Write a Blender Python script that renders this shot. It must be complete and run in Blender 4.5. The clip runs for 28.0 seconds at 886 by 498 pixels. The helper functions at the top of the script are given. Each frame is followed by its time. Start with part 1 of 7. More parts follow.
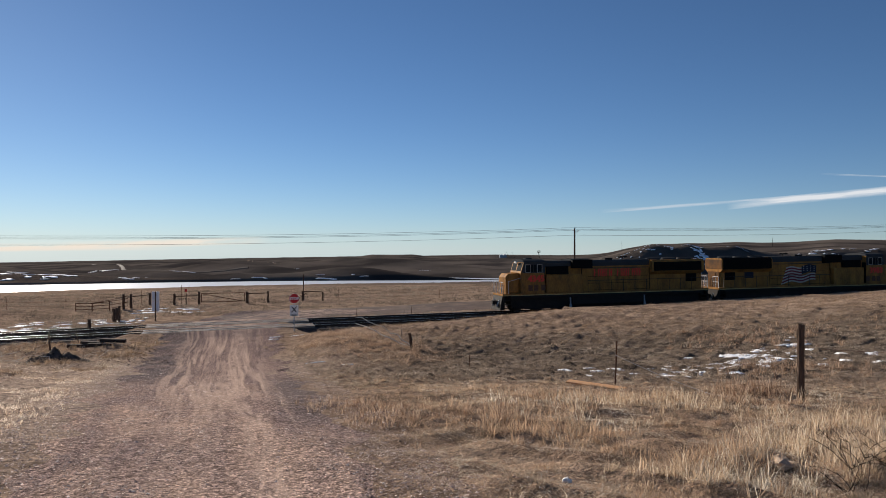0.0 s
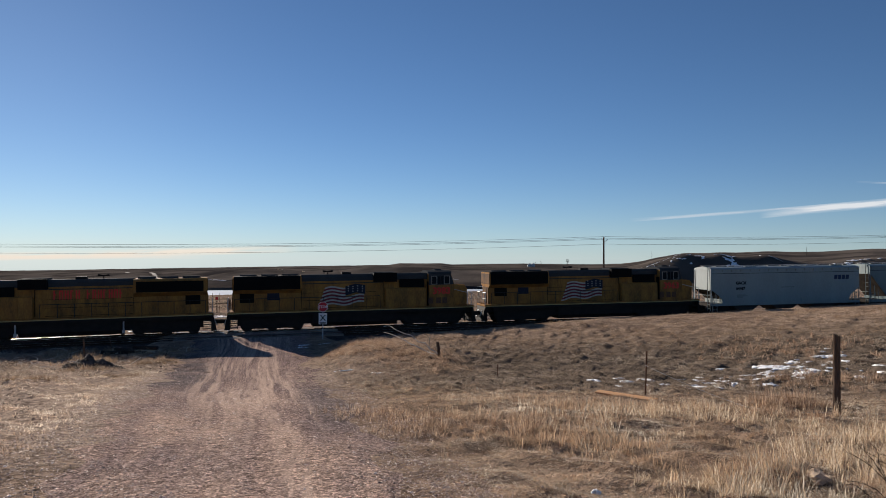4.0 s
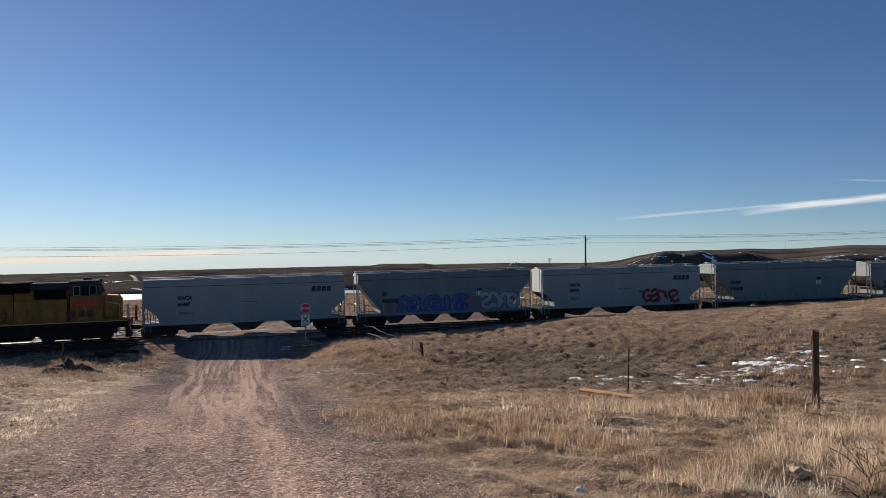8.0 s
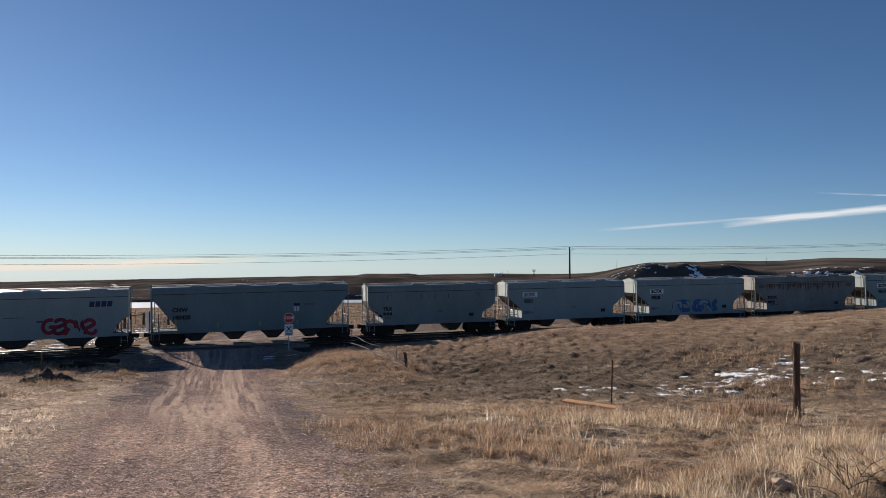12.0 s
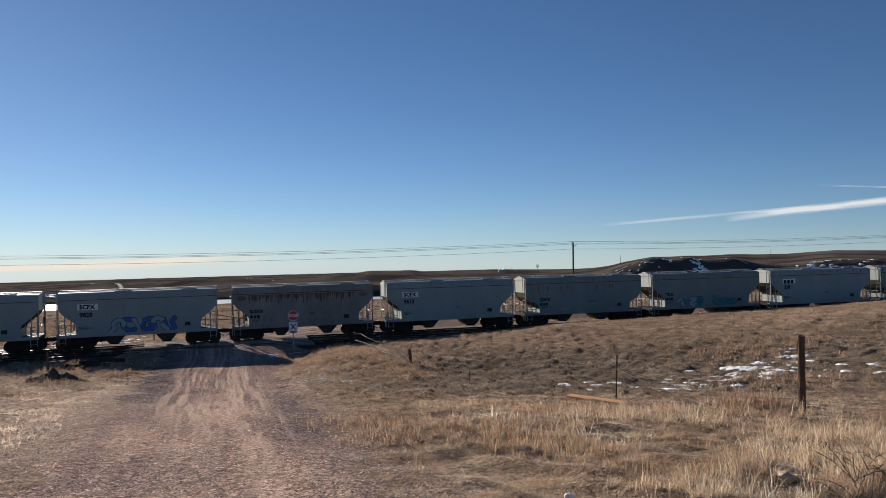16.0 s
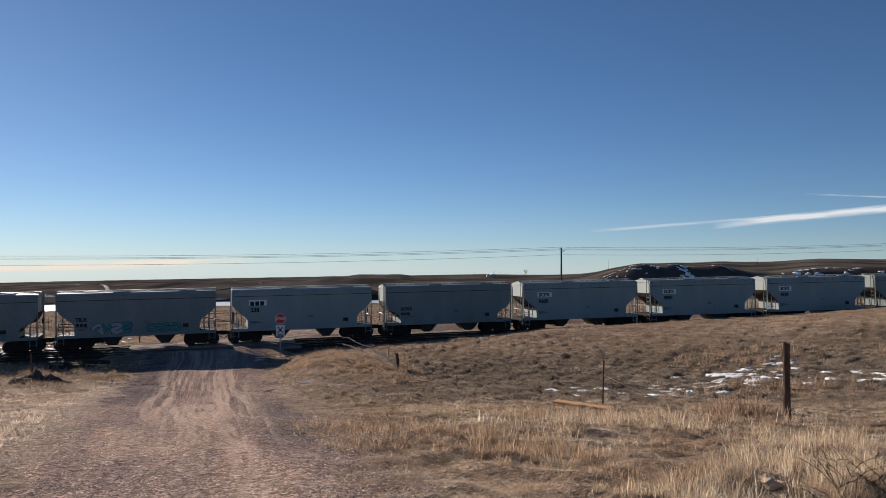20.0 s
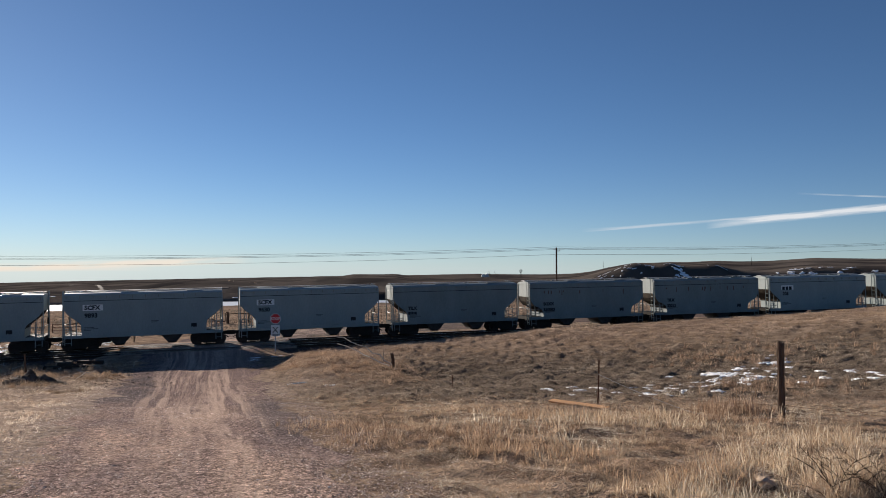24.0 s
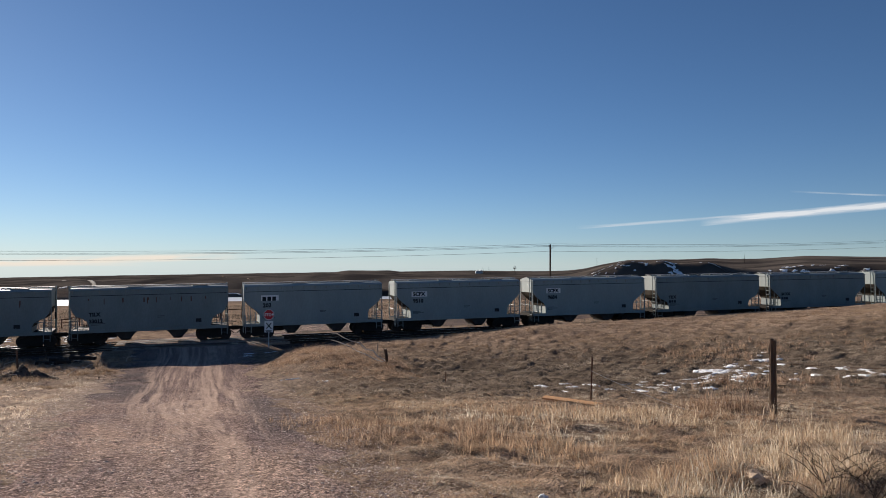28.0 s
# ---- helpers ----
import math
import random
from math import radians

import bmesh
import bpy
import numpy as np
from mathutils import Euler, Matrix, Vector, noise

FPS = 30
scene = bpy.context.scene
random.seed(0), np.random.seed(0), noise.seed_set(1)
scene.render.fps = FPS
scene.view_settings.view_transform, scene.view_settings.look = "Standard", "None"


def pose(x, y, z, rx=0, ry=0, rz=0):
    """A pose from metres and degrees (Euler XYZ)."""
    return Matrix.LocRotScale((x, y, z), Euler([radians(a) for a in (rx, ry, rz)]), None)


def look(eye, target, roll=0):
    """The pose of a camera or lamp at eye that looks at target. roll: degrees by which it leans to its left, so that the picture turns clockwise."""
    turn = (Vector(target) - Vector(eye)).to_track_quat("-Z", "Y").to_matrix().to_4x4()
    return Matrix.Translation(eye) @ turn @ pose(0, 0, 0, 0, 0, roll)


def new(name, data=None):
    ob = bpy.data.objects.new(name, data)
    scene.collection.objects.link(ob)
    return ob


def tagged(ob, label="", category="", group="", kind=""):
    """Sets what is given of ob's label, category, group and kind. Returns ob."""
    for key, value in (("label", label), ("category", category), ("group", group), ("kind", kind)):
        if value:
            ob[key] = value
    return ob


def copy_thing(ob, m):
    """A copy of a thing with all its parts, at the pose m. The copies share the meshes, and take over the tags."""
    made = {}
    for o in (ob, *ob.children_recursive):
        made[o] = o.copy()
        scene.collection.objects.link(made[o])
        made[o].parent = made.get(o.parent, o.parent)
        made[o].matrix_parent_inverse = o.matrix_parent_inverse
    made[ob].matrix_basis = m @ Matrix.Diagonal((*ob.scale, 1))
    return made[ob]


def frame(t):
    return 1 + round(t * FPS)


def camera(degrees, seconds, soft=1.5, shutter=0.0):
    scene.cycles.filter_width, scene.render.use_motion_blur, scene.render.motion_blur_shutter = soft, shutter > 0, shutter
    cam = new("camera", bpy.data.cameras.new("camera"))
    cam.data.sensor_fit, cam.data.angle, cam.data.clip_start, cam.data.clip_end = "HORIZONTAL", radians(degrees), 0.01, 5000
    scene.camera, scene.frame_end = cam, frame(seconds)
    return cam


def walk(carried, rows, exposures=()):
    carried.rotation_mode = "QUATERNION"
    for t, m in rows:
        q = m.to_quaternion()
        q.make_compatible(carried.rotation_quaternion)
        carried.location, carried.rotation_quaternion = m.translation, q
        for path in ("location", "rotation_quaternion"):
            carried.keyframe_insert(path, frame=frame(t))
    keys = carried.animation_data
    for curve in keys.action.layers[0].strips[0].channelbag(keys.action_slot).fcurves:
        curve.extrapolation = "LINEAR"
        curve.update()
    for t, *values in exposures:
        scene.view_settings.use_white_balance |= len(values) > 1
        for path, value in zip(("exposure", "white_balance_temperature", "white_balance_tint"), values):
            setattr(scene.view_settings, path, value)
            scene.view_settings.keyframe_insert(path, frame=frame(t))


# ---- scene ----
EYE = Vector((0, 0, 1.6))
cam = camera(61.92, 28.0, soft=0.6)


def aim(yaw, pitch, roll):
    """The eye stands still; yaw to the left and pitch up, in degrees."""
    a, b = radians(yaw), radians(pitch)
    return look(EYE, EYE + Vector((-math.sin(a) * math.cos(b), math.cos(a) * math.cos(b), math.sin(b))), roll)


PATH = [
    (0, -0.00, 0.07, 0.12), (0.5, 0.24, -0.05, 0.14), (1, 0.18, -0.04, 0.17), (1.5, 0.13, 0.16, 0.17),
    (2, 0.46, 0.37, 0.18), (2.5, 1.19, 0.55, 0.16), (3, 2.00, 0.64, 0.15), (3.5, 2.40, 0.71, 0.20),
    (5.5, 0.72, 0.79, 0.06), (6, 0.69, 0.75, -0.17), (6.5, 0.76, 0.68, -0.26), (7, 0.83, 0.63, -0.31),
    (7.5, 0.87, 0.67, -0.35), (8, 0.82, 0.75, -0.30), (8.5, 0.77, 0.87, -0.36), (9, 0.71, 0.98, -0.42),
    (9.5, 0.64, 1.06, -0.39), (10, 0.48, 1.14, -0.36), (10.5, 0.27, 1.22, -0.27), (11, 0.01, 1.31, -0.14),
    (11.5, -0.22, 1.42, -0.09), (12, -0.37, 1.54, 0.03), (12.5, -0.41, 1.56, -0.04), (14.5, -0.13, 1.26, -0.35),
    (15, -0.08, 1.22, -0.50), (15.5, -0.05, 1.22, -0.48), (16, -0.11, 1.26, -0.53), (16.5, -0.17, 1.32, -0.49),
    (17, -0.27, 1.37, -0.45), (17.5, -0.34, 1.43, -0.37), (18, -0.40, 1.45, -0.27), (18.5, -0.52, 1.49, -0.17),
    (19, -0.65, 1.53, -0.09), (19.5, -0.82, 1.55, 0.01), (20, -1.00, 1.60, 0.04), (20.5, -1.09, 1.65, -0.06),
    (21, -1.14, 1.72, -0.08), (21.5, -1.14, 1.75, -0.02), (23.5, -1.35, 1.62, -0.12), (24, -1.37, 1.58, -0.02),
    (24.5, -1.32, 1.55, 0.05), (25, -1.31, 1.49, 0.08), (25.5, -1.31, 1.44, 0.05), (26, -1.32, 1.43, 0.03),
    (26.5, -1.39, 1.44, -0.01), (27, -1.42, 1.49, 0.06), (27.5, -1.56, 1.50, 0.07), (28, -1.84, 1.31, 0.18),
]
walk(cam, [(t, aim(yaw, pitch, roll)) for t, yaw, pitch, roll in PATH])

# ---- light ----
SUN_AZ, SUN_EL = radians(-34), radians(15.5)
world = bpy.data.worlds.new("world")
scene.world = world
world.use_nodes = True


def sky():
    nt = world.node_tree
    n, l = nt.nodes, nt.links
    bg = n["Background"]
    tex = n.new("ShaderNodeTexSky")
    tex.sky_type, tex.sun_disc = "NISHITA", False
    tex.sun_elevation, tex.sun_rotation = SUN_EL, SUN_AZ
    tex.altitude, tex.air_density, tex.dust_density, tex.ozone_density = 2500, 0.95, 0.3, 3.2
    # thin streaks of cirrus low over the land, by bearing and height in degrees
    co, sep = n.new("ShaderNodeTexCoord"), n.new("ShaderNodeSeparateXYZ")
    l.new(co.outputs["Generated"], sep.inputs[0])

    def m(op, p, q=0.0, r=0.0):
        x = n.new("ShaderNodeMath")
        x.operation = op
        for i, v in enumerate((p, q, r)):
            if isinstance(v, (int, float)):
                x.inputs[i].default_value = v
            else:
                l.new(v, x.inputs[i])
        return x.outputs[0]

    az = m("MULTIPLY", m("ARCTAN2", sep.outputs[0], sep.outputs[1]), 57.3)
    el = m("MULTIPLY", m("ARCSINE", sep.outputs[2]), 57.3)
    vec, fine = n.new("ShaderNodeCombineXYZ"), n.new("ShaderNodeTexNoise")
    fine.inputs["Scale"].default_value, fine.inputs["Detail"].default_value = 1.0, 6
    l.new(m("MULTIPLY", az, 0.22), vec.inputs[0]), l.new(m("MULTIPLY", m("SUBTRACT", el, m("MULTIPLY", az, 0.07)), 2.4), vec.inputs[1])
    l.new(vec.outputs[0], fine.inputs["Vector"])
    # pale haze low over the land
    haze = n.new("ShaderNodeMix")
    haze.data_type = "RGBA"
    haze.inputs[7].default_value = (7.3, 8.15, 8.9, 1)
    sunward = m("ADD", 0.46, m("MULTIPLY", 0.2, m("COSINE", m("MULTIPLY", m("SUBTRACT", az, math.degrees(SUN_AZ)), 0.0349))))
    l.new(m("MULTIPLY", m("POWER", 2.718, m("MULTIPLY", m("MAXIMUM", el, 0.0), -0.42)), sunward), haze.inputs[0])
    # thin dry winter air: a deeper blue
    deep = n.new("ShaderNodeMix")
    deep.data_type, deep.blend_type = "RGBA", "MULTIPLY"
    deep.inputs[0].default_value = 1.0
    deep.inputs[7].default_value = (0.76, 0.88, 0.99, 1)
    l.new(tex.outputs[0], deep.inputs[6])
    l.new(deep.outputs[2], haze.inputs[6])
    colour = haze.outputs[2]
    for az0, az1, mid, lean, thick, power, tint in ((21, 60, 3.25, 0.075, 0.32, 0.95, (9.5, 9.8, 10.2, 1)), (12, 26, 2.95, 0.06, 0.14, 0.5, (8.5, 9, 9.6, 1)), (27, 34, 5.3, -0.09, 0.07, 0.45, (8.5, 9, 9.6, 1)), (-70, -13.0, 0.72, 0.035, 0.32, 0.8, (11.5, 9.9, 8.3, 1)), (-80, -20, 0.12, 0.01, 0.2, 0.6, (11, 9.6, 8.2, 1))):
        line = m("ADD", m("MULTIPLY", m("SUBTRACT", az, az0 if az0 > 0 else az1), lean), mid)
        off = m("ABSOLUTE", m("DIVIDE", m("SUBTRACT", el, line), thick))
        body = m("SUBTRACT", 1.0, off)
        ends = m("MINIMUM", m("DIVIDE", m("SUBTRACT", az, az0), 5.0), m("DIVIDE", m("SUBTRACT", az1, az), 6.0))
        k = m("MULTIPLY", m("MINIMUM", m("MAXIMUM", body, 0.0), m("MAXIMUM", ends, 0.0)), 2.2)
        k = m("MINIMUM", m("MULTIPLY", k, m("MAXIMUM", m("MULTIPLY", m("SUBTRACT", fine.outputs[0], 0.3), 3.0), 0.0)), 1.0)
        mx = n.new("ShaderNodeMix")
        mx.data_type = "RGBA"
        mx.inputs[7].default_value = tint
        l.new(m("MULTIPLY", k, power), mx.inputs[0]), l.new(colour, mx.inputs[6])
        colour = mx.outputs[2]
    l.new(colour, bg.inputs[0])
    bg.inputs[1].default_value = 0.0475


sky()
sun = new("sun", bpy.data.lights.new("sun", "SUN"))
sun.data.energy, sun.data.angle, sun.data.color = 5.0, radians(0.5), (1.0, 0.9, 0.80)
toward = Vector((math.sin(SUN_AZ) * math.cos(SUN_EL), math.cos(SUN_AZ) * math.cos(SUN_EL), math.sin(SUN_EL)))
sun.matrix_world = look(toward * 100, (0, 0, 0))
scene.view_settings.exposure = 0.76


# ---- materials ----
def mat(name, colour, rough=0.8, metal=0.0, other=None, scale=3.0, fine=40.0, amount=0.5, bump=0.2, spread=0.0, depth=0.02):
    """A surface of two colours in noise at two scales, with fine relief; spread: change from piece to piece."""
    m = bpy.data.materials.new(name)
    m.use_nodes = True
    n, l = m.node_tree.nodes, m.node_tree.links
    b = n["Principled BSDF"]
    b.inputs["Roughness"].default_value, b.inputs["Metallic"].default_value = rough, metal
    b.inputs["Specular IOR Level"].default_value = 0.04 if rough >= 0.75 else 0.3
    co = n.new("ShaderNodeTexCoord")
    big, small = n.new("ShaderNodeTexNoise"), n.new("ShaderNodeTexNoise")
    big.inputs["Scale"].default_value, small.inputs["Scale"].default_value = scale, fine
    big.inputs["Detail"].default_value = small.inputs["Detail"].default_value = 5
    l.new(co.outputs["Object"], big.inputs["Vector"]), l.new(co.outputs["Object"], small.inputs["Vector"])
    mean = n.new("ShaderNodeMath")
    mean.operation = "MULTIPLY_ADD"
    mean.inputs[1].default_value = 0.6
    half = n.new("ShaderNodeMath")
    half.operation = "MULTIPLY"
    half.inputs[1].default_value = 0.4
    l.new(small.outputs[0], half.inputs[0])
    l.new(big.outputs[0], mean.inputs[0]), l.new(half.outputs[0], mean.inputs[2])
    ramp = n.new("ShaderNodeValToRGB")
    a, c = 0.5 - 0.22 / max(amount, 0.05) * 0.5, 0.5 + 0.22 / max(amount, 0.05) * 0.5
    ramp.color_ramp.elements[0].position, ramp.color_ramp.elements[1].position = max(a, 0), min(c, 1)
    ramp.color_ramp.elements[0].color = (*colour, 1)
    ramp.color_ramp.elements[1].color = (*(other or [v * 0.7 for v in colour]), 1)
    l.new(mean.outputs[0], ramp.inputs[0])
    out = ramp.outputs[0]
    if spread:
        info, hue = n.new("ShaderNodeObjectInfo"), n.new("ShaderNodeHueSaturation")
        scl = n.new("ShaderNodeMapRange")
        scl.inputs["To Min"].default_value, scl.inputs["To Max"].default_value = 1 - spread, 1 + spread
        l.new(info.outputs["Random"], scl.inputs[0]), l.new(scl.outputs[0], hue.inputs["Value"]), l.new(out, hue.inputs["Color"])
        out = hue.outputs[0]
    l.new(out, b.inputs["Base Color"])
    if bump:
        bp = n.new("ShaderNodeBump")
        bp.inputs["Strength"].default_value, bp.inputs["Distance"].default_value = bump, depth
        l.new(small.outputs[0], bp.inputs["Height"]), l.new(bp.outputs[0], b.inputs["Normal"])
    return m


def land(name, colours, bump):
    """Open land: soil and dead growth in patches of three sizes."""
    m = bpy.data.materials.new(name)
    m.use_nodes = True
    n, l = m.node_tree.nodes, m.node_tree.links
    b = n["Principled BSDF"]
    b.inputs["Roughness"].default_value = 0.95
    b.inputs["Specular IOR Level"].default_value = 0.0
    co = n.new("ShaderNodeTexCoord")
    tex = []
    for scale, detail in ((0.09, 4), (1.1, 5), (7.0, 6), (28.0, 4)):
        t = n.new("ShaderNodeTexNoise")
        t.inputs["Scale"].default_value, t.inputs["Detail"].default_value = scale, detail
        l.new(co.outputs["Object"], t.inputs["Vector"])
        tex.append(t.outputs[0])
    def ramp(src, lo, hi, c0, c1):
        r = n.new("ShaderNodeValToRGB")
        r.color_ramp.elements[0].position, r.color_ramp.elements[1].position = lo, hi
        r.color_ramp.elements[0].color, r.color_ramp.elements[1].color = (*c0, 1), (*c1, 1)
        l.new(src, r.inputs[0])
        return r.outputs[0]
    def mix(fac, p, q):
        x = n.new("ShaderNodeMix")
        x.data_type = "RGBA"
        l.new(fac, x.inputs[0]), l.new(p, x.inputs[6]), l.new(q, x.inputs[7])
        return x.outputs[2]
    broad = ramp(tex[0], 0.35, 0.65, colours[0], colours[1])
    clumps = ramp(tex[1], 0.4, 0.62, colours[2], colours[3])
    half = n.new("ShaderNodeValue")
    half.outputs[0].default_value = 0.5
    both = mix(half.outputs[0], broad, clumps)
    dark = n.new("ShaderNodeMix")
    dark.data_type, dark.blend_type = "RGBA", "MULTIPLY"
    dark.inputs[0].default_value = 1.0
    l.new(both, dark.inputs[6]), l.new(ramp(tex[2], 0.3, 0.7, (0.55, 0.55, 0.55), (1.35, 1.3, 1.25)), dark.inputs[7])
    geo, sep = n.new("ShaderNodeNewGeometry"), n.new("ShaderNodeSeparateXYZ")
    l.new(geo.outputs["Position"], sep.inputs[0])
    # far land's colours are dark, standing in for the shaded sides of backlit growth
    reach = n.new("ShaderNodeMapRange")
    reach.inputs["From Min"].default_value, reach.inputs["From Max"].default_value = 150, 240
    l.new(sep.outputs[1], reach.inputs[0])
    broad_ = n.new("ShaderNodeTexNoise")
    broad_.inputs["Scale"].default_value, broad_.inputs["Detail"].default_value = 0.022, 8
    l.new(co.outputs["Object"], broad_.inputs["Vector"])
    shaded_far = ramp(broad_.outputs[0], 0.4, 0.6, colours[4], colours[5])
    # damp grey soil in the hollow beyond the near bank
    wet = n.new("ShaderNodeMapRange")
    wet.inputs["From Min"].default_value, wet.inputs["From Max"].default_value = 21, 26
    dry = n.new("ShaderNodeMapRange")
    dry.inputs["From Min"].default_value, dry.inputs["From Max"].default_value = 52, 40
    side = n.new("ShaderNodeMapRange")
    side.inputs["From Min"].default_value, side.inputs["From Max"].default_value = -7, 0
    l.new(sep.outputs[1], wet.inputs[0]), l.new(sep.outputs[1], dry.inputs[0]), l.new(sep.outputs[0], side.inputs[0])
    both_ = n.new("ShaderNodeMath")
    both_.operation = "MULTIPLY"
    l.new(wet.outputs[0], both_.inputs[0]), l.new(dry.outputs[0], both_.inputs[1])
    hollow = n.new("ShaderNodeMath")
    hollow.operation = "MULTIPLY"
    l.new(both_.outputs[0], hollow.inputs[0]), l.new(side.outputs[0], hollow.inputs[1])
    damp = ramp(tex[1], 0.35, 0.65, (0.085, 0.066, 0.05), (0.21, 0.162, 0.122))
    # pale stony soil on the bank across the road
    bank = n.new("ShaderNodeMapRange")
    bank.inputs["From Min"].default_value, bank.inputs["From Max"].default_value = -3.5, -6.5
    l.new(sep.outputs[0], bank.inputs[0])
    low = n.new("ShaderNodeMapRange")
    low.inputs["From Min"].default_value, low.inputs["From Max"].default_value = 46, 34
    l.new(sep.outputs[1], low.inputs[0])
    stony = n.new("ShaderNodeMath")
    stony.operation = "MULTIPLY"
    l.new(bank.outputs[0], stony.inputs[0]), l.new(low.outputs[0], stony.inputs[1])
    pale = ramp(tex[2], 0.35, 0.68, (0.22, 0.165, 0.13), (0.56, 0.43, 0.335))
    near_ = mix(stony.outputs[0], mix(hollow.outputs[0], dark.outputs[2], damp), pale)
    l.new(mix(reach.outputs[0], near_, shaded_far), b.inputs["Base Color"])
    add = n.new("ShaderNodeMath")
    add.operation = "MULTIPLY_ADD"
    add.inputs[1].default_value = 0.35
    l.new(tex[3], add.inputs[0]), l.new(tex[2], add.inputs[2])
    bp = n.new("ShaderNodeBump")
    bp.inputs["Strength"].default_value, bp.inputs["Distance"].default_value = bump, 0.12
    l.new(add.outputs[0], bp.inputs["Height"]), l.new(bp.outputs[0], b.inputs["Normal"])
    return m


# last two colours: far land, with the shade of its growth mixed in
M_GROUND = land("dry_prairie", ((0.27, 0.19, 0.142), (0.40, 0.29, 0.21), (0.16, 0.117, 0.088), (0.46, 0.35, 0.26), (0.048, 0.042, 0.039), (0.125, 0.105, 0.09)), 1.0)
def road_surface():
    """Mauve-grey gravel with dusty tan patches, wheel tracks swept pale, single stones in colour and relief."""
    m = bpy.data.materials.new("gravel_road")
    m.use_nodes = True
    n, l = m.node_tree.nodes, m.node_tree.links
    b = n["Principled BSDF"]
    b.inputs["Roughness"].default_value, b.inputs["Specular IOR Level"].default_value = 0.95, 0.0
    way, co, sep = n.new("ShaderNodeAttribute"), n.new("ShaderNodeTexCoord"), n.new("ShaderNodeSeparateXYZ")
    way.attribute_name = "way"
    l.new(way.outputs["Vector"], sep.inputs[0])

    def math_(op, p, q=0.0):
        x = n.new("ShaderNodeMath")
        x.operation = op
        for i, v in enumerate((p, q)):
            if isinstance(v, (int, float)):
                x.inputs[i].default_value = v
            else:
                l.new(v, x.inputs[i])
        return x.outputs[0]

    def fit_(v, a, c, lo=0.0, hi=1.0):
        x = n.new("ShaderNodeMapRange")
        x.interpolation_type = "SMOOTHSTEP"
        x.inputs[1].default_value, x.inputs[2].default_value, x.inputs[3].default_value, x.inputs[4].default_value = a, c, lo, hi
        l.new(v, x.inputs[0])
        return x.outputs[0]

    def noise_(src, scale, size=(1, 1, 1), detail=5):
        sc, t = n.new("ShaderNodeVectorMath"), n.new("ShaderNodeTexNoise")
        sc.operation = "MULTIPLY"
        sc.inputs[1].default_value = size
        t.inputs["Scale"].default_value, t.inputs["Detail"].default_value = scale, detail
        l.new(src, sc.inputs[0]), l.new(sc.outputs[0], t.inputs["Vector"])
        return t.outputs[0]

    def mix_(fac, p, q):
        x = n.new("ShaderNodeMix")
        x.data_type = "RGBA"
        for k, v in ((0, fac), (6, p), (7, q)):
            if isinstance(v, (int, float)):
                x.inputs[k].default_value = v
            elif isinstance(v, tuple):
                x.inputs[k].default_value = (*v, 1)
            else:
                l.new(v, x.inputs[k])
        return x.outputs[2]

    u, t = sep.outputs[0], sep.outputs[1]
    # dusty tan shows through where the loose stone is thin
    dust = fit_(noise_(way.outputs["Vector"], 1.0, (5, 0.22, 1), 7), 0.32, 0.70)
    dust = math_("MAXIMUM", dust, math_("MULTIPLY", fit_(u, 0.14, 0.0), 0.85))
    dust = math_("MULTIPLY", dust, fit_(t, 52, 66, 1.0, 0.35))
    base = mix_(dust, (0.225, 0.163, 0.146), (0.42, 0.295, 0.228))
    # coarse dark stone on the low side near the crossing, and along the other shoulder
    coarse = math_("MULTIPLY", math_("MULTIPLY", fit_(t, 58, 68), fit_(u, 0.42, 0.22)), fit_(noise_(co.outputs["Object"], 0.8, (1, 0.5, 1), 4), 0.36, 0.56, 0.35, 1.0))
    shoulder = math_("MULTIPLY", math_("MULTIPLY", fit_(t, 50, 54), fit_(t, 70, 62)), math_("MULTIPLY", fit_(u, 0.72, 0.84), 0.8))
    base = mix_(math_("MAXIMUM", coarse, shoulder), base, (0.15, 0.122, 0.115))
    # fine streaks along the way, clearer down the slope
    streak = fit_(math_("ADD", math_("MULTIPLY", noise_(way.outputs["Vector"], 1.0, (46, 0.10, 1), 4), 0.5), math_("MULTIPLY", noise_(way.outputs["Vector"], 1.0, (13, 0.05, 1), 4), 0.5)), 0.43, 0.60)
    inner = math_("MULTIPLY", fit_(u, 0.12, 0.34), fit_(u, 0.92, 0.74))
    streak = math_("MULTIPLY", math_("MULTIPLY", streak, inner), fit_(t, 48, 60, 0.28, 0.9))
    # one pale wheel track all along, and a scraped patch half-way down
    wander = math_("MULTIPLY", math_("SUBTRACT", noise_(way.outputs["Vector"], 1.0, (0.3, 0.16, 1), 2), 0.5), 0.12)
    centre = math_("ADD", fit_(t, 45, 58, 0.16, 0.0), fit_(t, 60, 88, 0.59, 0.67))
    off = math_("ABSOLUTE", math_("SUBTRACT", math_("ADD", u, wander), centre))
    track = math_("MULTIPLY", fit_(off, 0.085, 0.01), fit_(noise_(way.outputs["Vector"], 1.0, (30, 0.9, 1), 4), 0.34, 0.62, 0.1, 0.75))
    patch = math_("MULTIPLY", math_("MULTIPLY", fit_(t, 53, 57), fit_(t, 66, 60)), math_("MULTIPLY", fit_(u, 0.36, 0.46), fit_(u, 0.70, 0.6)))
    patch = math_("MULTIPLY", patch, fit_(noise_(way.outputs["Vector"], 1.0, (22, 0.35, 1), 5), 0.40, 0.58))
    pale = math_("MINIMUM", math_("MAXIMUM", math_("MAXIMUM", streak, track), patch), 1.0)
    last = mix_(pale, base, (0.50, 0.365, 0.285))
    # single stones of several shades, fewer where it is swept
    relief = None
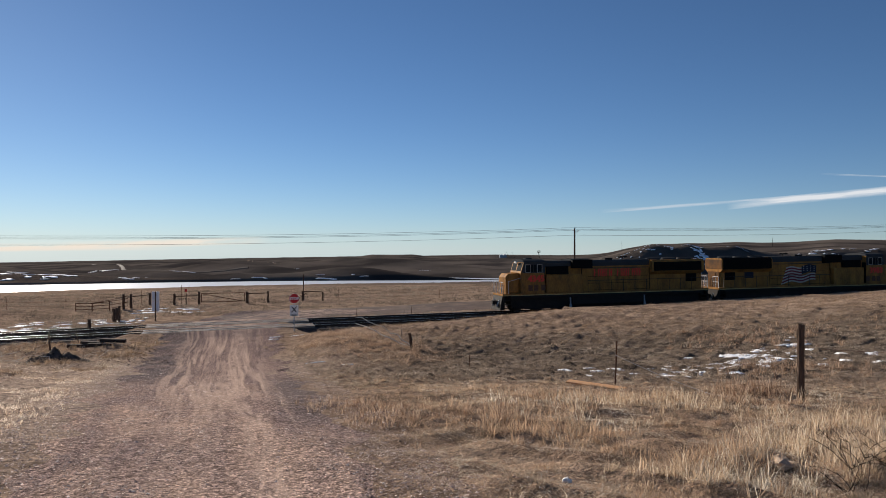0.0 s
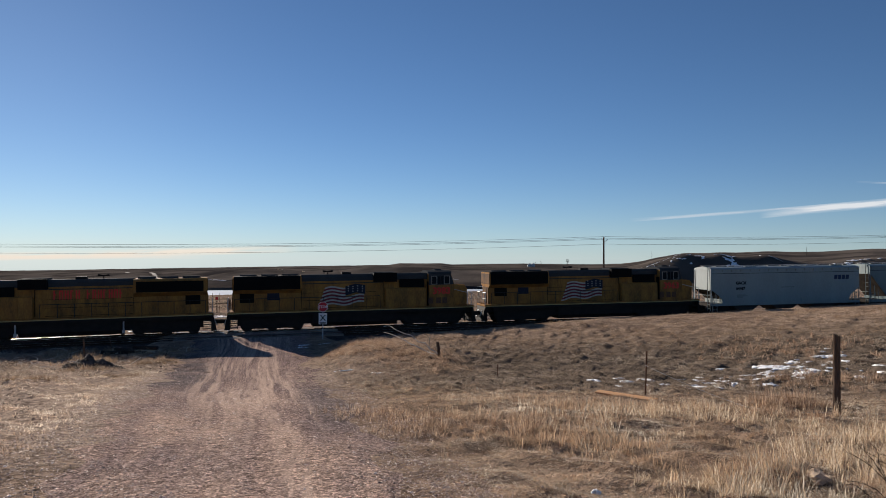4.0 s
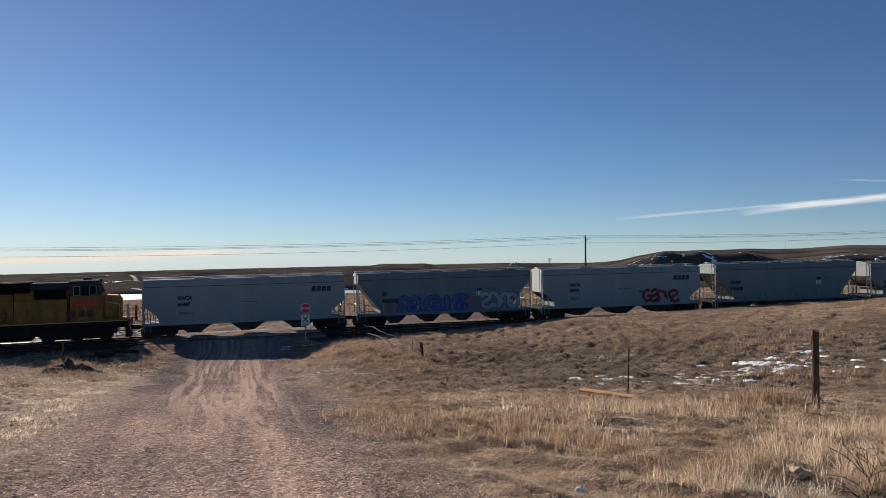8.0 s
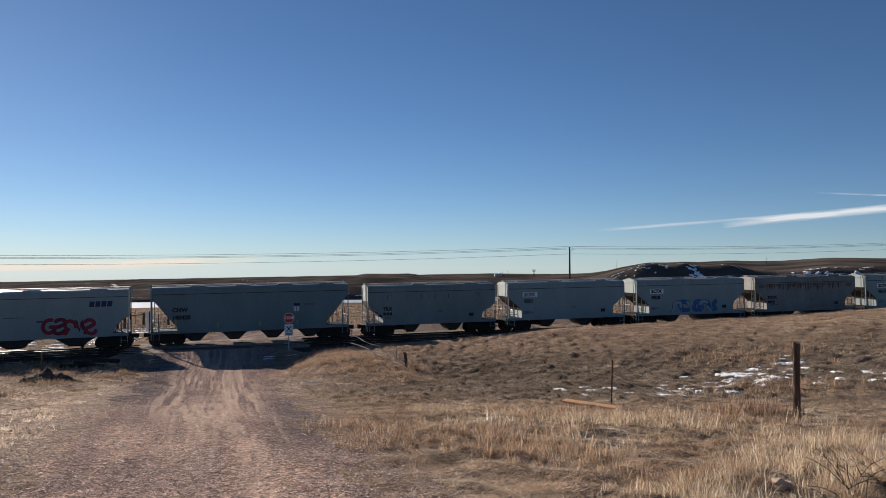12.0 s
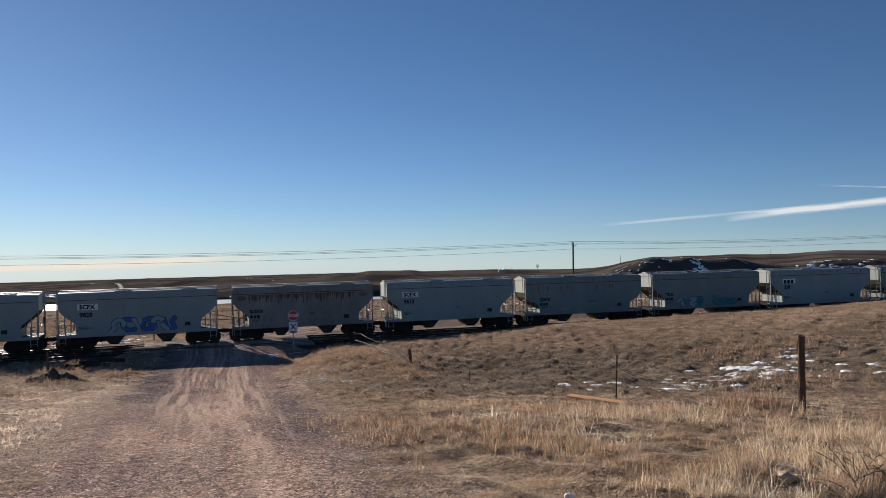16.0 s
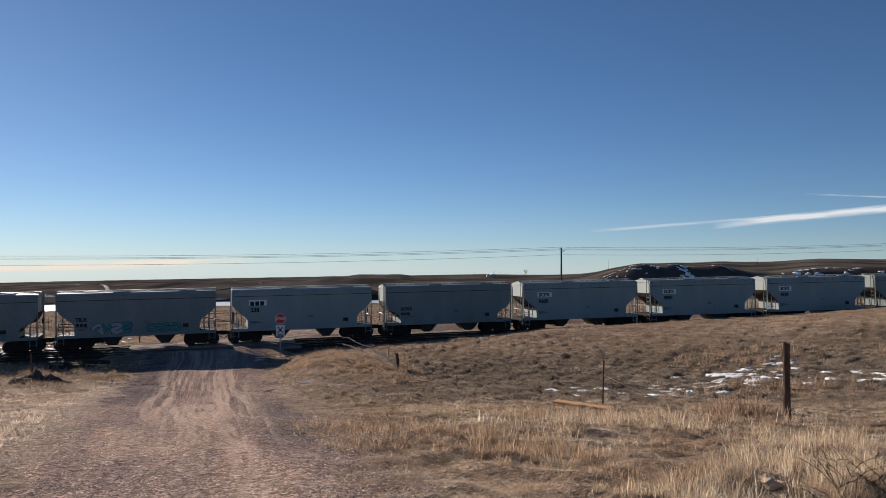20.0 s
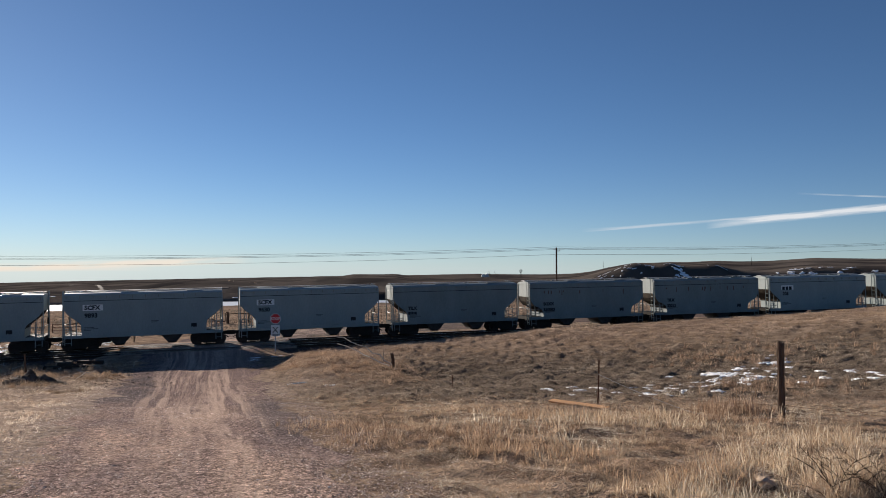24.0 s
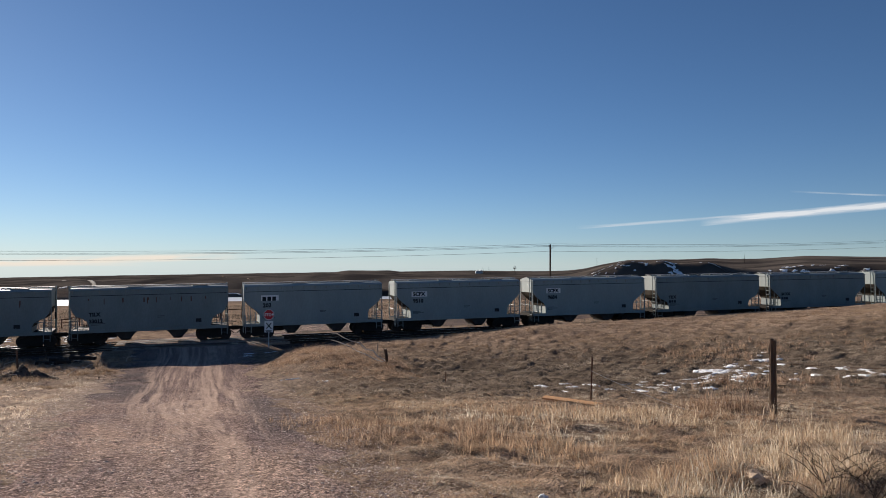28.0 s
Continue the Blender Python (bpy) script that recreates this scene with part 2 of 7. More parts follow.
    for scale, lo, hi, tall in ((17.0, 0.6, 1.45, 0.6), (42.0, 0.42, 1.7, 0.45), (110.0, 0.55, 1.5, 0.2)):
        cell = n.new("ShaderNodeTexVoronoi")
        cell.inputs["Scale"].default_value = scale
        l.new(co.outputs["Object"], cell.inputs["Vector"])
        val = mix_(math_("MULTIPLY", pale, 0.7), fit_(cell.outputs["Color"], 0, 1, lo, hi), (1.0, 1.0, 1.0))
        hue = n.new("ShaderNodeHueSaturation")
        l.new(val, hue.inputs["Value"]), l.new(last, hue.inputs["Color"])
        last = hue.outputs[0]
        high = math_("MULTIPLY", math_("SUBTRACT", 1.0, cell.outputs["Distance"]), math_("MULTIPLY", fit_(cell.outputs["Color"], 0.3, 0.9), tall))
        relief = high if relief is None else math_("ADD", relief, high)
    l.new(last, b.inputs["Base Color"])
    relief = math_("ADD", math_("MULTIPLY", relief, fit_(pale, 0, 1, 1, 0.35)), math_("MULTIPLY", noise_(co.outputs["Object"], 6.0), 0.25))
    bp = n.new("ShaderNodeBump")
    bp.inputs["Strength"].default_value, bp.inputs["Distance"].default_value = 1.0, 0.035
    l.new(relief, bp.inputs["Height"]), l.new(bp.outputs[0], b.inputs["Normal"])
    return m


M_ROAD = road_surface()
M_DIRT = mat("packed_dirt", (0.17, 0.118, 0.094), 0.95, other=(0.085, 0.062, 0.053), scale=0.5, fine=12, amount=0.95, bump=0.9, depth=0.08)
M_BALLAST = mat("ballast", (0.10, 0.082, 0.075), 0.95, other=(0.035, 0.03, 0.029), scale=3, fine=16, amount=0.9, bump=0.9, depth=0.05)
M_TIE = mat("tie_wood", (0.06, 0.045, 0.037), 0.9, scale=4, fine=30)
M_RAIL = mat("rail_steel", (0.07, 0.048, 0.038), 0.75, 0.2, other=(0.03, 0.024, 0.02), scale=2, fine=20)
M_POLISHED = mat("polished_rail", (0.55, 0.53, 0.51), 0.3, 0.95, other=(0.42, 0.4, 0.38), scale=1, fine=20, bump=0.05)
def grain(m, along):
    """Stretches a surface's pattern, as wood grain or run-down streaks do."""
    n, l = m.node_tree.nodes, m.node_tree.links
    sc = n.new("ShaderNodeVectorMath")
    sc.operation = "MULTIPLY"
    sc.inputs[1].default_value = along
    for k in [k for k in l if k.from_node.type == "TEX_COORD"]:
        to, src = k.to_socket, k.from_socket
        l.new(sc.outputs[0], to)
    l.new(src, sc.inputs[0])
    return m


M_POST = grain(mat("weathered_wood", (0.15, 0.102, 0.074), 0.9, other=(0.05, 0.034, 0.026), scale=9, fine=60, amount=0.9, bump=0.9), (1, 1, 0.08))
M_STAKE = mat("pale_stake", (0.5, 0.42, 0.33), 0.9, other=(0.34, 0.27, 0.2), scale=6, fine=50)
M_RUST = mat("rusty_steel", (0.20, 0.10, 0.06), 0.8, 0.2, other=(0.08, 0.05, 0.04), scale=6, fine=50)
M_GALV = mat("galvanised_steel", (0.50, 0.51, 0.52), 0.5, 0.25, scale=3, fine=30, bump=0.05)
M_WHITE = mat("white_sheeting", (0.8, 0.8, 0.78), 0.5, scale=3, fine=20, bump=0.02, other=(0.7, 0.7, 0.68))
M_RED = mat("red_sheeting", (0.60, 0.03, 0.035), 0.45, scale=3, fine=20, bump=0.02, other=(0.5, 0.03, 0.03))
M_BLACK = mat("black_paint", (0.02, 0.02, 0.02), 0.6, scale=3, fine=20, bump=0.05)
M_SNOW = mat("old_snow", (0.93, 0.94, 0.95), 0.7, other=(0.84, 0.86, 0.88), scale=3, fine=20, bump=0.4)
M_ICE = mat("lake_ice", (0.50, 0.53, 0.56), 0.4, other=(0.62, 0.64, 0.66), scale=0.05, fine=0.6, bump=0.1)
M_YELLOW = grain(mat("armour_yellow", (0.40, 0.19, 0.05), 0.6, other=(0.16, 0.088, 0.036), scale=1.6, fine=12, amount=0.7, bump=0.05), (1, 1, 0.35))
M_LGREY = mat("loco_grey", (0.06, 0.063, 0.066), 0.8, scale=1, fine=12, bump=0.05)
M_DARK = mat("underframe_black", (0.02, 0.019, 0.018), 0.8, other=(0.042, 0.034, 0.028), scale=2, fine=25, bump=0.2)
M_GRILLE = mat("radiator_black", (0.010, 0.010, 0.010), 0.9, scale=2, fine=40, bump=0.3)
M_GLASS = mat("cab_glass", (0.015, 0.018, 0.02), 0.5, scale=2, fine=5, bump=0)
M_GLASS.node_tree.nodes["Principled BSDF"].inputs["Specular IOR Level"].default_value = 0.03
for m_ in (M_GLASS, M_YELLOW, M_LGREY):
    m_.node_tree.nodes["Principled BSDF"].inputs["IOR"].default_value = 1.08
M_LETTER_RED = mat("faded_red_lettering", (0.80, 0.05, 0.035), 0.6, other=(0.55, 0.06, 0.035), scale=3, fine=30, amount=0.7, bump=0)
M_BLUE = mat("flag_blue", (0.014, 0.018, 0.036), 0.7, scale=3, fine=20, bump=0)


# ---- the lie of the land ----
D, PSI, K1, K2 = 66.757, radians(15.141), -0.0019295, 1.8147e-5
S_MIN, S_MAX, Z_RAIL, GRADE = -60.0, 85.0, -4.17, 0.016724


def bend(s):
    """How far the track has left its chord, and its turn, s metres along."""
    c = np.clip(s, S_MIN, S_MAX)
    slope = K1 * c + K2 * c * c
    return K1 * c * c / 2 + K2 * c**3 / 3 + slope * (np.asarray(s) - c), slope


def rail_z(s):
    s = np.asarray(s, float)
    return Z_RAIL + GRADE * np.where(s > 90, 90 + 40 * np.tanh((s - 90) / 40), np.where(s < -60, -60 + 40 * np.tanh((s + 60) / 40), s))


def on_track(s, lat=0.0, h=0.0):
    """A point by the track: lat metres towards the road's near side, h over the rail."""
    off, slope = bend(s)
    th = PSI + np.arctan(slope)
    x = s * np.cos(PSI) - off * np.sin(PSI) + np.sin(th) * lat
    y = D + s * np.sin(PSI) + off * np.cos(PSI) - np.cos(th) * lat
    return np.stack([x, y, rail_z(s) + h], -1)


GX = [-70, -40, -22, -10, 0, 8, 16, 28, 45, 75]
GY = [-30, 0, 8, 15, 22, 30, 40, 50, 60]
GZ = np.array([
    [-1.2, -1.1, -1.0, -1.0, -1.0, -1.0, -1.0, -0.9, -0.8, -0.6],
    [-1.9, -1.8, -1.7, -1.6, -1.6, -1.6, -1.6, -1.5, -1.3, -1.0],
    [-2.6, -2.5, -2.4, -2.3, -2.3, -2.3, -2.4, -2.2, -2.0, -1.6],
    [-3.4, -3.3, -3.2, -3.1, -3.05, -3.1, -3.2, -2.8, -2.4, -2.0],
    [-4.3, -4.2, -4.1, -4.0, -4.0, -4.05, -4.0, -3.4, -2.6, -2.0],
    [-5.2, -5.1, -5.0, -5.0, -5.0, -4.9, -4.5, -3.5, -2.5, -1.9],
    [-6.2, -6.1, -6.0, -6.0, -6.1, -5.7, -4.7, -3.5, -2.6, -2.0],
    [-6.6, -6.5, -6.4, -6.3, -6.2, -5.7, -4.9, -3.4, -2.6, -2.0],
    [-7.0, -6.8, -6.5, -6.2, -5.4, -4.75, -4.6, -4.0, -3.2, -2.2]]) + 1.6
SKY_AZ = [-90, -31, -24, -15.5, -6.4, -5.6, -2.2, -1.5, 4, 9, 11.5, 12.8, 14, 16, 20, 25, 28, 31, 36, 90]
SKY_TAN = [-22, -21.5, -18, -14.5, -10.7, -7.8, -7.6, -9.5, -6.2, -6.5, -5.6, -4.2, -0.5, 3.2, 4.8, 7.2, 9.6, 8.5, 7, 0]
BERM_AZ = [-12, -9, -7, -4.5, -2, 1, 6, 9.3, 11, 13, 16, 18.5, 21, 24.5]
BERM_UP = [0.6, 0.62, 0.74, 0.78, 0.8, 0.72, 0.62, 0.6, 0.53, 0.46, 0.37, 0.27, 0.16, 0]
LAKE_Z = -8.4


def bilinear(x, y):
    i = np.clip(np.searchsorted(GX, x) - 1, 0, len(GX) - 2)
    j = np.clip(np.searchsorted(GY, y) - 1, 0, len(GY) - 2)
    gx, gy = np.array(GX, float), np.array(GY, float)
    u = np.clip((x - gx[i]) / (gx[i + 1] - gx[i]), 0, 1)
    v = np.clip((y - gy[j]) / (gy[j + 1] - gy[j]), 0, 1)
    return (GZ[j, i] * (1 - u) + GZ[j, i + 1] * u) * (1 - v) + (GZ[j + 1, i] * (1 - u) + GZ[j + 1, i + 1] * u) * v


def step(a, b, v):
    w = np.clip((v - a) / (b - a), 0, 1)
    return w * w * (3 - 2 * w)


def waves(x, y, size, seed):
    """Cheap smooth unevenness between about -1 and 1."""
    x, y = x / size, y / size
    return (np.sin(x * 1.7 + 2.1 * np.sin(y * 1.1 + seed) + seed) + np.sin(y * 2.3 + 1.7 * np.sin(x * 1.3 - seed)) + np.sin((x + y) * 3.1 + seed * 2)) / 3


def track_coords(x, y):
    s = x * np.cos(PSI) + (y - D) * np.sin(PSI)
    n = -x * np.sin(PSI) + (y - D) * np.cos(PSI) - bend(s)[0]
    return s, n


def ground(x, y, rough=True):
    """The height of the land."""
    x, y = np.asarray(x, float), np.asarray(y, float)
    near = sum(bilinear(x + a, y + b) for a in (-3, 0, 3) for b in (-2.5, 0, 2.5)) / 9
    r, az = np.hypot(x, y), np.degrees(np.arctan2(x, y))
    s, n = track_coords(x, y)
    zr = rail_z(s)
    # a long low berm between the hollow and the track
    berm = np.interp(az, BERM_AZ, BERM_UP) * step(0.4, 3.2, x - np.interp(y, [18.5, 28, 41, 52, 62], [-3.2, -5.6, -9, -11.5, -13.5]))
    near = near + berm * step(33, 47, y) * (1 - step(-13.8, -8.5, n))
    # beyond the track: field, lake basin, far plain up to the skyline
    field = zr - 0.9 - 0.004 * np.clip(n, 0, 90) + waves(x, y, 14, 3) * 0.12
    field = field + (-8.15 - field) * step(50, 165, n)
    top = 1.6 + np.interp(az, SKY_AZ, SKY_TAN) / 1000 * 800
    far = -7.9 + (1.0 + 0.5 * waves(x, y, 30, 8)) * step(238, 252, r) * step(-8, 2, -az) + (top + 6.9) * step(240, 800, r)
    roll = np.maximum(waves(x, y, 55, 1), -0.2)
    roll = roll + 0.4 * waves(x, y, 26, 12)
    far = far + roll * 4.0 * step(236, 262, r) * (1 - step(380, 620, r)) * (1 - step(5, 14, az))
    hill = np.exp(-((az - 18.2) / 5.6) ** 4)
    hill = hill * (1 - 0.1 * np.exp(-((az - 19.2) / 0.7) ** 2) + 0.05 * np.sin(az * 2.1))
    far = far + 10.9 * hill * step(305 + 4 * waves(x, y, 16, 2), 322 + 5 * waves(x, y, 21, 4), r) * (1 - 0.55 * step(350, 420, r))
    hill = np.exp(-((az - 31) / 7.5) ** 4)
    far = far + 8.0 * hill * step(357 + 5 * waves(x, y, 22, 7), 374, r) * (1 - 0.5 * step(420, 520, r))
    far = far - step(820, 4000, r) * 60
    beyond = field + (far - field) * step(150, 250, r)
    shore = 182 + 1.15 * (np.clip(az, -31, 8) + 31) + 3 * waves(x, y, 25, 2)
    lake = step(0, 6, r - shore) * step(0, 5, 236 + 0.3 * (az + 31) - r) * step(-80, -70, az) * (1 - step(1, 6, az))
    beyond = beyond + (-10.5 - beyond) * lake
    w = step(-10, 2, n)
    z = near + (beyond - near) * w
    cross = step(-28, -25.5, s) * (1 - step(-14.2, -11.5, s))
    bed = zr - 0.62 + 0.56 * cross * (1 - step(2.2, 8.0, n))
    k = (1 - step(5.8, 10, -n)) * (1 - step(3.2, 8, n))
    z = z + (bed - z) * k
    if rough:
        lumps = np.maximum(0.55 * waves(x, y, 0.36, 6) + 0.45 * waves(x, y, 0.59, 27) + 0.35 * waves(x, y, 0.21, 41), 0) * 0.22 * step(20, 25, y) * (1 - step(50, 62, y)) * step(-9, -5, x + 0.25 * (y - 30))
        edge = np.interp(y, [0, 6.6, 12, 18.5, 28], [0.2, -0.5, -1.6, -3.2, -5.6])
        lumps = lumps + np.maximum(waves(x, y, 0.45, 16), -0.4) * 0.085 * step(0.2, 1.4, x - edge) * (1 - step(19, 24, y)) * step(1.5, 4, y)
        left = np.interp(y, [0, 6.6, 12, 18.5, 28, 41, 52], [-3.4, -4.2, -6, -8.7, -12, -16.6, -20])
        lumps = lumps + (np.maximum(waves(x, y, 0.5, 19), -0.2) * 0.10 + np.maximum(waves(x, y, 1.7, 23), -0.3) * 0.12) * step(0.5, 2.5, left - x) * step(5, 9, y) * (1 - step(54, 58, y))
        z = z + (waves(x, y, 2.2, 5) * 0.05 + waves(x, y, 0.7, 2) * 0.02 + lumps * (r < 80)) * (1 - k)
    return z


def at(x, y, up=0.0):
    return Vector((x, y, float(ground(x, y)) + up))


# ---- mesh helpers ----
def part(name, bm, material, parent=None, label=""):
    """Links a bmesh as one mesh object, under a thing or a part."""
    me = bpy.data.meshes.new(name)
    bm.normal_update()
    bm.to_mesh(me)
    bm.free()
    return shared(name, me, material, parent, label)


def shared(name, me, material, parent=None, label=""):
    if material and not me.materials:
        me.materials.append(material)
    ob = new(name, me)
    if parent:
        ob.parent = parent
    if label:
        tagged(ob, label)
    return ob


def raw(name, verts, faces, material, smooth=False):
    me = bpy.data.meshes.new(name)
    verts, faces = np.asarray(verts, np.float32), np.asarray(faces, np.int32)
    k = faces.shape[1]
    me.vertices.add(len(verts)), me.loops.add(faces.size), me.polygons.add(len(faces))
    me.vertices.foreach_set("co", verts.ravel())
    me.loops.foreach_set("vertex_index", faces.ravel())
    me.polygons.foreach_set("loop_start", np.arange(len(faces), dtype=np.int32) * k)
    if smooth:
        me.polygons.foreach_set("use_smooth", np.ones(len(faces), bool))
    me.update(calc_edges=True)
    me.materials.append(material)
    return new(name, me)


def empty(name, m=None):
    ob = new(name)
    ob.empty_display_size = 0.3
    if m is not None:
        ob.matrix_world = m
    return ob


def box(bm, x0, x1, y0, y1, z0, z1):
    vs = [bm.verts.new((x, y, z)) for x in (x0, x1) for y in (y0, y1) for z in (z0, z1)]
    for f in ((0, 1, 3, 2), (4, 6, 7, 5), (0, 4, 5, 1), (2, 3, 7, 6), (0, 2, 6, 4), (1, 5, 7, 3)):
        bm.faces.new([vs[i] for i in f])
    return bm


def tube(bm, p, q, r, n=6, r2=None):
    p, q = Vector(p), Vector(q)
    a = (q - p).normalized()
    u = a.cross((0, 0, 1) if abs(a.z) < 0.9 else (1, 0, 0)).normalized()
    v = a.cross(u)
    rings = []
    for c, rad in ((p, r), (q, r if r2 is None else r2)):
        rings.append([bm.verts.new(c + (u * math.cos(i * math.tau / n) + v * math.sin(i * math.tau / n)) * rad) for i in range(n)])
    for i in range(n):
        bm.faces.new((rings[0][i], rings[0][(i + 1) % n], rings[1][(i + 1) % n], rings[1][i]))
    bm.faces.new(rings[0][::-1]), bm.faces.new(rings[1])
    return bm


def slab(bm, pts, y0, y1, axis="y"):
    """A polygon pushed from y0 to y1: points are (x, z); with axis x they are (y, z)."""
    def v(p, t):
        return (p[0], t, p[1]) if axis == "y" else (t, p[0], p[1]) if axis == "x" else (p[0], p[1], t)
    a, b = [bm.verts.new(v(p, y0)) for p in pts], [bm.verts.new(v(p, y1)) for p in pts]
    n = len(pts)
    bm.faces.new(a), bm.faces.new(b[::-1])
    for i in range(n):
        bm.faces.new((a[i], b[i], b[(i + 1) % n], a[(i + 1) % n]))
    bmesh.ops.recalc_face_normals(bm, faces=bm.faces)
    return bm


def BM():
    return bmesh.new()


# ---- ground, water, road ----
def build_ground():
    az = np.radians(np.concatenate([np.arange(-42, 42.01, 0.25), np.arange(45, 318, 3)]))
    r = 0.6 * (4500 / 0.6) ** (np.arange(0, 661) / 660)
    R, A = np.meshgrid(r, az, indexing="ij")
    x, y = R * np.sin(A), R * np.cos(A)
    v = np.stack([x, y, ground(x, y)], -1).reshape(-1, 3)
    m, n = len(r), len(az)
    i, j = np.meshgrid(np.arange(m - 1), np.arange(n), indexing="ij")
    q = np.stack([i * n + j, (i + 1) * n + j, (i + 1) * n + (j + 1) % n, i * n + (j + 1) % n], -1).reshape(-1, 4)
    v = np.vstack([v, [[0, 0, ground(0, 0)]]])
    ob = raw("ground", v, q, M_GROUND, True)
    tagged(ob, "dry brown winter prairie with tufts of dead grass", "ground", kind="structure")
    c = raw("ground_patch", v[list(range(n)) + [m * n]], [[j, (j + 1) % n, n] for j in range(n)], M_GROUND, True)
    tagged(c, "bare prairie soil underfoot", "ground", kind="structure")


def ribbon(name, rows, material, lift=0.02, cells=24, step_m=0.4, ragged=0.25):
    """A strip laid on the land between a left and a right edge given along its way as (xl, yl, xr, yr)."""
    rows = np.array(rows, float)
    way = np.concatenate([[0], np.cumsum(np.hypot(*np.diff((rows[:, :2] + rows[:, 2:]) / 2, axis=0).T))])
    t = np.arange(0, way[-1], step_m)
    e = np.stack([np.interp(t, way, rows[:, k]) for k in range(4)], -1)
    w = np.linspace(0, 1, cells + 1)
    rag = np.random.RandomState(4)
    jl, jr = (np.convolve(rag.normal(0, ragged, len(t)), np.ones(3) / 1.7, "same") for _ in range(2))
    d = e[:, 2:] - e[:, :2]
    d = d / np.linalg.norm(d, axis=1, keepdims=True)
    a, b = e[:, :2] + d * jl[:, None], e[:, 2:] + d * jr[:, None]
    p = a[:, None] + (b - a)[:, None] * w[None, :, None]
    up = lift * np.minimum(1, np.minimum(w, 1 - w) * 12) - 0.03 * (np.minimum(w, 1 - w) < 0.001)
    z = ground(p[..., 0], p[..., 1]) + up[None]
    v = np.concatenate([p, z[..., None]], -1).reshape(-1, 3)
    m, n = len(t), cells + 1
    i, j = np.meshgrid(np.arange(m - 1), np.arange(n - 1), indexing="ij")
    q = np.stack([i * n + j, i * n + j + 1, (i + 1) * n + j + 1, (i + 1) * n + j], -1).reshape(-1, 4)
    ob = raw(name, v, q, material, True)
    way_ = ob.data.attributes.new("way", "FLOAT_VECTOR", "POINT")
    wide = np.linalg.norm(e[:, 2:] - e[:, :2], axis=1)
    across = ((p - e[:, None, :2]) * d[:, None]).sum(-1) / wide[:, None]
    way_.data.foreach_set("vector", np.stack([across.ravel(), np.repeat(t, n), np.zeros(m * n)], -1).astype(np.float32).ravel())
    return ob


build_ground()
ROAD = [(-3.0, -40, 1.0, -40), (-3.4, 0, 0.2, 0), (-4.2, 6.6, -0.5, 6.6), (-6, 12, -1.6, 12), (-8.7, 18.5, -3.2, 18.5), (-12, 28, -5.6, 28), (-16.6, 41, -9, 41), (-20, 52, -11.5, 52), (-23.5, 60, -13.5, 62), (-25.5, 68, -14.5, 70), (-24, 84, -4, 84)]
road = tagged(ribbon("road", ROAD, M_ROAD), "reddish gravel country road with tyre tracks", "road", kind="structure")
FIELD_ROAD = [(-24, 78, -20, 70), (-10, 88, -8, 76), (20, 100, 22, 90), (80, 118, 82, 108), (160, 138, 162, 128)]
tagged(ribbon("dirt_track", FIELD_ROAD, M_DIRT, cells=12, step_m=0.8), "brown dirt track running beside the railway", "road", kind="structure")
M_TRACK = mat("pale_farm_track", (0.15, 0.128, 0.108), 0.95, other=(0.11, 0.093, 0.078), scale=0.2, fine=2, bump=0.1)
FARM_TRACKS = [[(-343, 720, -339, 721.5), (-219.5, 489, -217, 490), (-131, 310, -129.6, 310.6)], [(-131, 309, -130.4, 310.5), (-106, 297, -105.5, 298.5), (-78, 301, -77.8, 302.5)]]
for way_rows in FARM_TRACKS:
    tagged(ribbon("farm_track", way_rows, M_TRACK, 0.25, 4, 3.0, 0.3), "pale farm track climbing the far slope", "road", kind="structure")
box_lake = BM()
slab(box_lake, [(-700, 120), (80, 160), (80, 300), (-700, 300)], LAKE_Z - 0.4, LAKE_Z, "z")
tagged(part("water", box_lake, M_ICE), "pale frozen lake under the low sun", "lake", kind="structure")


# ---- railway ----
def sweep(name, profile, s0, s1, ds, lat, material, smooth=False):
    """A section, as (lat, h) points, drawn along the track."""
    s = np.arange(s0, s1 + 0.01, ds)
    p = np.stack([on_track(s, lat + a, h) for a, h in profile], 1)
    m, n = p.shape[:2]
    i, j = np.meshgrid(np.arange(m - 1), np.arange(n - 1), indexing="ij")
    q = np.stack([i * n + j, i * n + j + 1, (i + 1) * n + j + 1, (i + 1) * n + j], -1).reshape(-1, 4)
    return raw(name, p.reshape(-1, 3), q, material, smooth)


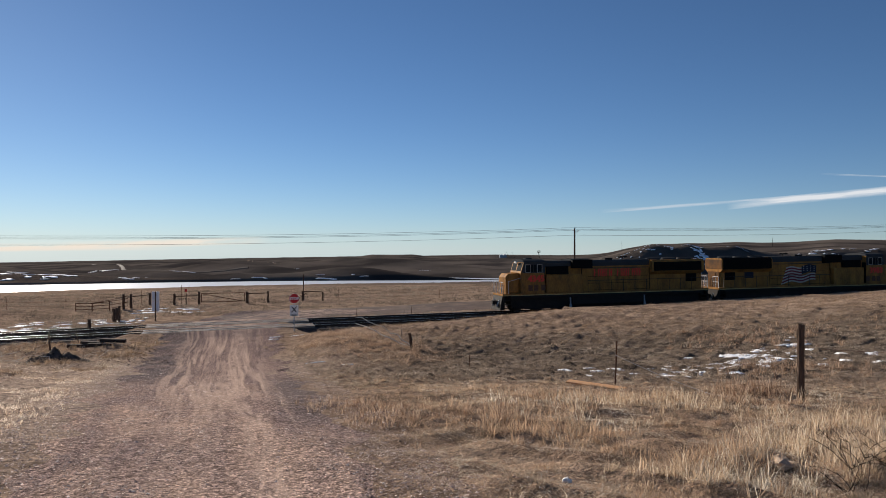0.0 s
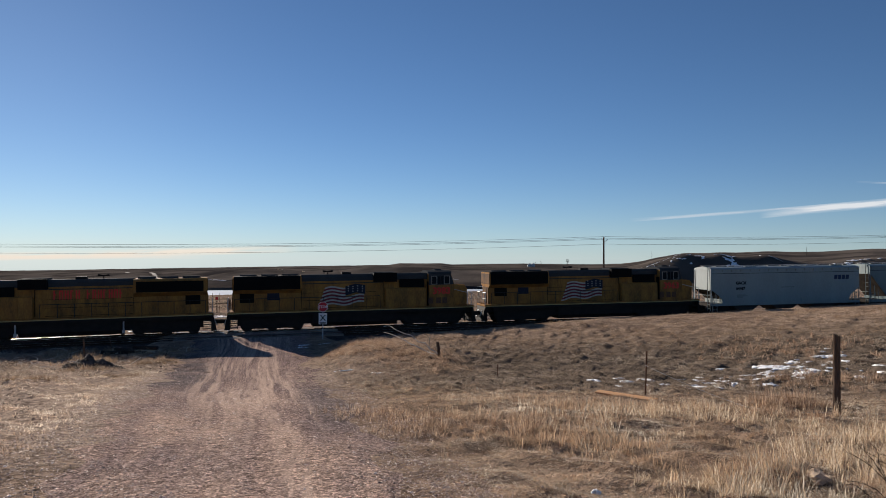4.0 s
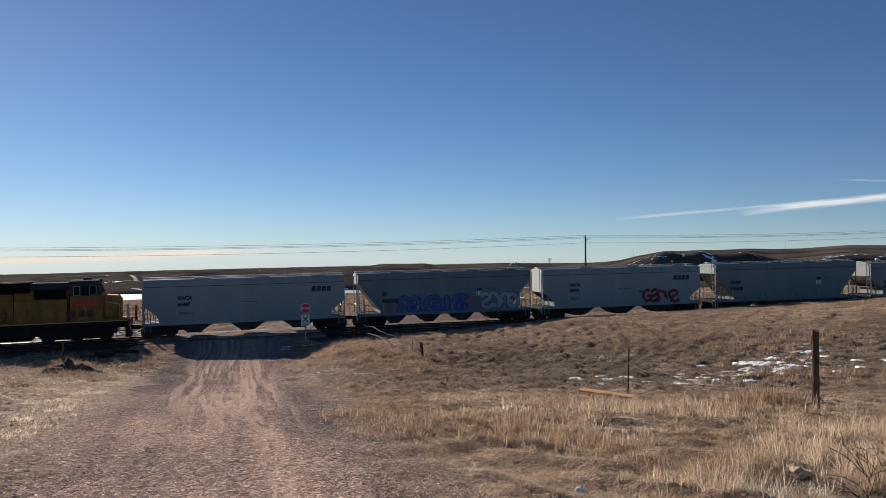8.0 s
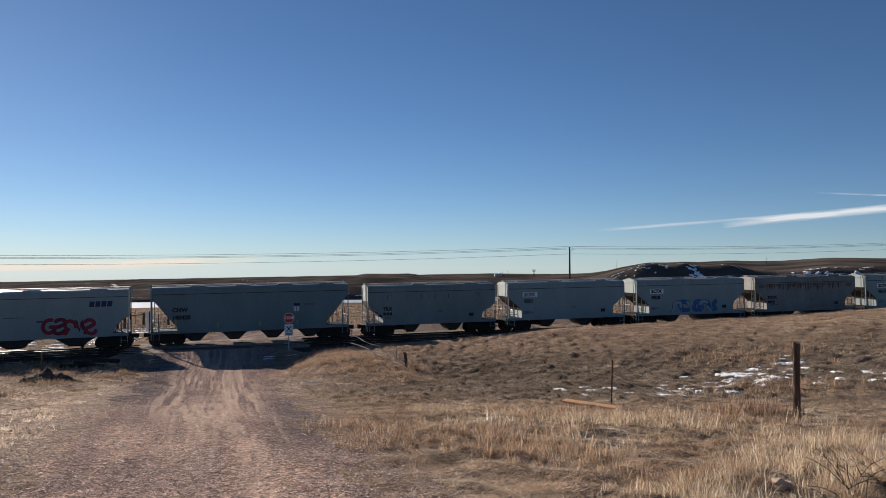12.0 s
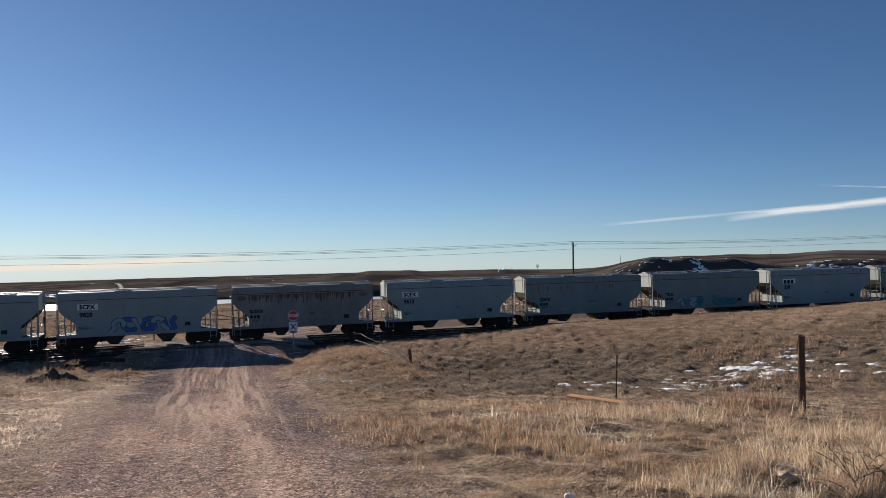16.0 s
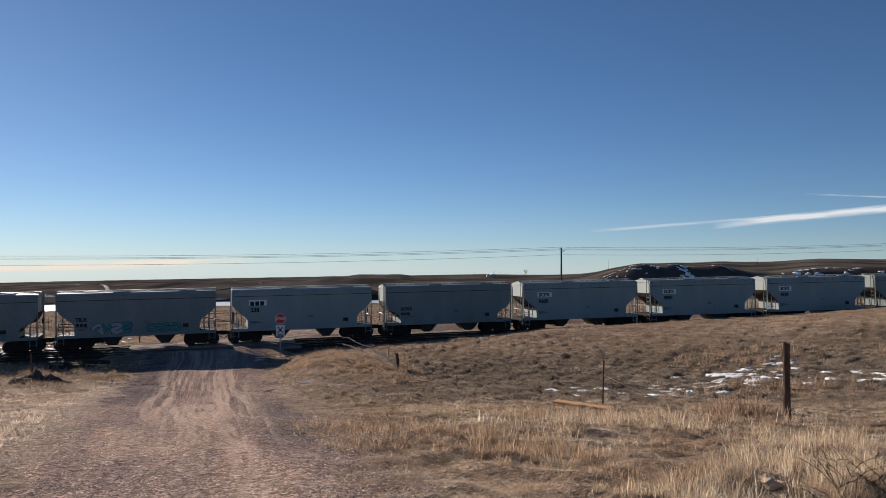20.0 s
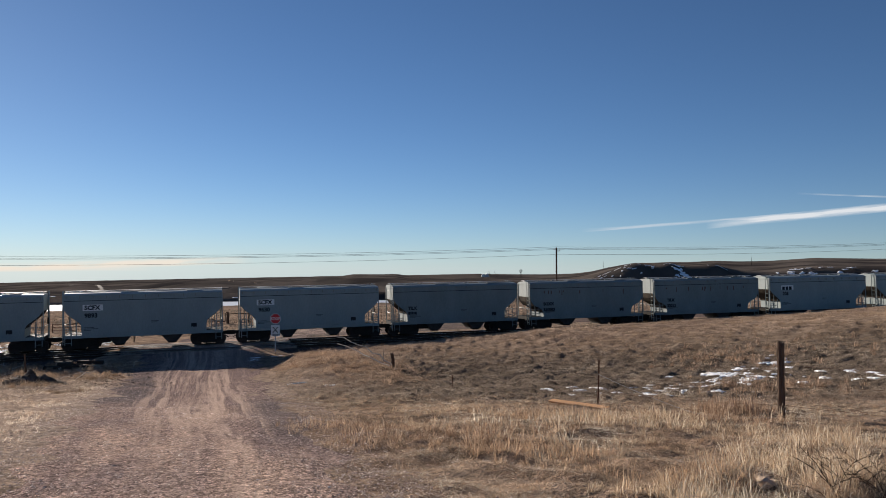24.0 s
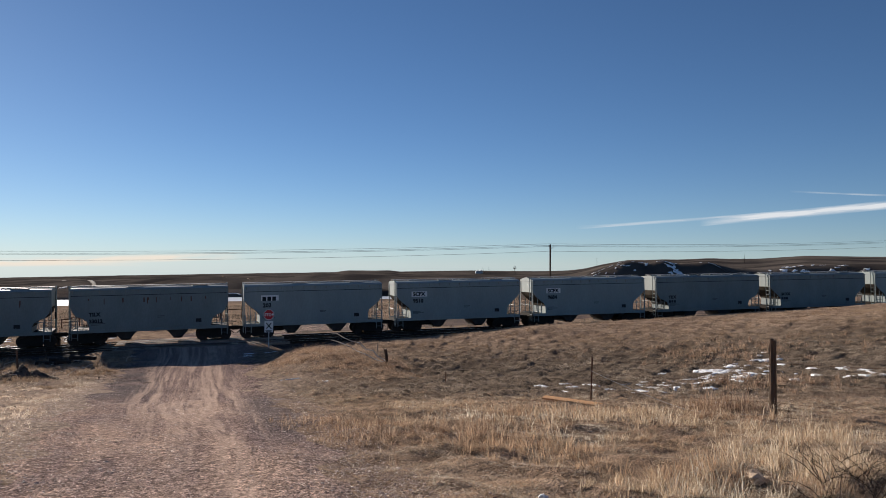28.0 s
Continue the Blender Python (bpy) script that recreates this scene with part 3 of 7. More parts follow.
def build_railway():
    for k, lat in enumerate((0.0, 4.3)):
        way = tagged(empty("railway_track"), "straight main-line railway track on dark ballast" if k == 0 else "empty second railway track on dark ballast", "railway track", "railway tracks", "structure")
        bed = sweep("ballast", [(-3.1, -0.75), (-1.9, -0.22), (-1.3, -0.19), (1.3, -0.19), (1.9, -0.22), (3.1 if k else 2.4, -0.75 if k else -0.3)], -520, 560, 2.0, lat, M_BALLAST)
        bed.parent = way
        for side in (-0.7525, 0.7525):
            head = [(-0.07, -0.17), (-0.02, -0.15), (-0.02, -0.05), (-0.036, -0.04), (-0.036, 0), (0.036, 0), (0.036, -0.04), (0.02, -0.05), (0.02, -0.15), (0.07, -0.17)]
            sweep("rail", head, -520, 560, 2.0, lat + side, M_RAIL).parent = way
            sweep("running_surface", [(0.03, 0.004), (-0.03, 0.004)], -520, 560, 2.0, lat + side, M_POLISHED).parent = way
        rnd = np.random.RandomState(8 + k)
        v, q = [], []
        cube = np.array([(a, b, c) for a in (-1, 1) for b in (-1, 1) for c in (-1, 1)], float) * (0.12, 1.3, 0.09)
        f = np.array([(0, 1, 3, 2), (4, 6, 7, 5), (0, 4, 5, 1), (2, 3, 7, 6), (0, 2, 6, 4), (1, 5, 7, 3)])
        for i, s in enumerate(np.arange(-75, 110, 0.55)):
            c = on_track(s, lat + rnd.normal(0, 0.03), -0.255 + rnd.normal(0, 0.008))
            th = PSI + math.atan(float(bend(s)[1])) + rnd.normal(0, 0.01)
            t, u = np.array([math.cos(th), math.sin(th), 0]), np.array([-math.sin(th), math.cos(th), 0])
            v.append(c + cube[:, :1] * t + cube[:, 1:2] * u + cube[:, 2:] * (0, 0, 1))
            q.append(f + i * 8)
        ties = raw("ties", np.vstack(v), np.vstack(q), M_TIE)
        ties.parent = way
        tagged(ties, kind="stuff")


build_railway()


def build_crossing():
    """Timber and concrete panels between and beside the rails."""
    thing = tagged(empty("level_crossing"), "pale worn concrete panels of a level crossing", "level crossing", kind="structure")
    rnd = random.Random(2)
    s0 = -25.0
    for lat in (0.0, 4.3):
        for a, b in ((-1.2, -0.84), (-0.66, -0.42), (-0.4, 0.4), (0.42, 0.66), (0.84, 1.2)):
            s = s0
            while s < s0 + 10.4:
                e = s + 2.55
                bm = BM()
                dz = rnd.uniform(-0.03, -0.005)
                top = [on_track(u, lat + w, dz) for u, w in ((s, a), (e, a), (e, b), (s, b))]
                vs = [bm.verts.new(p) for p in top] + [bm.verts.new(p - (0, 0, 0.15)) for p in top]
                bm.faces.new(vs[:4]), bm.faces.new(vs[4:][::-1])
                for i in range(4):
                    bm.faces.new((vs[i], vs[i + 4], vs[(i + 1) % 4 + 4], vs[(i + 1) % 4]))
                bmesh.ops.recalc_face_normals(bm, faces=bm.faces)
                part("panel", bm, M_DIRT if b == 0.4 else M_PANEL, thing)
                s = e + 0.04


M_PANEL = mat("worn_concrete", (0.36, 0.31, 0.265), 0.9, other=(0.14, 0.11, 0.09), scale=1.2, fine=20, spread=0.15)
build_crossing()

# ---- rolling stock ----
# A car's own frame: x along the train away from its head, y away from the road, z up from the rail.
GREYS = {
    "grey": grain(mat("car_grey", (0.228, 0.262, 0.256), 0.55, other=(0.165, 0.187, 0.18), scale=0.7, fine=14, amount=0.6, bump=0.05), (1, 1, 0.3)),
    "pale": grain(mat("car_pale_grey", (0.292, 0.336, 0.328), 0.5, other=(0.23, 0.262, 0.254), scale=0.7, fine=14, amount=0.6, bump=0.05), (1, 1, 0.3)),
    "blue": grain(mat("car_blue_grey", (0.168, 0.222, 0.23), 0.5, other=(0.125, 0.165, 0.17), scale=0.7, fine=14, amount=0.6, bump=0.05), (1, 1, 0.3)),
    "dull": grain(mat("car_dull_grey", (0.265, 0.262, 0.245), 0.6, other=(0.19, 0.168, 0.145), scale=0.7, fine=10, amount=0.8, bump=0.08), (1, 1, 0.3)),
}
M_ROOFWALK = mat("roof_walkway", (0.42, 0.42, 0.41), 0.6, 0.3, other=(0.24, 0.235, 0.23), scale=2, fine=30)
# slope sheets: rusty grime, with the shade of the overhang mixed in
M_SLOPE = mat("shaded_slope_sheet", (0.085, 0.068, 0.052), 0.9, other=(0.035, 0.03, 0.026), scale=1.5, fine=18, amount=0.8, bump=0.1)
# hopper bays: dull grey, darkened for the shade under the body
M_BAY = mat("shaded_hopper", (0.075, 0.07, 0.064), 0.8, other=(0.03, 0.028, 0.025), scale=2, fine=20, bump=0.1)
M_STREAK_FAINT = mat("faint_rust", (0.17, 0.115, 0.082), 0.85, other=(0.19, 0.15, 0.125), scale=3, fine=20, bump=0.05)
M_STREAK = mat("rust_streak", (0.115, 0.062, 0.038), 0.85, other=(0.17, 0.105, 0.07), scale=3, fine=20, bump=0.1)
M_WHEEL = mat("wheel_steel", (0.05, 0.04, 0.035), 0.6, 0.5, scale=4, fine=30)
M_YPOST = mat("yellow_marker", (0.55, 0.36, 0.06), 0.6, scale=4, fine=30)


def wheel_mesh():
    bm = BM()
    for s in (-1, 1):
        tube(bm, (0, s * 0.69, 0), (0, s * 0.72, 0), 0.50, 16)
        tube(bm, (0, s * 0.72, 0), (0, s * 0.83, 0), 0.46, 16, 0.455)
        tube(bm, (0, s * 0.83, 0), (0, s * 1.0, 0), 0.12, 8)
    tube(bm, (0, -0.7, 0), (0, 0.7, 0), 0.09, 8)
    me = bpy.data.meshes.new("wheelset")
    bm.to_mesh(me), bm.free()
    me.materials.append(M_WHEEL)
    return me


WHEEL = wheel_mesh()


def side_frame_mesh(base, heavy):
    bm = BM()
    b = base / 2
    pts = [(-b - 0.27, 0.36), (-b - 0.27, 0.66), (-b * 0.62, 0.88), (b * 0.62, 0.88), (b + 0.27, 0.66), (b + 0.27, 0.36), (b - 0.24, 0.34), (b * 0.45, 0.16), (-b * 0.45, 0.16), (-b + 0.24, 0.34)]
    if heavy:
        pts = [(-b - 0.5, 0.4), (-b - 0.5, 0.85), (-b, 1.05), (b, 1.05), (b + 0.5, 0.85), (b + 0.5, 0.4), (b + 0.2, 0.24), (b - 0.5, 0.24), (0.5, 0.22), (-0.5, 0.22), (-b + 0.5, 0.24), (-b - 0.2, 0.24)]
    slab(bm, pts, -0.08, 0.08)
    me = bpy.data.meshes.new("side_frame")
    bm.normal_update()
    bm.to_mesh(me), bm.free()
    me.materials.append(M_DARK)
    return me


FRAMES = {b: side_frame_mesh(b, b > 2.5) for b in (1.78, 4.1)}


def bolster_mesh():
    bm = BM()
    box(bm, -0.28, 0.28, -1.05, 1.05, 0.4, 0.92)
    box(bm, -0.5, 0.5, -0.6, 0.6, 0.86, 1.1)
    me = bpy.data.meshes.new("bolster")
    bm.to_mesh(me), bm.free()
    me.materials.append(M_DARK)
    return me


BOLSTER = bolster_mesh()
bm = BM()
box(bm, -0.85, 0.85, -0.95, 0.95, 0.2, 1.0)
bmesh.ops.bevel(bm, geom=bm.edges[:], offset=0.08, segments=1, affect="EDGES")
MOTOR = bpy.data.meshes.new("traction_motor")
bm.to_mesh(MOTOR), bm.free()
MOTOR.materials.append(M_DARK)


def truck(parent, x, base=1.78, axles=2):
    t = shared("truck", BOLSTER, None, parent)
    t.location = (x, 0, 0)
    for s in (-1, 1):
        f = shared("side_frame", FRAMES[base], None, t)
        f.location = (0, s * 1.05, 0)
    for i in range(axles):
        w = shared("wheelset", WHEEL, None, t)
        w.location = ((i / (axles - 1) - 0.5) * base, 0, 0.46)
        if axles == 3:
            g = shared("traction_motor", MOTOR, None, t)
            g.location = ((i / 2 - 0.5) * base + (0.55 if i < 2 else -0.55), 0, 0)
    return t


TEXTS = {}


def words(body, size, material, parent, x, y, z, name="lettering", bold=0.0):
    """Lettering laid flat on the near side of a car, its left end at x."""
    key = (body, size, material.name, bold)
    if key not in TEXTS:
        cu = bpy.data.curves.new("lettering", "FONT")
        cu.body, cu.size, cu.extrude, cu.offset, cu.resolution_u = body, size, 0.004, bold, 2
        tmp = bpy.data.objects.new("lettering", cu)
        me = bpy.data.meshes.new_from_object(tmp)
        me.materials.clear()
        me.materials.append(material)
        bpy.data.objects.remove(tmp), bpy.data.curves.remove(cu)
        TEXTS[key] = me
    ob = shared(name, TEXTS[key], None, parent)
    ob.matrix_local = pose(x, y, z, 90, 0, 0)
    return ob


def ladder(bm, x, y, z0, z1, wide, along="x", n=None):
    """Two stiles and rungs, in the plane of the given axis."""
    n = n or int((z1 - z0) / 0.4)
    d = Vector((wide, 0, 0)) if along == "x" else Vector((0, wide, 0))
    a = Vector((x, y, 0))
    for p in (a, a + d):
        tube(bm, p + Vector((0, 0, z0)), p + Vector((0, 0, z1)), 0.03, 5)
    for i in range(n):
        z = z0 + (i + 0.5) * (z1 - z0) / n
        tube(bm, a + Vector((0, 0, z)), a + d + Vector((0, 0, z)), 0.02, 5)


def end_shape(kind, top):
    """How a car's end falls away below its end wall, as (inset, z) from the top down."""
    if kind == "arch":
        return [(0, top), (0, 3.15), (0.25, 2.8), (0.7, 2.42), (1.1, 2.1), (1.2, 1.85), (1.22, 1.2)]
    if kind == "round":
        return [(0, top), (0, 3.05), (0.12, 2.6), (0.4, 2.25), (0.8, 2.1), (1.12, 1.9), (1.25, 1.6), (1.28, 1.2)]
    if kind == "slope":
        return [(0, top), (0, 3.75), (1.8, 1.5), (1.85, 1.2)]
    return [(0, top), (0, 2.5), (0.25, 2.3), (0.7, 2.0), (1.05, 1.6), (1.1, 1.2)]  # low


def hopper(length, top, kind, paint, bays, sill=0.98):
    """A covered hopper of that length over its couplers. Returns the Empty at its base."""
    car = empty("covered_hopper")
    L, W = length / 2 - 0.68, 1.55
    grey = GREYS[paint]
    left = end_shape(kind, top - 0.16)
    bm = BM()
    slab(bm, [(-L + i, z) for i, z in left] + [(L - i, z) for i, z in reversed(left)], -W, W)
    bmesh.ops.bevel(bm, geom=[e for e in bm.edges if abs(e.verts[0].co.x - e.verts[1].co.x) > L], offset=0.05, segments=2, affect="EDGES")
    part("body", bm, grey, car)
    # thin dark sheets over the end slopes, coloured as if in shade
    steep = [q for q in left[1:] if q[1] > 1.4]
    for s in (-1, 1):
        line = [(s * (L - i), z) for i, z in steep]
        bm = BM()
        slab(bm, [(x, z - 0.002) for x, z in line] + [(x + s * 0.014, z - 0.014) for x, z in reversed(line[:-1] if len(line) > 3 else line)], -W + 0.05, W - 0.05)
        part("slope_sheet", bm, M_SLOPE, car, "grimy brown slope sheet, the shade under the end in its colour")
    bm = BM()
    slab(bm, [(-W - 0.03, top - 0.24), (-W - 0.03, top - 0.14), (-W + 0.35, top - 0.02), (-0.5, top + 0.05), (0.5, top + 0.05), (W - 0.35, top - 0.02), (W + 0.03, top - 0.14), (W + 0.03, top - 0.24)], -L - 0.04, L + 0.04, "x")
    roof = part("roof", bm, grey, car)
    bm = BM()
    box(bm, -L - 0.1, L + 0.1, -0.35, 0.35, top + 0.12, top + 0.16)
    for i in range(int(2 * L / 1.4) + 1):
        x = -L + 0.1 + i * 1.4
        box(bm, x - 0.03, x + 0.03, -0.3, 0.3, top, top + 0.13)
    part("running_board", bm, M_ROOFWALK, car, "galvanised grated roof walkway")
    for i in range(bays * 2):
        x = (-L + 0.9) + (i + 0.5) * (2 * L - 1.8) / (bays * 2)
        bm = BM()
        slab(bm, [(-0.66, 0), (-0.5, 0.065), (0.5, 0.065), (0.66, 0)], 0.42, 1.0)
        h = part("hatch", bm, grey, roof)
        h.location = (x, -1.45 if i % 2 else 0, top + 0.01)
    bm = BM()
    for s in (-1, 1):
        n = int(2 * L / 0.95)
        for i in range(n + 1):
            x = -L + 0.15 + i * (2 * L - 0.3) / n
            box(bm, x - 0.025, x + 0.025, *sorted((s * W, s * (W + 0.06))), top - 0.42, top - 0.2)
    tagged(part("top_chord", bm, GREYS["dull"], car), kind="stuff")
    # dark strip drawn for the weld and the shadow line along it
    for s in (-1, 1):
        bm = BM()
        box(bm, -L + 0.02, L - 0.02, *sorted((s * (W - 0.01), s * (W + 0.012))), top - 0.6, top - 0.565)
        part("seam_shadow", bm, M_DARK, car, "weld seam with its shadow line drawn dark along the side sheet")
    for s in (-1, 1):
        bm = BM()
        y0, y1 = sorted((s * (W - 0.08), s * (W + 0.02)))
        box(bm, -L, L, y0, y1, sill, sill + 0.24)
        for i in range(4):
            x = (-0.6 + 0.4 * i) * L
            box(bm, x - 0.03, x + 0.03, *sorted((s * W, s * (W + 0.03))), sill + 0.25, sill + 0.6)
        part("side_sill", bm, grey, car)
    bm = BM()
    box(bm, -L - 0.05, L + 0.05, -0.25, 0.25, sill - 0.12, sill + 0.22)
    for s in (-1, 1):
        box(bm, *sorted((s * (L - 1.2), s * (L + 0.05))), -1.45, 1.45, sill + 0.12, sill + 0.2)
        box(bm, *sorted((s * (L - 0.02), s * (L + 0.08))), -1.5, 1.5, sill - 0.05, sill + 0.25)
    part("underframe", bm, M_DARK, car)
    pitch = (2 * L - 4.6) / bays * 1.12
    for i in range(bays):
        x = (i + 0.5 - bays / 2) * pitch
        h = pitch * (0.21 if bays == 2 else 0.33)
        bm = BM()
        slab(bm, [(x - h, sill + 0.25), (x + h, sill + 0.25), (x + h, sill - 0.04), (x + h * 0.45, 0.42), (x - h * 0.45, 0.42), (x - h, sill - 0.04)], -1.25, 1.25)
        bay = part("hopper_bay", bm, M_BAY, car, "sloped discharge hopper, its grey darkened as shade under the car")
        bm = BM()
        box(bm, x - h * 0.42, x + h * 0.42, -1.0, 1.0, 0.3, 0.42)
        box(bm, x - 0.1, x + 0.2, -1.32, -1.2, 0.32, 0.42)
        part("outlet_gate", bm, M_DARK, bay)
    for s in (-1, 1):
        bm = BM()
        box(bm, *sorted((s * (L - 2.5), s * (L - 0.1))), -1.3, 1.3, sill - 0.02, sill + 0.18)
        part("body_bolster", bm, M_DARK, car)
    bm = BM()
    tube(bm, (-L + 2.2, -0.95, 0.72), (-L + 3.2, -0.95, 0.72), 0.2, 10)
    part("air_reservoir", bm, M_DARK, car)
    for s in (-1, 1):
        e = s * (L + 0.05)
        for y in (-W + 0.04, W - 0.04):
            bm = BM()
            box(bm, *sorted((e - s * 0.06, e)), y - 0.04, y + 0.04, sill, top - 0.25)
            part("corner_post", bm, grey, car)
            for x in (0.45, 0.85):
                bm = BM()
                tube(bm, (s * (L - x), y, sill + 0.2), (s * (L - x), y, 3.05 - x), 0.03, 5)
                part("grab_iron", bm, grey, car)
        bm = BM()
        ladder(bm, e + s * 0.06, -1.45 if s < 0 else 1.0, 0.5, top + 0.2, 0.45, "y")
        part("end_ladder", bm, GREYS["pale"], car)
        bm = BM()
        ladder(bm, s * (L - 0.05) - (0.45 if s > 0 else 0), -W - 0.05, 0.45, 1.9, 0.45, "x", 4)
        part("side_ladder", bm, grey, car)
        bm = BM()
        for y in (-1.2, 1.2):
            tube(bm, (s * (L + 0.05), y, sill + 1.0), (s * (L + 0.05), -y * 0.1, sill + 1.0), 0.02, 5)
        tube(bm, (s * (L - 1.1), -1.45, sill + 0.95), (s * (L + 0.02), -1.45, sill + 0.95), 0.02, 5)
        tube(bm, (s * (L - 0.9), -1.48, sill + 0.55), (s * (L + 0.04), -1.48, sill + 0.55), 0.02, 5)
        part("handrail", bm, GREYS["pale"], car)
        bm = BM()
        box(bm, *sorted((s * (L + 0.05), s * (length / 2 - 0.12))), -0.12, 0.12, 0.72, 0.98)
        box(bm, *sorted((s * (length / 2 - 0.25), s * (length / 2 + 0.06))), -0.18, 0.18, 0.68, 1.02)
        tube(bm, (s * (L + 0.1), -0.45, 0.8), (s * (length / 2 - 0.1), -0.4, 0.45), 0.035, 5)
        part("coupler", bm, M_DARK, car)
        truck(car, s * (L - 1.05))
    bm = BM()
    tube(bm, (L + 0.07, 0.75, 2.3), (L + 0.14, 0.75, 2.3), 0.28, 12)
    part("brake_wheel", bm, M_DARK, car)
    return car


def placard(parent, x, z, w, h, material, y=-1.562, name="placard"):
    bm = BM()
    box(bm, x, x + w, y, y + 0.008, z, z + h)
    return part(name, bm, material, parent)


M_PALE_FRAME = mat("worn_window_frame", (0.36, 0.34, 0.3), 0.6, other=(0.2, 0.18, 0.15), scale=4, fine=30, bump=0.05)
M_HOOD_END = mat("sooty_yellow", (0.16, 0.07, 0.018), 0.8, other=(0.05, 0.03, 0.018), scale=1.5, fine=14, amount=0.8, bump=0.1)
M_SILL = mat("pale_stripe", (0.62, 0.46, 0.2), 0.7, other=(0.4, 0.28, 0.12), scale=2, fine=20, bump=0.05)


def loco(flag, seed):
    """A six-axle road switcher, its cab at the low end of x, 22.05 m over the couplers."""
    eng = empty("locomotive")
    X = -11.025
    def px(a):
        return X + a
    W = 1.52
    bm = BM()
    box(bm, px(0.55), px(21.5), -W, W, 1.44, 1.62)
    bmesh.ops.bevel(bm, geom=bm.edges[:], offset=0.02, segments=1, affect="EDGES")
    part("deck", bm, M_YELLOW, eng, "yellow side sill with walkway")
    bm = BM()
    box(bm, px(0.6), px(21.45), -1.1, 1.1, 0.95, 1.36)
    box(bm, px(1.4), px(20.7), -1.15, 1.15, 0.5, 0.96)
    box(bm, px(1.3), px(20.8), -1.5, 1.5, 1.2, 1.437)
    box(bm, px(0.62), px(0.75), -1.5, 1.5, 0.9, 1.62), box(bm, px(21.3), px(21.45), -1.5, 1.5, 0.9, 1.62)
    part("underframe", bm, M_DARK, eng)
    # nose and cab
    bm = BM()
    slab(bm, [(px(1.05), 1.62), (px(1.0), 3.05), (px(1.25), 3.36), (px(2.32), 3.42), (px(2.32), 1.62)], -1.05, 1.05)
    bmesh.ops.bevel(bm, geom=[e for e in bm.edges if abs(e.verts[0].co.y - e.verts[1].co.y) < 0.01], offset=0.12, segments=3, affect="EDGES")
    part("nose", bm, M_YELLOW, eng)
    bm = BM()
    slab(bm, [(px(2.3), 1.62), (px(2.3), 3.45), (px(2.62), 4.4), (px(4.6), 4.4), (px(4.6), 1.62)], -W, W)
    bmesh.ops.bevel(bm, geom=[e for e in bm.edges if abs(e.verts[0].co.y - e.verts[1].co.y) < 0.01], offset=0.05, segments=2, affect="EDGES")
    cab = part("cab", bm, M_YELLOW, eng)
    bm = BM()
    slab(bm, [(-1.56, 4.36), (-1.35, 4.52), (-0.6, 4.62), (0.6, 4.62), (1.35, 4.52), (1.56, 4.36)], px(2.55), px(4.64), "x")
    part("cab_roof", bm, M_LGREY, cab)
    for s in (-1, 1):
        bm = BM()
        slab(bm, [(px(2.36), 3.5), (px(2.66), 4.38), (px(4.61), 4.38), (px(4.61), 3.42), (px(2.6), 3.42)], *sorted((s * (W - 0.02), s * (W + 0.006))))
        part("upper_cab_side", bm, M_LGREY, cab, "dark grey upper cab side")
        for a in (3.0, 3.55, 4.25):
            bm = BM()
            box(bm, px(a), px(a + 0.42), *sorted((s * (W - 0.02), s * (W + 0.01))), 1.85, 2.35)
            part("louvre", bm, M_RUST, cab, "dull brown louvre")
    for a, b in ((2.78, 3.2), (3.28, 3.5), (3.56, 3.8), (3.92, 4.32)):
        for s in (-1, 1):
            bm = BM()
            box(bm, px(a), px(b), *sorted((s * (W - 0.02), s * (W + 0.012))), 3.5, 4.12)
            part("window", bm, M_GLASS, cab)
            bm = BM()
            for u in ((a - 0.05, a, 3.45, 4.17), (b, b + 0.05, 3.45, 4.17), (a, b, 3.45, 3.5), (a, b, 4.12, 4.17)):
                box(bm, px(u[0]), px(u[1]), *sorted((s * (W - 0.02), s * (W + 0.022))), u[2], u[3])
            part("window_frame", bm, M_PALE_FRAME if a in (2.78, 3.92) else M_LGREY, cab)
    bm = BM()
    for s in (-1, 1):
        slab(bm, [(px(2.36), 3.6), (px(2.34), 3.6), (px(2.57), 4.3), (px(2.59), 4.3)], *sorted((s * 0.12, s * 1.3)))
    part("windscreen", bm, M_GLASS, cab)
    # hood
    bm = BM()
    slab(bm, [(-0.95, 1.62), (-0.95, 4.2), (-0.8, 4.4), (0.8, 4.4), (0.95, 4.2), (0.95, 1.62)], px(4.6), px(15.5), "x")
    part("engine_hood", bm, M_YELLOW, eng)
    bm = BM()
    slab(bm, [(-0.97, 3.9), (-0.97, 4.22), (-0.82, 4.43), (0.82, 4.43), (0.97, 4.22), (0.97, 3.9)], px(4.62), px(15.48), "x")
    part("hood_roof", bm, M_LGREY, eng)
    bm = BM()
    slab(bm, [(-1.35, 1.62), (-1.0, 1.62), (-1.0, 3.0), (-1.5, 3.3), (-1.5, 4.2), (-1.3, 4.36), (1.3, 4.36), (1.5, 4.2), (1.5, 3.3), (1.0, 3.0), (1.0, 1.62)][1:], px(15.5), px(21.05), "x")
    part("radiator_section", bm, M_YELLOW, eng)
    bm = BM()
    box(bm, px(21.05), px(21.09), -0.92, 0.92, 1.66, 3.1), box(bm, px(21.05), px(21.08), -1.42, 1.42, 3.35, 4.25)
    part("hood_end", bm, M_HOOD_END, eng, "grimy brown hood end")
    bm = BM()
    box(bm, px(21.09), px(21.12), -0.4, 0.4, 1.7, 3.0)
    part("end_door", bm, M_HOOD_END, eng)
    if flag:
        bm = BM()
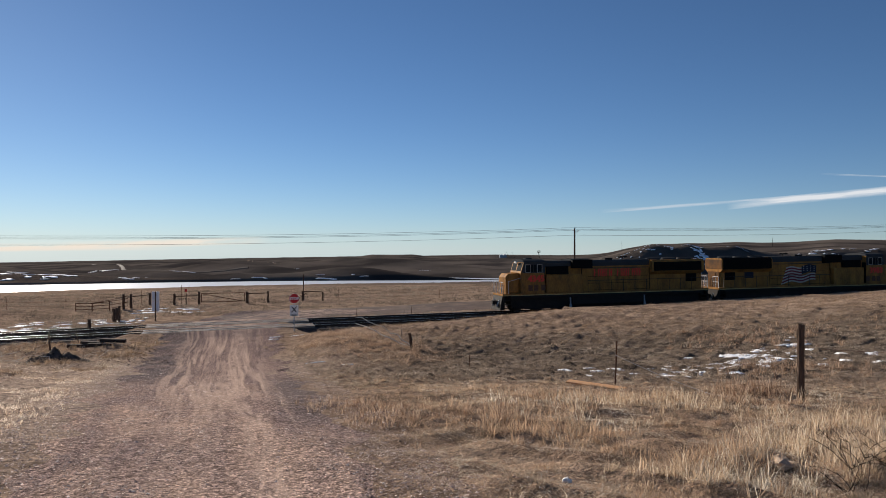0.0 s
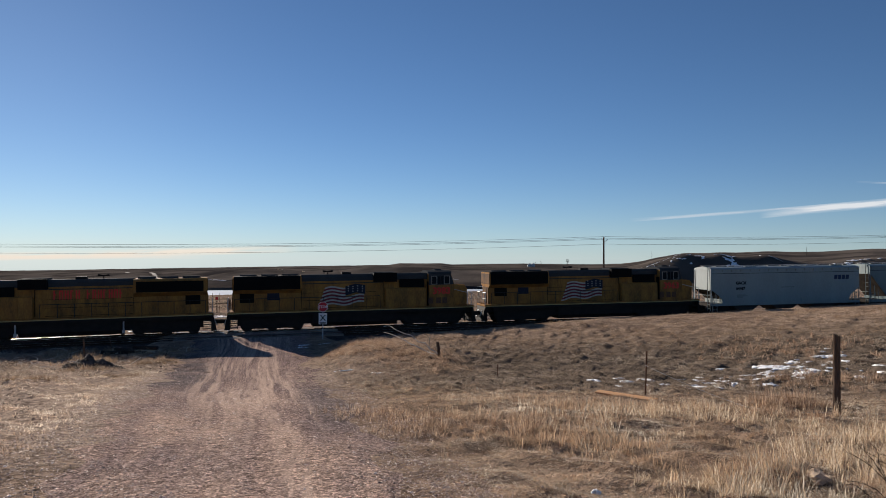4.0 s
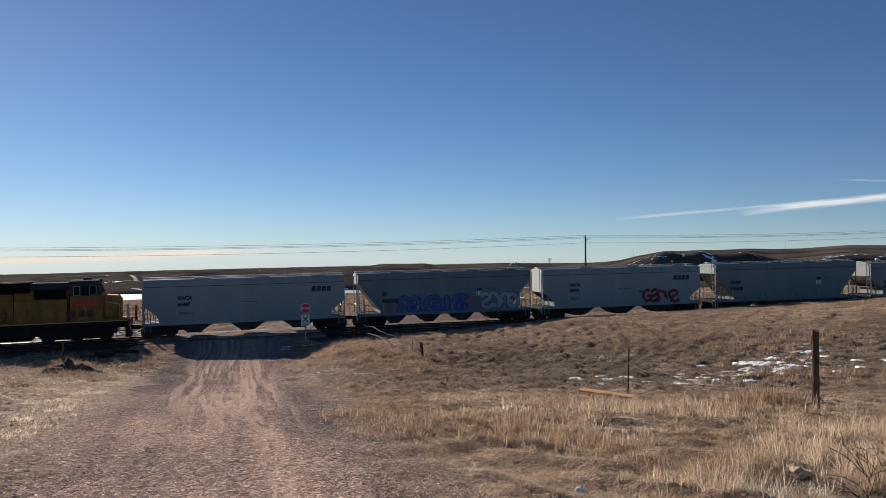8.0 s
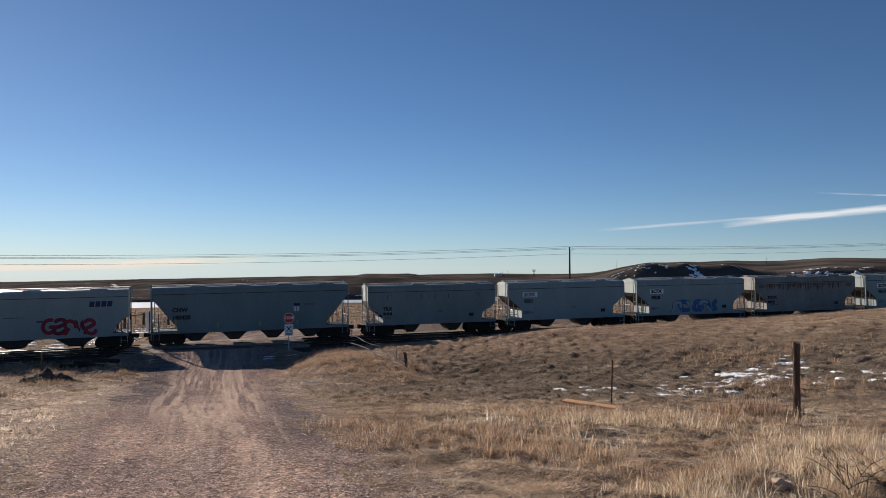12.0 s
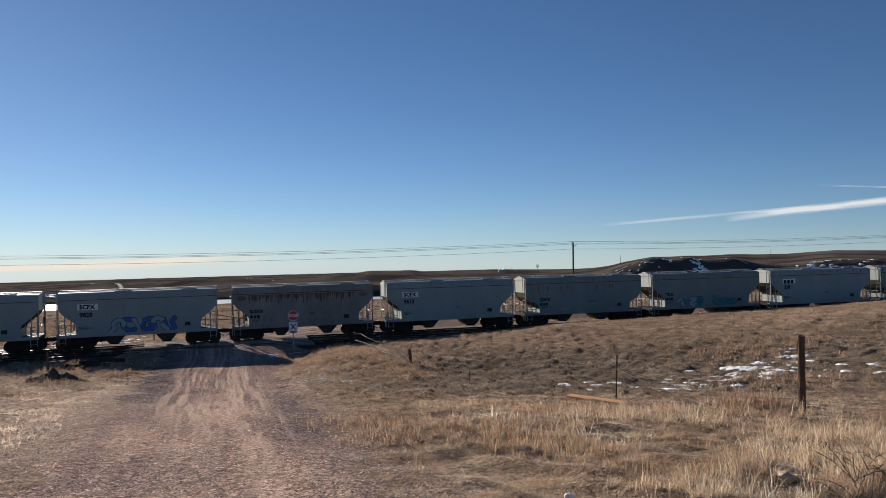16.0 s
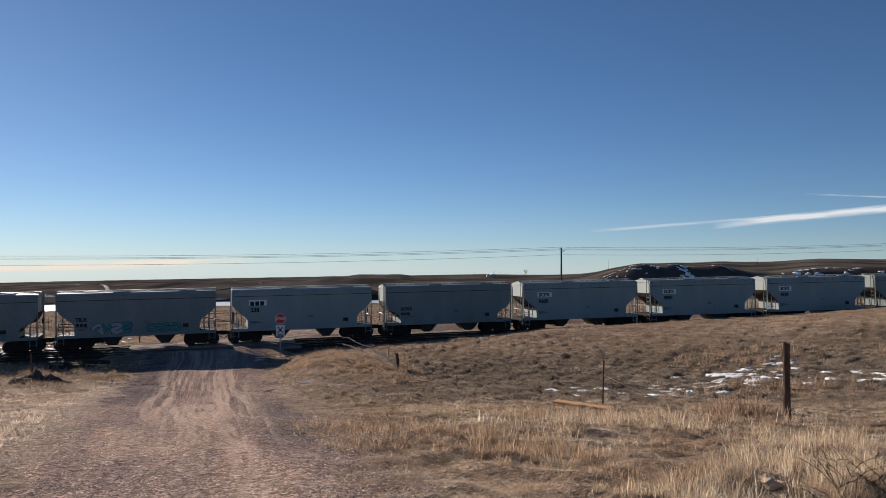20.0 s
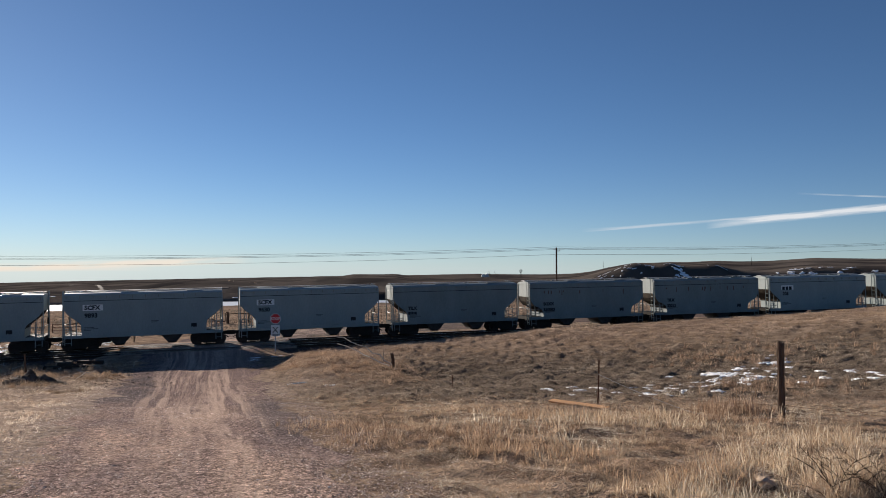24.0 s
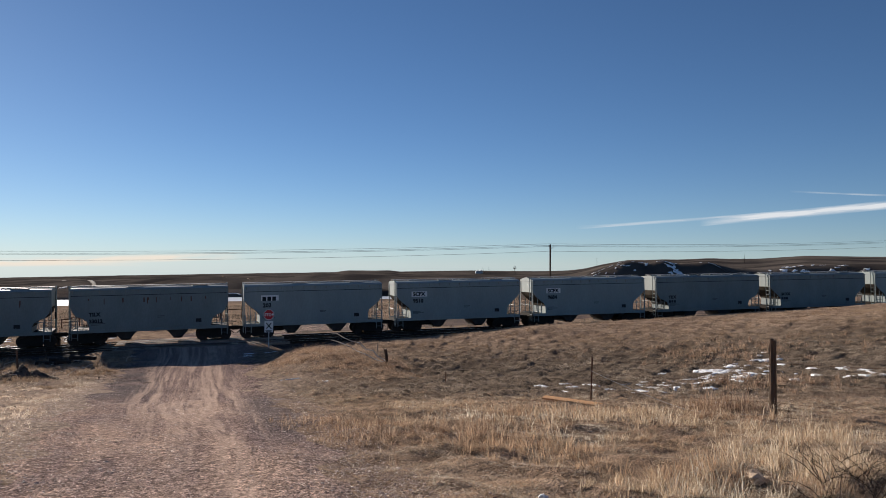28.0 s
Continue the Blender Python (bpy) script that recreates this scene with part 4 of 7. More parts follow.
        slab(bm, [(-1.53, 3.32), (-1.53, 4.22), (-1.32, 4.4), (1.32, 4.4), (1.53, 4.22), (1.53, 3.32)], px(15.6), px(20.95), "x")
        part("radiator_hood", bm, M_GRILLE, eng, "black radiator hood")
    for s in (-1, 1):
        bm = BM()
        box(bm, px(15.7), px(20.75), *sorted((s * 1.49, s * 1.545)), 3.35, 4.16)
        for i in range(16):
            x = px(15.75 + i * 0.33)
            box(bm, x, x + 0.03, *sorted((s * 1.545, s * 1.565)), 3.35, 4.16)
        part("radiator_grille", bm, M_GRILLE, eng)
        bm = BM()
        box(bm, px(7.4), px(9.4), *sorted((s * 0.9, s * 1.42)), 3.75, 4.5)
        part("dynamic_brake_grille", bm, M_GRILLE, eng)
        bm = BM()
        box(bm, px(4.95), px(7.1), *sorted((s * 0.94, s * 1.15)), 3.25, 3.95)
        part("air_intake", bm, M_GRILLE, eng)
        bm = BM()
        box(bm, px(4.8), px(8.4), *sorted((s * 0.94, s * 1.42)), 1.62, 3.2)
        bmesh.ops.bevel(bm, geom=bm.edges[:], offset=0.03, segments=1, affect="EDGES")
        part("equipment_locker", bm, M_YELLOW, eng)
        bm = BM()
        box(bm, px(19.35), px(20.5), *sorted((s * 1.0, s * 1.03)), 2.3, 3.15)
        part("hood_door", bm, M_GRILLE, eng, "dark louvred door")
        for i in range(7):
            bm = BM()
            x = px(9.2 + i * 0.9)
            box(bm, x, x + 0.86, *sorted((s * 0.95, s * 0.965)), 1.75, 2.9)
            part("hood_door", bm, M_YELLOW, eng)
        for i in range(4):
            bm = BM()
            x = px(4.9 + i * 0.85)
            box(bm, x, x + 0.8, *sorted((s * 1.42, s * 1.435)), 1.72, 3.1)
            part("locker_door", bm, M_YELLOW, eng)
        for a in (4.62, 8.45, 15.46):
            bm = BM()
            box(bm, px(a), px(a + 0.05), *sorted((s * 0.94, s * (1.44 if a < 8 else 0.99))), 1.7, 3.7)
            part("hood_joint", bm, M_GRILLE, eng, "dark upright joint between hood sections")
        bm = BM()
        for z in (1.72, 2.33, 2.94):
            box(bm, px(9.15), px(15.4), *sorted((s * 0.96, s * 0.975)), z, z + 0.025)
        part("door_rail", bm, M_GRILLE, eng)
        bm = BM()
        box(bm, px(8.5), px(15.4), *sorted((s * 0.95, s * 0.975)), 3.68, 3.74)
        part("hood_ledge", bm, M_LGREY, eng)
        bm = BM()
        box(bm, px(0.6), px(21.4), *sorted((s * (W), s * (W + 0.012))), 1.45, 1.51)
        part("sill_stripe", bm, M_SILL, eng, "pale yellow stripe along the sill")
    bm = BM()
    box(bm, px(7.45), px(9.35), -0.9, 0.9, 4.3, 4.56)
    part("dynamic_brake_roof", bm, M_LGREY, eng)
    for a in (16.4, 18.1, 19.8):
        bm = BM()
        tube(bm, (px(a), 0, 4.3), (px(a), 0, 4.52), 0.72, 18, 0.68)
        part("cooling_fan", bm, M_LGREY, eng)
    bm = BM()
    box(bm, px(11.2), px(12.0), -0.3, 0.3, 4.4, 4.6)
    part("exhaust_stack", bm, M_DARK, eng)
    bm = BM()
    tube(bm, (px(13.2), 0, 4.4), (px(13.2), 0, 4.66), 0.04, 6)
    for i, s in enumerate((-1, 1, -1)):
        tube(bm, (px(13.2), 0.12 * (i - 1), 4.66), (px(13.2) + s * 0.42, 0.12 * (i - 1), 4.7), 0.04, 8, 0.09)
    part("horn", bm, M_DARK, eng)
    bm = BM()
    box(bm, px(3.2), px(3.8), -0.35, 0.35, 4.6, 4.72)
    part("air_conditioner", bm, M_LGREY, cab)
    # tank
    bm = BM()
    slab(bm, [(-1.35, 1.3), (-1.4, 0.55), (-1.1, 0.24), (1.1, 0.24), (1.4, 0.55), (1.35, 1.3)], px(7.4), px(14.6), "x")
    part("fuel_tank", bm, M_DARK, eng)
    for a in (7.2, 14.75):
        bm = BM()
        tube(bm, (px(a), -1.3, 0.45), (px(a), -1.3, 1.2), 0.07, 6)
        box(bm, px(a) - 0.1, px(a) + 0.1, -1.42, -1.25, 0.3, 0.55)
        part("fuel_filler", bm, M_GALV, eng, "sunlit steel filler pipe")
    for a in (4.2, 17.9):
        truck(eng, px(a), 4.1, 3)
    # ends
    for s in (-1, 1):
        e = px(0.6) if s < 0 else px(21.45)
        bm = BM()
        slab(bm, [(e, 1.5), (e + s * 0.15, 0.95), (e + s * 0.3, 0.2), (e - s * 0.15, 0.2), (e - s * 0.1, 1.5)], -1.35, 1.35)
        part("pilot_plow", bm, M_DARK, eng)
        bm = BM()
        box(bm, *sorted((e, e + s * 0.45)), -0.16, 0.16, 0.68, 0.98)
        box(bm, *sorted((e + s * 0.32, e + s * 0.62)), -0.2, 0.2, 0.66, 1.0)
        part("coupler", bm, M_DARK, eng)
        for y in (-0.55, 0.55, 0.8, -0.8):
            bm = BM()
            tube(bm, (e + s * 0.1, y, 1.1), (e + s * 0.35, y * 0.9, 0.5), 0.035, 5)
            part("air_hose", bm, M_GALV, eng)
        for y in (-1.45, 0.5):
            bm = BM()
            for i in range(3):
                tube(bm, (e, y + 0.475 * i, 1.6), (e, y + 0.475 * i, 2.65), 0.025, 5)
            tube(bm, (e, y, 2.65), (e, y + 0.95, 2.65), 0.022, 5)
            tube(bm, (e, y, 2.15), (e, y + 0.95, 2.15), 0.016, 5)
            part("end_handrail", bm, M_GALV, eng)
        for y in (-1, 1):
            steps = None
            for u in (0.1, 0.75):
                bm = BM()
                box(bm, *sorted((e - s * u, e - s * (u + 0.03))), *sorted((y * 1.1, y * 1.5)), 0.3, 1.6)
                stile = part("stile" if steps else "step_ladder", bm, M_DARK, steps or eng)
                steps = steps or stile
            for i in range(4):
                bm = BM()
                box(bm, *sorted((e - s * 0.13, e - s * 0.75)), *sorted((y * 1.1, y * (1.49 - 0.02 * i))), 0.35 + i * 0.33, 0.39 + i * 0.33)
                part("tread", bm, M_DARK, steps)
    for s in (-1, 1):
        for i in range(11):
            x = px(8.9 + i * 1.2)
            bm = BM()
            tube(bm, (x, s * 1.47, 1.5), (x, s * 1.47, 2.62), 0.022, 5)
            part("stanchion", bm, M_BLACK, eng)
        bm = BM()
        tube(bm, (px(8.9), s * 1.47, 2.62), (px(20.9), s * 1.47, 2.62), 0.022, 5)
        part("side_handrail", bm, M_BLACK, eng)
        bm = BM()
        tube(bm, (px(1.1), s * 1.47, 1.6), (px(1.1), s * 1.47, 2.7), 0.022, 5)
        tube(bm, (px(1.1), s * 1.47, 2.7), (px(2.3), s * 1.47, 3.0), 0.022, 5)
        part("step_handrail", bm, M_GALV, eng)
    for y in (-0.16, 0.16):
        bm = BM()
        tube(bm, (px(2.42), y, 4.34), (px(2.3), y, 4.34), 0.1, 10)
        part("headlight", bm, M_GALV, cab)
    # paint on the near and the far side
    for s in (-1, 1):
        y = s * 0.972
        if flag:
            # a waving striped flag: wavy bars, and a dark field of pale specks towards the cab
            for k in range(11):
                z = 1.98 + k * 0.135
                a0, a1 = (10.2, 14.15 - 0.06 * k) if k < 5 else (11.75, 14.15 - 0.06 * k)
                n = 16
                def wave(a):
                    return z + 0.11 * math.sin((a - 10.2) * 2.6 + 0.5) - 0.10 * (a - 11.5) * 0.6
                lo = [(px(a0 + (a1 - a0) * i / n), wave(a0 + (a1 - a0) * i / n)) for i in range(n + 1)]
                bm = BM()
                slab(bm, lo + [(p, q + 0.125) for p, q in reversed(lo)], *sorted((y, y + s * 0.006)))
                part("flag_stripe", bm, M_FLAG_WHITE if k % 2 == 0 else M_FLAG_RED, eng, "white wavy stripe" if k % 2 == 0 else "dark red wavy stripe")
            bm = BM()
            slab(bm, [(px(10.1), 2.78), (px(10.9), 2.92), (px(11.8), 2.68), (px(11.8), 3.42), (px(10.9), 3.66), (px(10.1), 3.5)], *sorted((y + s * 0.001, y + s * 0.008)))
            field = part("flag_field", bm, M_BLUE, eng, "dark blue field")
            bm = BM()
            for i in range(4):
                for j in range(3):
                    cx, cz = px(10.3 + i * 0.4), 2.98 + j * 0.2 + 0.03 * (i % 2)
                    box(bm, cx, cx + 0.1, *sorted((y + s * 0.008, y + s * 0.012)), cz, cz + 0.08)
            tagged(part("flag_stars", bm, M_FLAG_WHITE, eng, "small white stars"), kind="stuff")
            bm = BM()
            box(bm, px(17.3), px(18.3), *sorted((s * 1.0, s * 1.012)), 2.45, 3.1)
            part("shield", bm, M_BLUE, eng, "small blue and white shield")
        else:
            # a broken line of red block lettering
            rnd = random.Random(seed)
            x = px(9.75)
            for k in range(13):
                w = 0.28
                if k != 5:
                    bm = BM()
                    box(bm, x, x + 0.11, *sorted((y, y + s * 0.006)), 2.95, 3.62)
                    if k % 3:
                        box(bm, x + 0.19, x + 0.3, *sorted((y, y + s * 0.006)), 2.95, 3.62)
                    if k % 2:
                        box(bm, x + 0.08, x + 0.2, *sorted((y, y + s * 0.006)), 3.52, 3.62)
                    else:
                        box(bm, x + 0.08, x + 0.2, *sorted((y, y + s * 0.006)), 3.27, 3.36)
                    part("block_letter", bm, M_LETTER_RED, eng, "faded red block letter")
                x += 0.39
    # it stands a little taller than the measures above
    for piece in eng.children_recursive:
        if piece.type == "MESH" and piece.data.users == 1:
            piece.data.transform(Matrix.Diagonal((1, 1, 1.038, 1)))
    return eng


def build_train():
    """Every vehicle with the distance of its middle behind the head of the train."""
    out = []
    L = 22.05
    for i in range(3):
        e = loco(i > 0, 5)
        tagged(e, "grimy yellow diesel locomotive" + (" with faded red side lettering" if i == 0 else " with a waving flag on its hood"), "locomotive", "locomotives at the head of the train")
        number = words(("4345", "3983", "3963")[i], 0.8, M_LETTER_RED, e, -8.05, -1.555, 2.76, "road_number", 0.03)
        if i:
            number.matrix_local = pose(-6.75, 1.555, 2.76, 90, 0, 180)
        out.append((e, L * (i + 0.5), i > 0))
    return out


def base_car(kind):
    if kind == "gacx":
        return hopper(17.2, 4.62, "low", "pale", 3)
    if kind == "sp":
        return hopper(16.9, 4.67, "slope", "blue", 4)
    return hopper(12.86, 4.41, "round" if kind == "round" else "arch", kind if kind in GREYS else "grey", 2)


# couplings along the train, in metres behind its head, with the kind of car and what is written on it
CARS = [
    (66.15, "gacx", "GACX", "64487"), (83.35, "sp", "SP", "496503"), (100.15, "gacx", "GACX", "64473"), (117.35, "sp", "CNW", "180420"),
    (135.15, "round", "TILX", ""), (148.0, "pale", "SCFX", "9551"), (160.87, "pale", "SCFX", "9828"), (173.75, "dull", "SOXX", ""), (186.55, "pale", "SCFX", "9613"),
    (199.45, "round", "SOXX", ""), (212.25, "grey", "TILX", ""), (225.05, "pale", "", "238"), (237.95, "round", "SOXX", ""), (250.75, "pale", "SCFX", "9605"), (263.65, "pale", "SCFX", "9893"),
    (276.65, "pale", "SCFX", "9630"), (289.6, "grey", "TILX", ""), (302.45, "round", "SOXX", "330083"), (315.3, "round", "TILX", "33012"), (328.15, "pale", "", "203"), (341.05, "pale", "SCFX", "9510"),
    (353.95, "pale", "SCFX", "9684"), (366.85, "round", "TILX", ""), (379.7, "grey", "SOXX", ""), (392.6, "pale", "SCFX", ""), (405.5, "pale", "SCFX", ""), (418.4, "grey", "TILX", "")]
M_MARK = mat("black_lettering", (0.03, 0.03, 0.03), 0.7, scale=4, fine=30, bump=0)


def build_cars(out):
    made = {}
    for i, (a, kind, marks, number) in enumerate(CARS):
        end = CARS[i + 1][0] if i + 1 < len(CARS) else a + 12.9
        if kind not in made:
            made[kind] = base_car(kind)
            car = made[kind]
        else:
            car = copy_thing(made[kind], Matrix())
        out.append((car, (a + end) / 2, False))
    for i, (a, kind, marks, number) in enumerate(CARS):
        car = out[3 + i][0]
        half = (out[3 + i][1] - a)
        long = half > 8
        tagged(car, "long pale grey covered hopper wagon" if kind == "gacx" else "long blue-grey covered hopper wagon with sloped ends" if kind == "sp" else "rust-streaked grey covered hopper wagon" if kind == "dull" else "short grey two-bay covered hopper wagon", "hopper wagon", "wagons of the train")
        x = -half + (2.15 if not long else 3.2)
        z = 3.08 if not long else 2.93
        if kind == "sp":
            x, z = -half + 2.6, 2.63
        size = 0.46 if kind in ("pale", "sp") else 0.38
        if kind in ("round", "dull", "grey"):
            x, z = -half + 1.95, 2.2
        if marks:
            words(marks, size, M_MARK, car, x, -1.579, z + 0.06, "reporting_mark", 0.022)
        if number:
            words(number, size, M_MARK, car, x, -1.579, z - 0.08 - size, "car_number", 0.022)
    return out


M_FLAG_WHITE = mat("flag_white", (0.48, 0.45, 0.41), 0.6, other=(0.38, 0.34, 0.3), scale=2, fine=20, bump=0)
M_FLAG_RED = mat("flag_red", (0.24, 0.04, 0.04), 0.6, scale=3, fine=20, bump=0)
M_TAG_BLUE = mat("spray_blue", (0.02, 0.06, 0.26), 0.5, other=(0.04, 0.14, 0.36), scale=2, fine=14, bump=0)
M_TAG_PALE = mat("spray_pale", (0.34, 0.39, 0.42), 0.5, other=(0.25, 0.29, 0.33), scale=2, fine=14, bump=0)
M_TAG_RED = mat("spray_red", (0.33, 0.02, 0.035), 0.5, other=(0.16, 0.015, 0.02), scale=2, fine=14, bump=0)
M_TAG_NAVY = mat("spray_navy", (0.012, 0.018, 0.05), 0.6, scale=2, fine=14, bump=0)
M_TAG_SKY = mat("spray_sky_blue", (0.06, 0.16, 0.38), 0.5, other=(0.03, 0.09, 0.3), scale=2, fine=14, bump=0)
M_TAG_MAROON = mat("spray_maroon", (0.09, 0.012, 0.02), 0.6, other=(0.2, 0.02, 0.03), scale=2, fine=14, bump=0)
M_TAG_HAZE = mat("spray_haze", (0.17, 0.185, 0.195), 0.6, other=(0.2, 0.10, 0.125), scale=1.5, fine=20, bump=0)
M_TAG_TEAL = mat("spray_teal", (0.03, 0.17, 0.18), 0.5, other=(0.1, 0.24, 0.25), scale=3, fine=14, bump=0)
M_MARK_BLUE = mat("blue_logo", (0.02, 0.035, 0.09), 0.5, scale=3, fine=20, bump=0)
M_FAINT = mat("faint_stencil", (0.13, 0.13, 0.13), 0.7, scale=3, fine=40, bump=0)


def arc(cx, cz, rx, rz, a0, a1, n=9):
    return [(cx + rx * math.cos(radians(a0 + (a1 - a0) * i / n)), cz + rz * math.sin(radians(a0 + (a1 - a0) * i / n))) for i in range(n + 1)]


# swollen shapes of sprayed writing in a unit square: runs of points that a fat stroke follows
BLOBS = [
    [arc(0.5, 0.74, 0.32, 0.2, 20, 255) + arc(0.5, 0.27, 0.34, 0.22, 90, -170)],
    [arc(0.55, 0.5, 0.38, 0.42, 50, 310)],
    [arc(0.45, 0.62, 0.34, 0.3, -60, 200), [(0.62, 0.4), (0.9, 0.06)]],
    [arc(0.5, 0.5, 0.4, 0.42, 70, 330), [(0.86, 0.28), (0.88, 0.46), (0.55, 0.46)]],
    [[(0.16, 0.08), (0.4, 0.9), (0.55, 0.3), (0.8, 0.86)]],
    [[(0.14, 0.9), (0.18, 0.25), (0.42, 0.08), (0.74, 0.2), (0.66, 0.7), (0.95, 0.95)]],
]


def fat_line(bm, pts, w, y):
    """One strip of rounded ends along the points, rising a hair from its start to its end."""
    pts = [Vector(p) for p in pts]
    n = len(pts)
    left, right = [], []
    for i, p in enumerate(pts):
        d = (pts[min(i + 1, n - 1)] - pts[max(i - 1, 0)]).normalized()
        o = Vector((-d.y, d.x)) * w / 2
        k = y - 0.0002 * i
        if i in (0, n - 1):
            e = d * w * (-0.36 if i == 0 else 0.36)
            ends = [(p + e + o * 0.6), (p + e - o * 0.6)]
            if i == 0:
                left.append(bm.verts.new((ends[0].x, k, ends[0].y))), right.append(bm.verts.new((ends[1].x, k, ends[1].y)))
        left.append(bm.verts.new((p.x + o.x, k, p.y + o.y))), right.append(bm.verts.new((p.x - o.x, k, p.y - o.y)))
        if i == n - 1:
            left.append(bm.verts.new((ends[0].x, k, ends[0].y))), right.append(bm.verts.new((ends[1].x, k, ends[1].y)))
    for i in range(len(left) - 1):
        bm.faces.new((left[i], left[i + 1], right[i + 1], right[i]))


def spray(car, x0, x1, z0, z1, letters, outline, filling, seed, y=-1.553, glow=None, order=None):
    """Sprayed writing past reading: fat shapes side by side, each a dark edge, a filling and a few light dashes."""
    rnd = random.Random(seed)
    step_, tall = (x1 - x0) / letters, z1 - z0
    if glow:
        for k in range(7):
            cx, cz = x0 + (x1 - x0) * (-0.06 + 1.12 * k / 6), z0 + tall * rnd.uniform(0.3, 0.75)
            bm = BM()
            edge = [(cx + math.cos(a * math.tau / 18) * rnd.uniform(0.55, 0.8), cz + math.sin(a * math.tau / 18) * tall * rnd.uniform(0.42, 0.6)) for a in range(18)]
            slab(bm, edge, y - 0.001 - 0.0004 * k, y)
            part("graffiti_cloud", bm, glow, car, "faint cloud of overspray")
    for i in range(letters):
        shape = BLOBS[order[i] if order else rnd.randrange(len(BLOBS))]
        tip, wide, up = rnd.uniform(-0.3, 0.3), rnd.choice((-1, 1)) * rnd.uniform(1.3, 1.6), rnd.uniform(-0.07, 0.07) * tall
        runs = [[(x0 + (i + 0.5 + (a - 0.5) * wide) * step_ + tip * (b - 0.5) * tall, z0 + up + b * tall) for a, b in run_] for run_ in shape]
        for k, (w, m_, name) in enumerate(((0.46, outline, "graffiti_outline"), (0.36, filling[i % len(filling)], "graffiti_filling"))):
            for c, run_ in enumerate(runs):
                bm = BM()
                fat_line(bm, run_, w * min(step_ * 1.15, tall), y - 0.006 - 0.006 * k - 0.0005 * i - 0.003 * c)
                part(name, bm, m_, car)


def bars(car, x, z, widths, h=0.05, gap=0.1, material=None):
    for i, w in enumerate(widths):
        placard(car, x, z - i * gap, w, h, material or M_FAINT, -1.56, "small_print")


def logo(car, x, z):
    """A dark logo of four leaning blocks."""
    for i in range(4):
        a = x + i * 0.42
        bm = BM()
        slab(bm, [(a, z), (a + 0.35, z), (a + 0.4, z + 0.42), (a + 0.05, z + 0.42)], -1.562, -1.551)
        part("logo_stroke", bm, M_MARK_BLUE, car)


def dress(out):
    """Marks, stains and paint of single wagons."""
    rnd = random.Random(44)
    for i, (a, kind, marks, number) in enumerate(CARS):
        car, mid, _ = out[3 + i]
        half = mid - a
        L = half - 0.68
        if kind in ("pale",):
            placard(car, -half + 2.02, 3.06, 1.42, 0.46, M_WHITE, -1.566, "number_panel")
        if kind not in ("gacx", "sp"):
            placard(car, L - 2.45, 1.52, 0.42, 0.3, M_BLACK)
            bars(car, L - 2.38, 1.69, (0.28,), 0.04, 0.1, M_WHITE)
            bars(car, -half + 2.1, 1.75, (0.7, 1.0, 0.5))
            if not number:
                bars(car, -half + 1.97, 1.84, (0.22,), 0.24, 0.1, M_MARK)
                bars(car, -half + 2.25, 1.84, (0.2,), 0.24, 0.1, M_MARK)
                bars(car, -half + 2.51, 1.84, (0.22,), 0.24, 0.1, M_MARK)
            if not marks:
                for q in range(3):
                    placard(car, -half + 2.12 + 0.4 * q, 3.06, 0.3, 0.34, M_MARK, -1.574, "small_print")
            bars(car, 0.4, 2.1, (0.55, 0.4))
        elif kind == "gacx":
            logo(car, L - 2.75, 3.3)
            bars(car, -half + 3.3, 1.95, (0.9, 1.1, 0.6))
            bars(car, -0.6, 2.62, (1.4,))
        else:
            for u in (-0.74, -0.35, 0.05, 0.42, 0.74):
                placard(car, u * L, 1.35, 0.1, 0.75 if abs(u) > 0.7 else 0.4, M_YPOST, -1.59, "marker_strip")
            placard(car, L - 5.0, 2.9, 0.5, 0.22, M_MARK_BLUE, name="shield")
            for q in range(4):
                placard(car, L - 5.0 + q * 0.13, 2.45, 0.06, 0.42, M_WHITE, name="shield")
            bars(car, L - 4.1, 3.05, (1.0, 0.8))
        if kind == "dull":
            placard(car, -L + 1.1, 3.66, 2 * L - 2.5, 0.07, M_STREAK_FAINT, -1.556, "rust_streak")
            for q in range(46):
                x = -L + 1.3 + (2 * L - 2.8) * (q + rnd.uniform(-0.3, 0.3)) / 46
                h, w = rnd.uniform(0.25, 0.85), rnd.uniform(0.07, 0.2)
                bm = BM()
                slab(bm, [(x - w / 2, 3.72), (x - w * 0.45, 3.72 - h * 0.6), (x - w * 0.15, 3.72 - h), (x + w * 0.2, 3.72 - h * 0.95), (x + w * 0.45, 3.72 - h * 0.5), (x + w / 2, 3.72)], -1.558, -1.551)
                part("rust_streak", bm, M_STREAK if q % 3 else M_STREAK_FAINT, car)
            for x in (-L + 0.65, L - 0.75):
                bm = BM()
                slab(bm, [(x + math.cos(a * math.tau / 12) * 0.42 * rnd.uniform(0.8, 1.1), 3.5 + math.sin(a * math.tau / 12) * 0.22 * rnd.uniform(0.7, 1.1)) for a in range(12)], -1.557, -1.551)
                part("rust_stain", bm, M_STREAK_FAINT, car)
        elif kind == "round" and rnd.random() < 0.6:
            for q in range(12):
                x, h = rnd.uniform(-L + 1, L - 1.4), rnd.uniform(0.1, 0.5)
                placard(car, x, 3.6 - h, rnd.uniform(0.03, 0.1), h, M_STREAK, -1.557, "rust_streak")
    c = out[3 + 1][0]
    spray(c, -4.3, 1.7, 1.2, 2.55, 7, M_TAG_NAVY, (M_TAG_BLUE, M_TAG_SKY), 3, glow=M_TAG_HAZE)
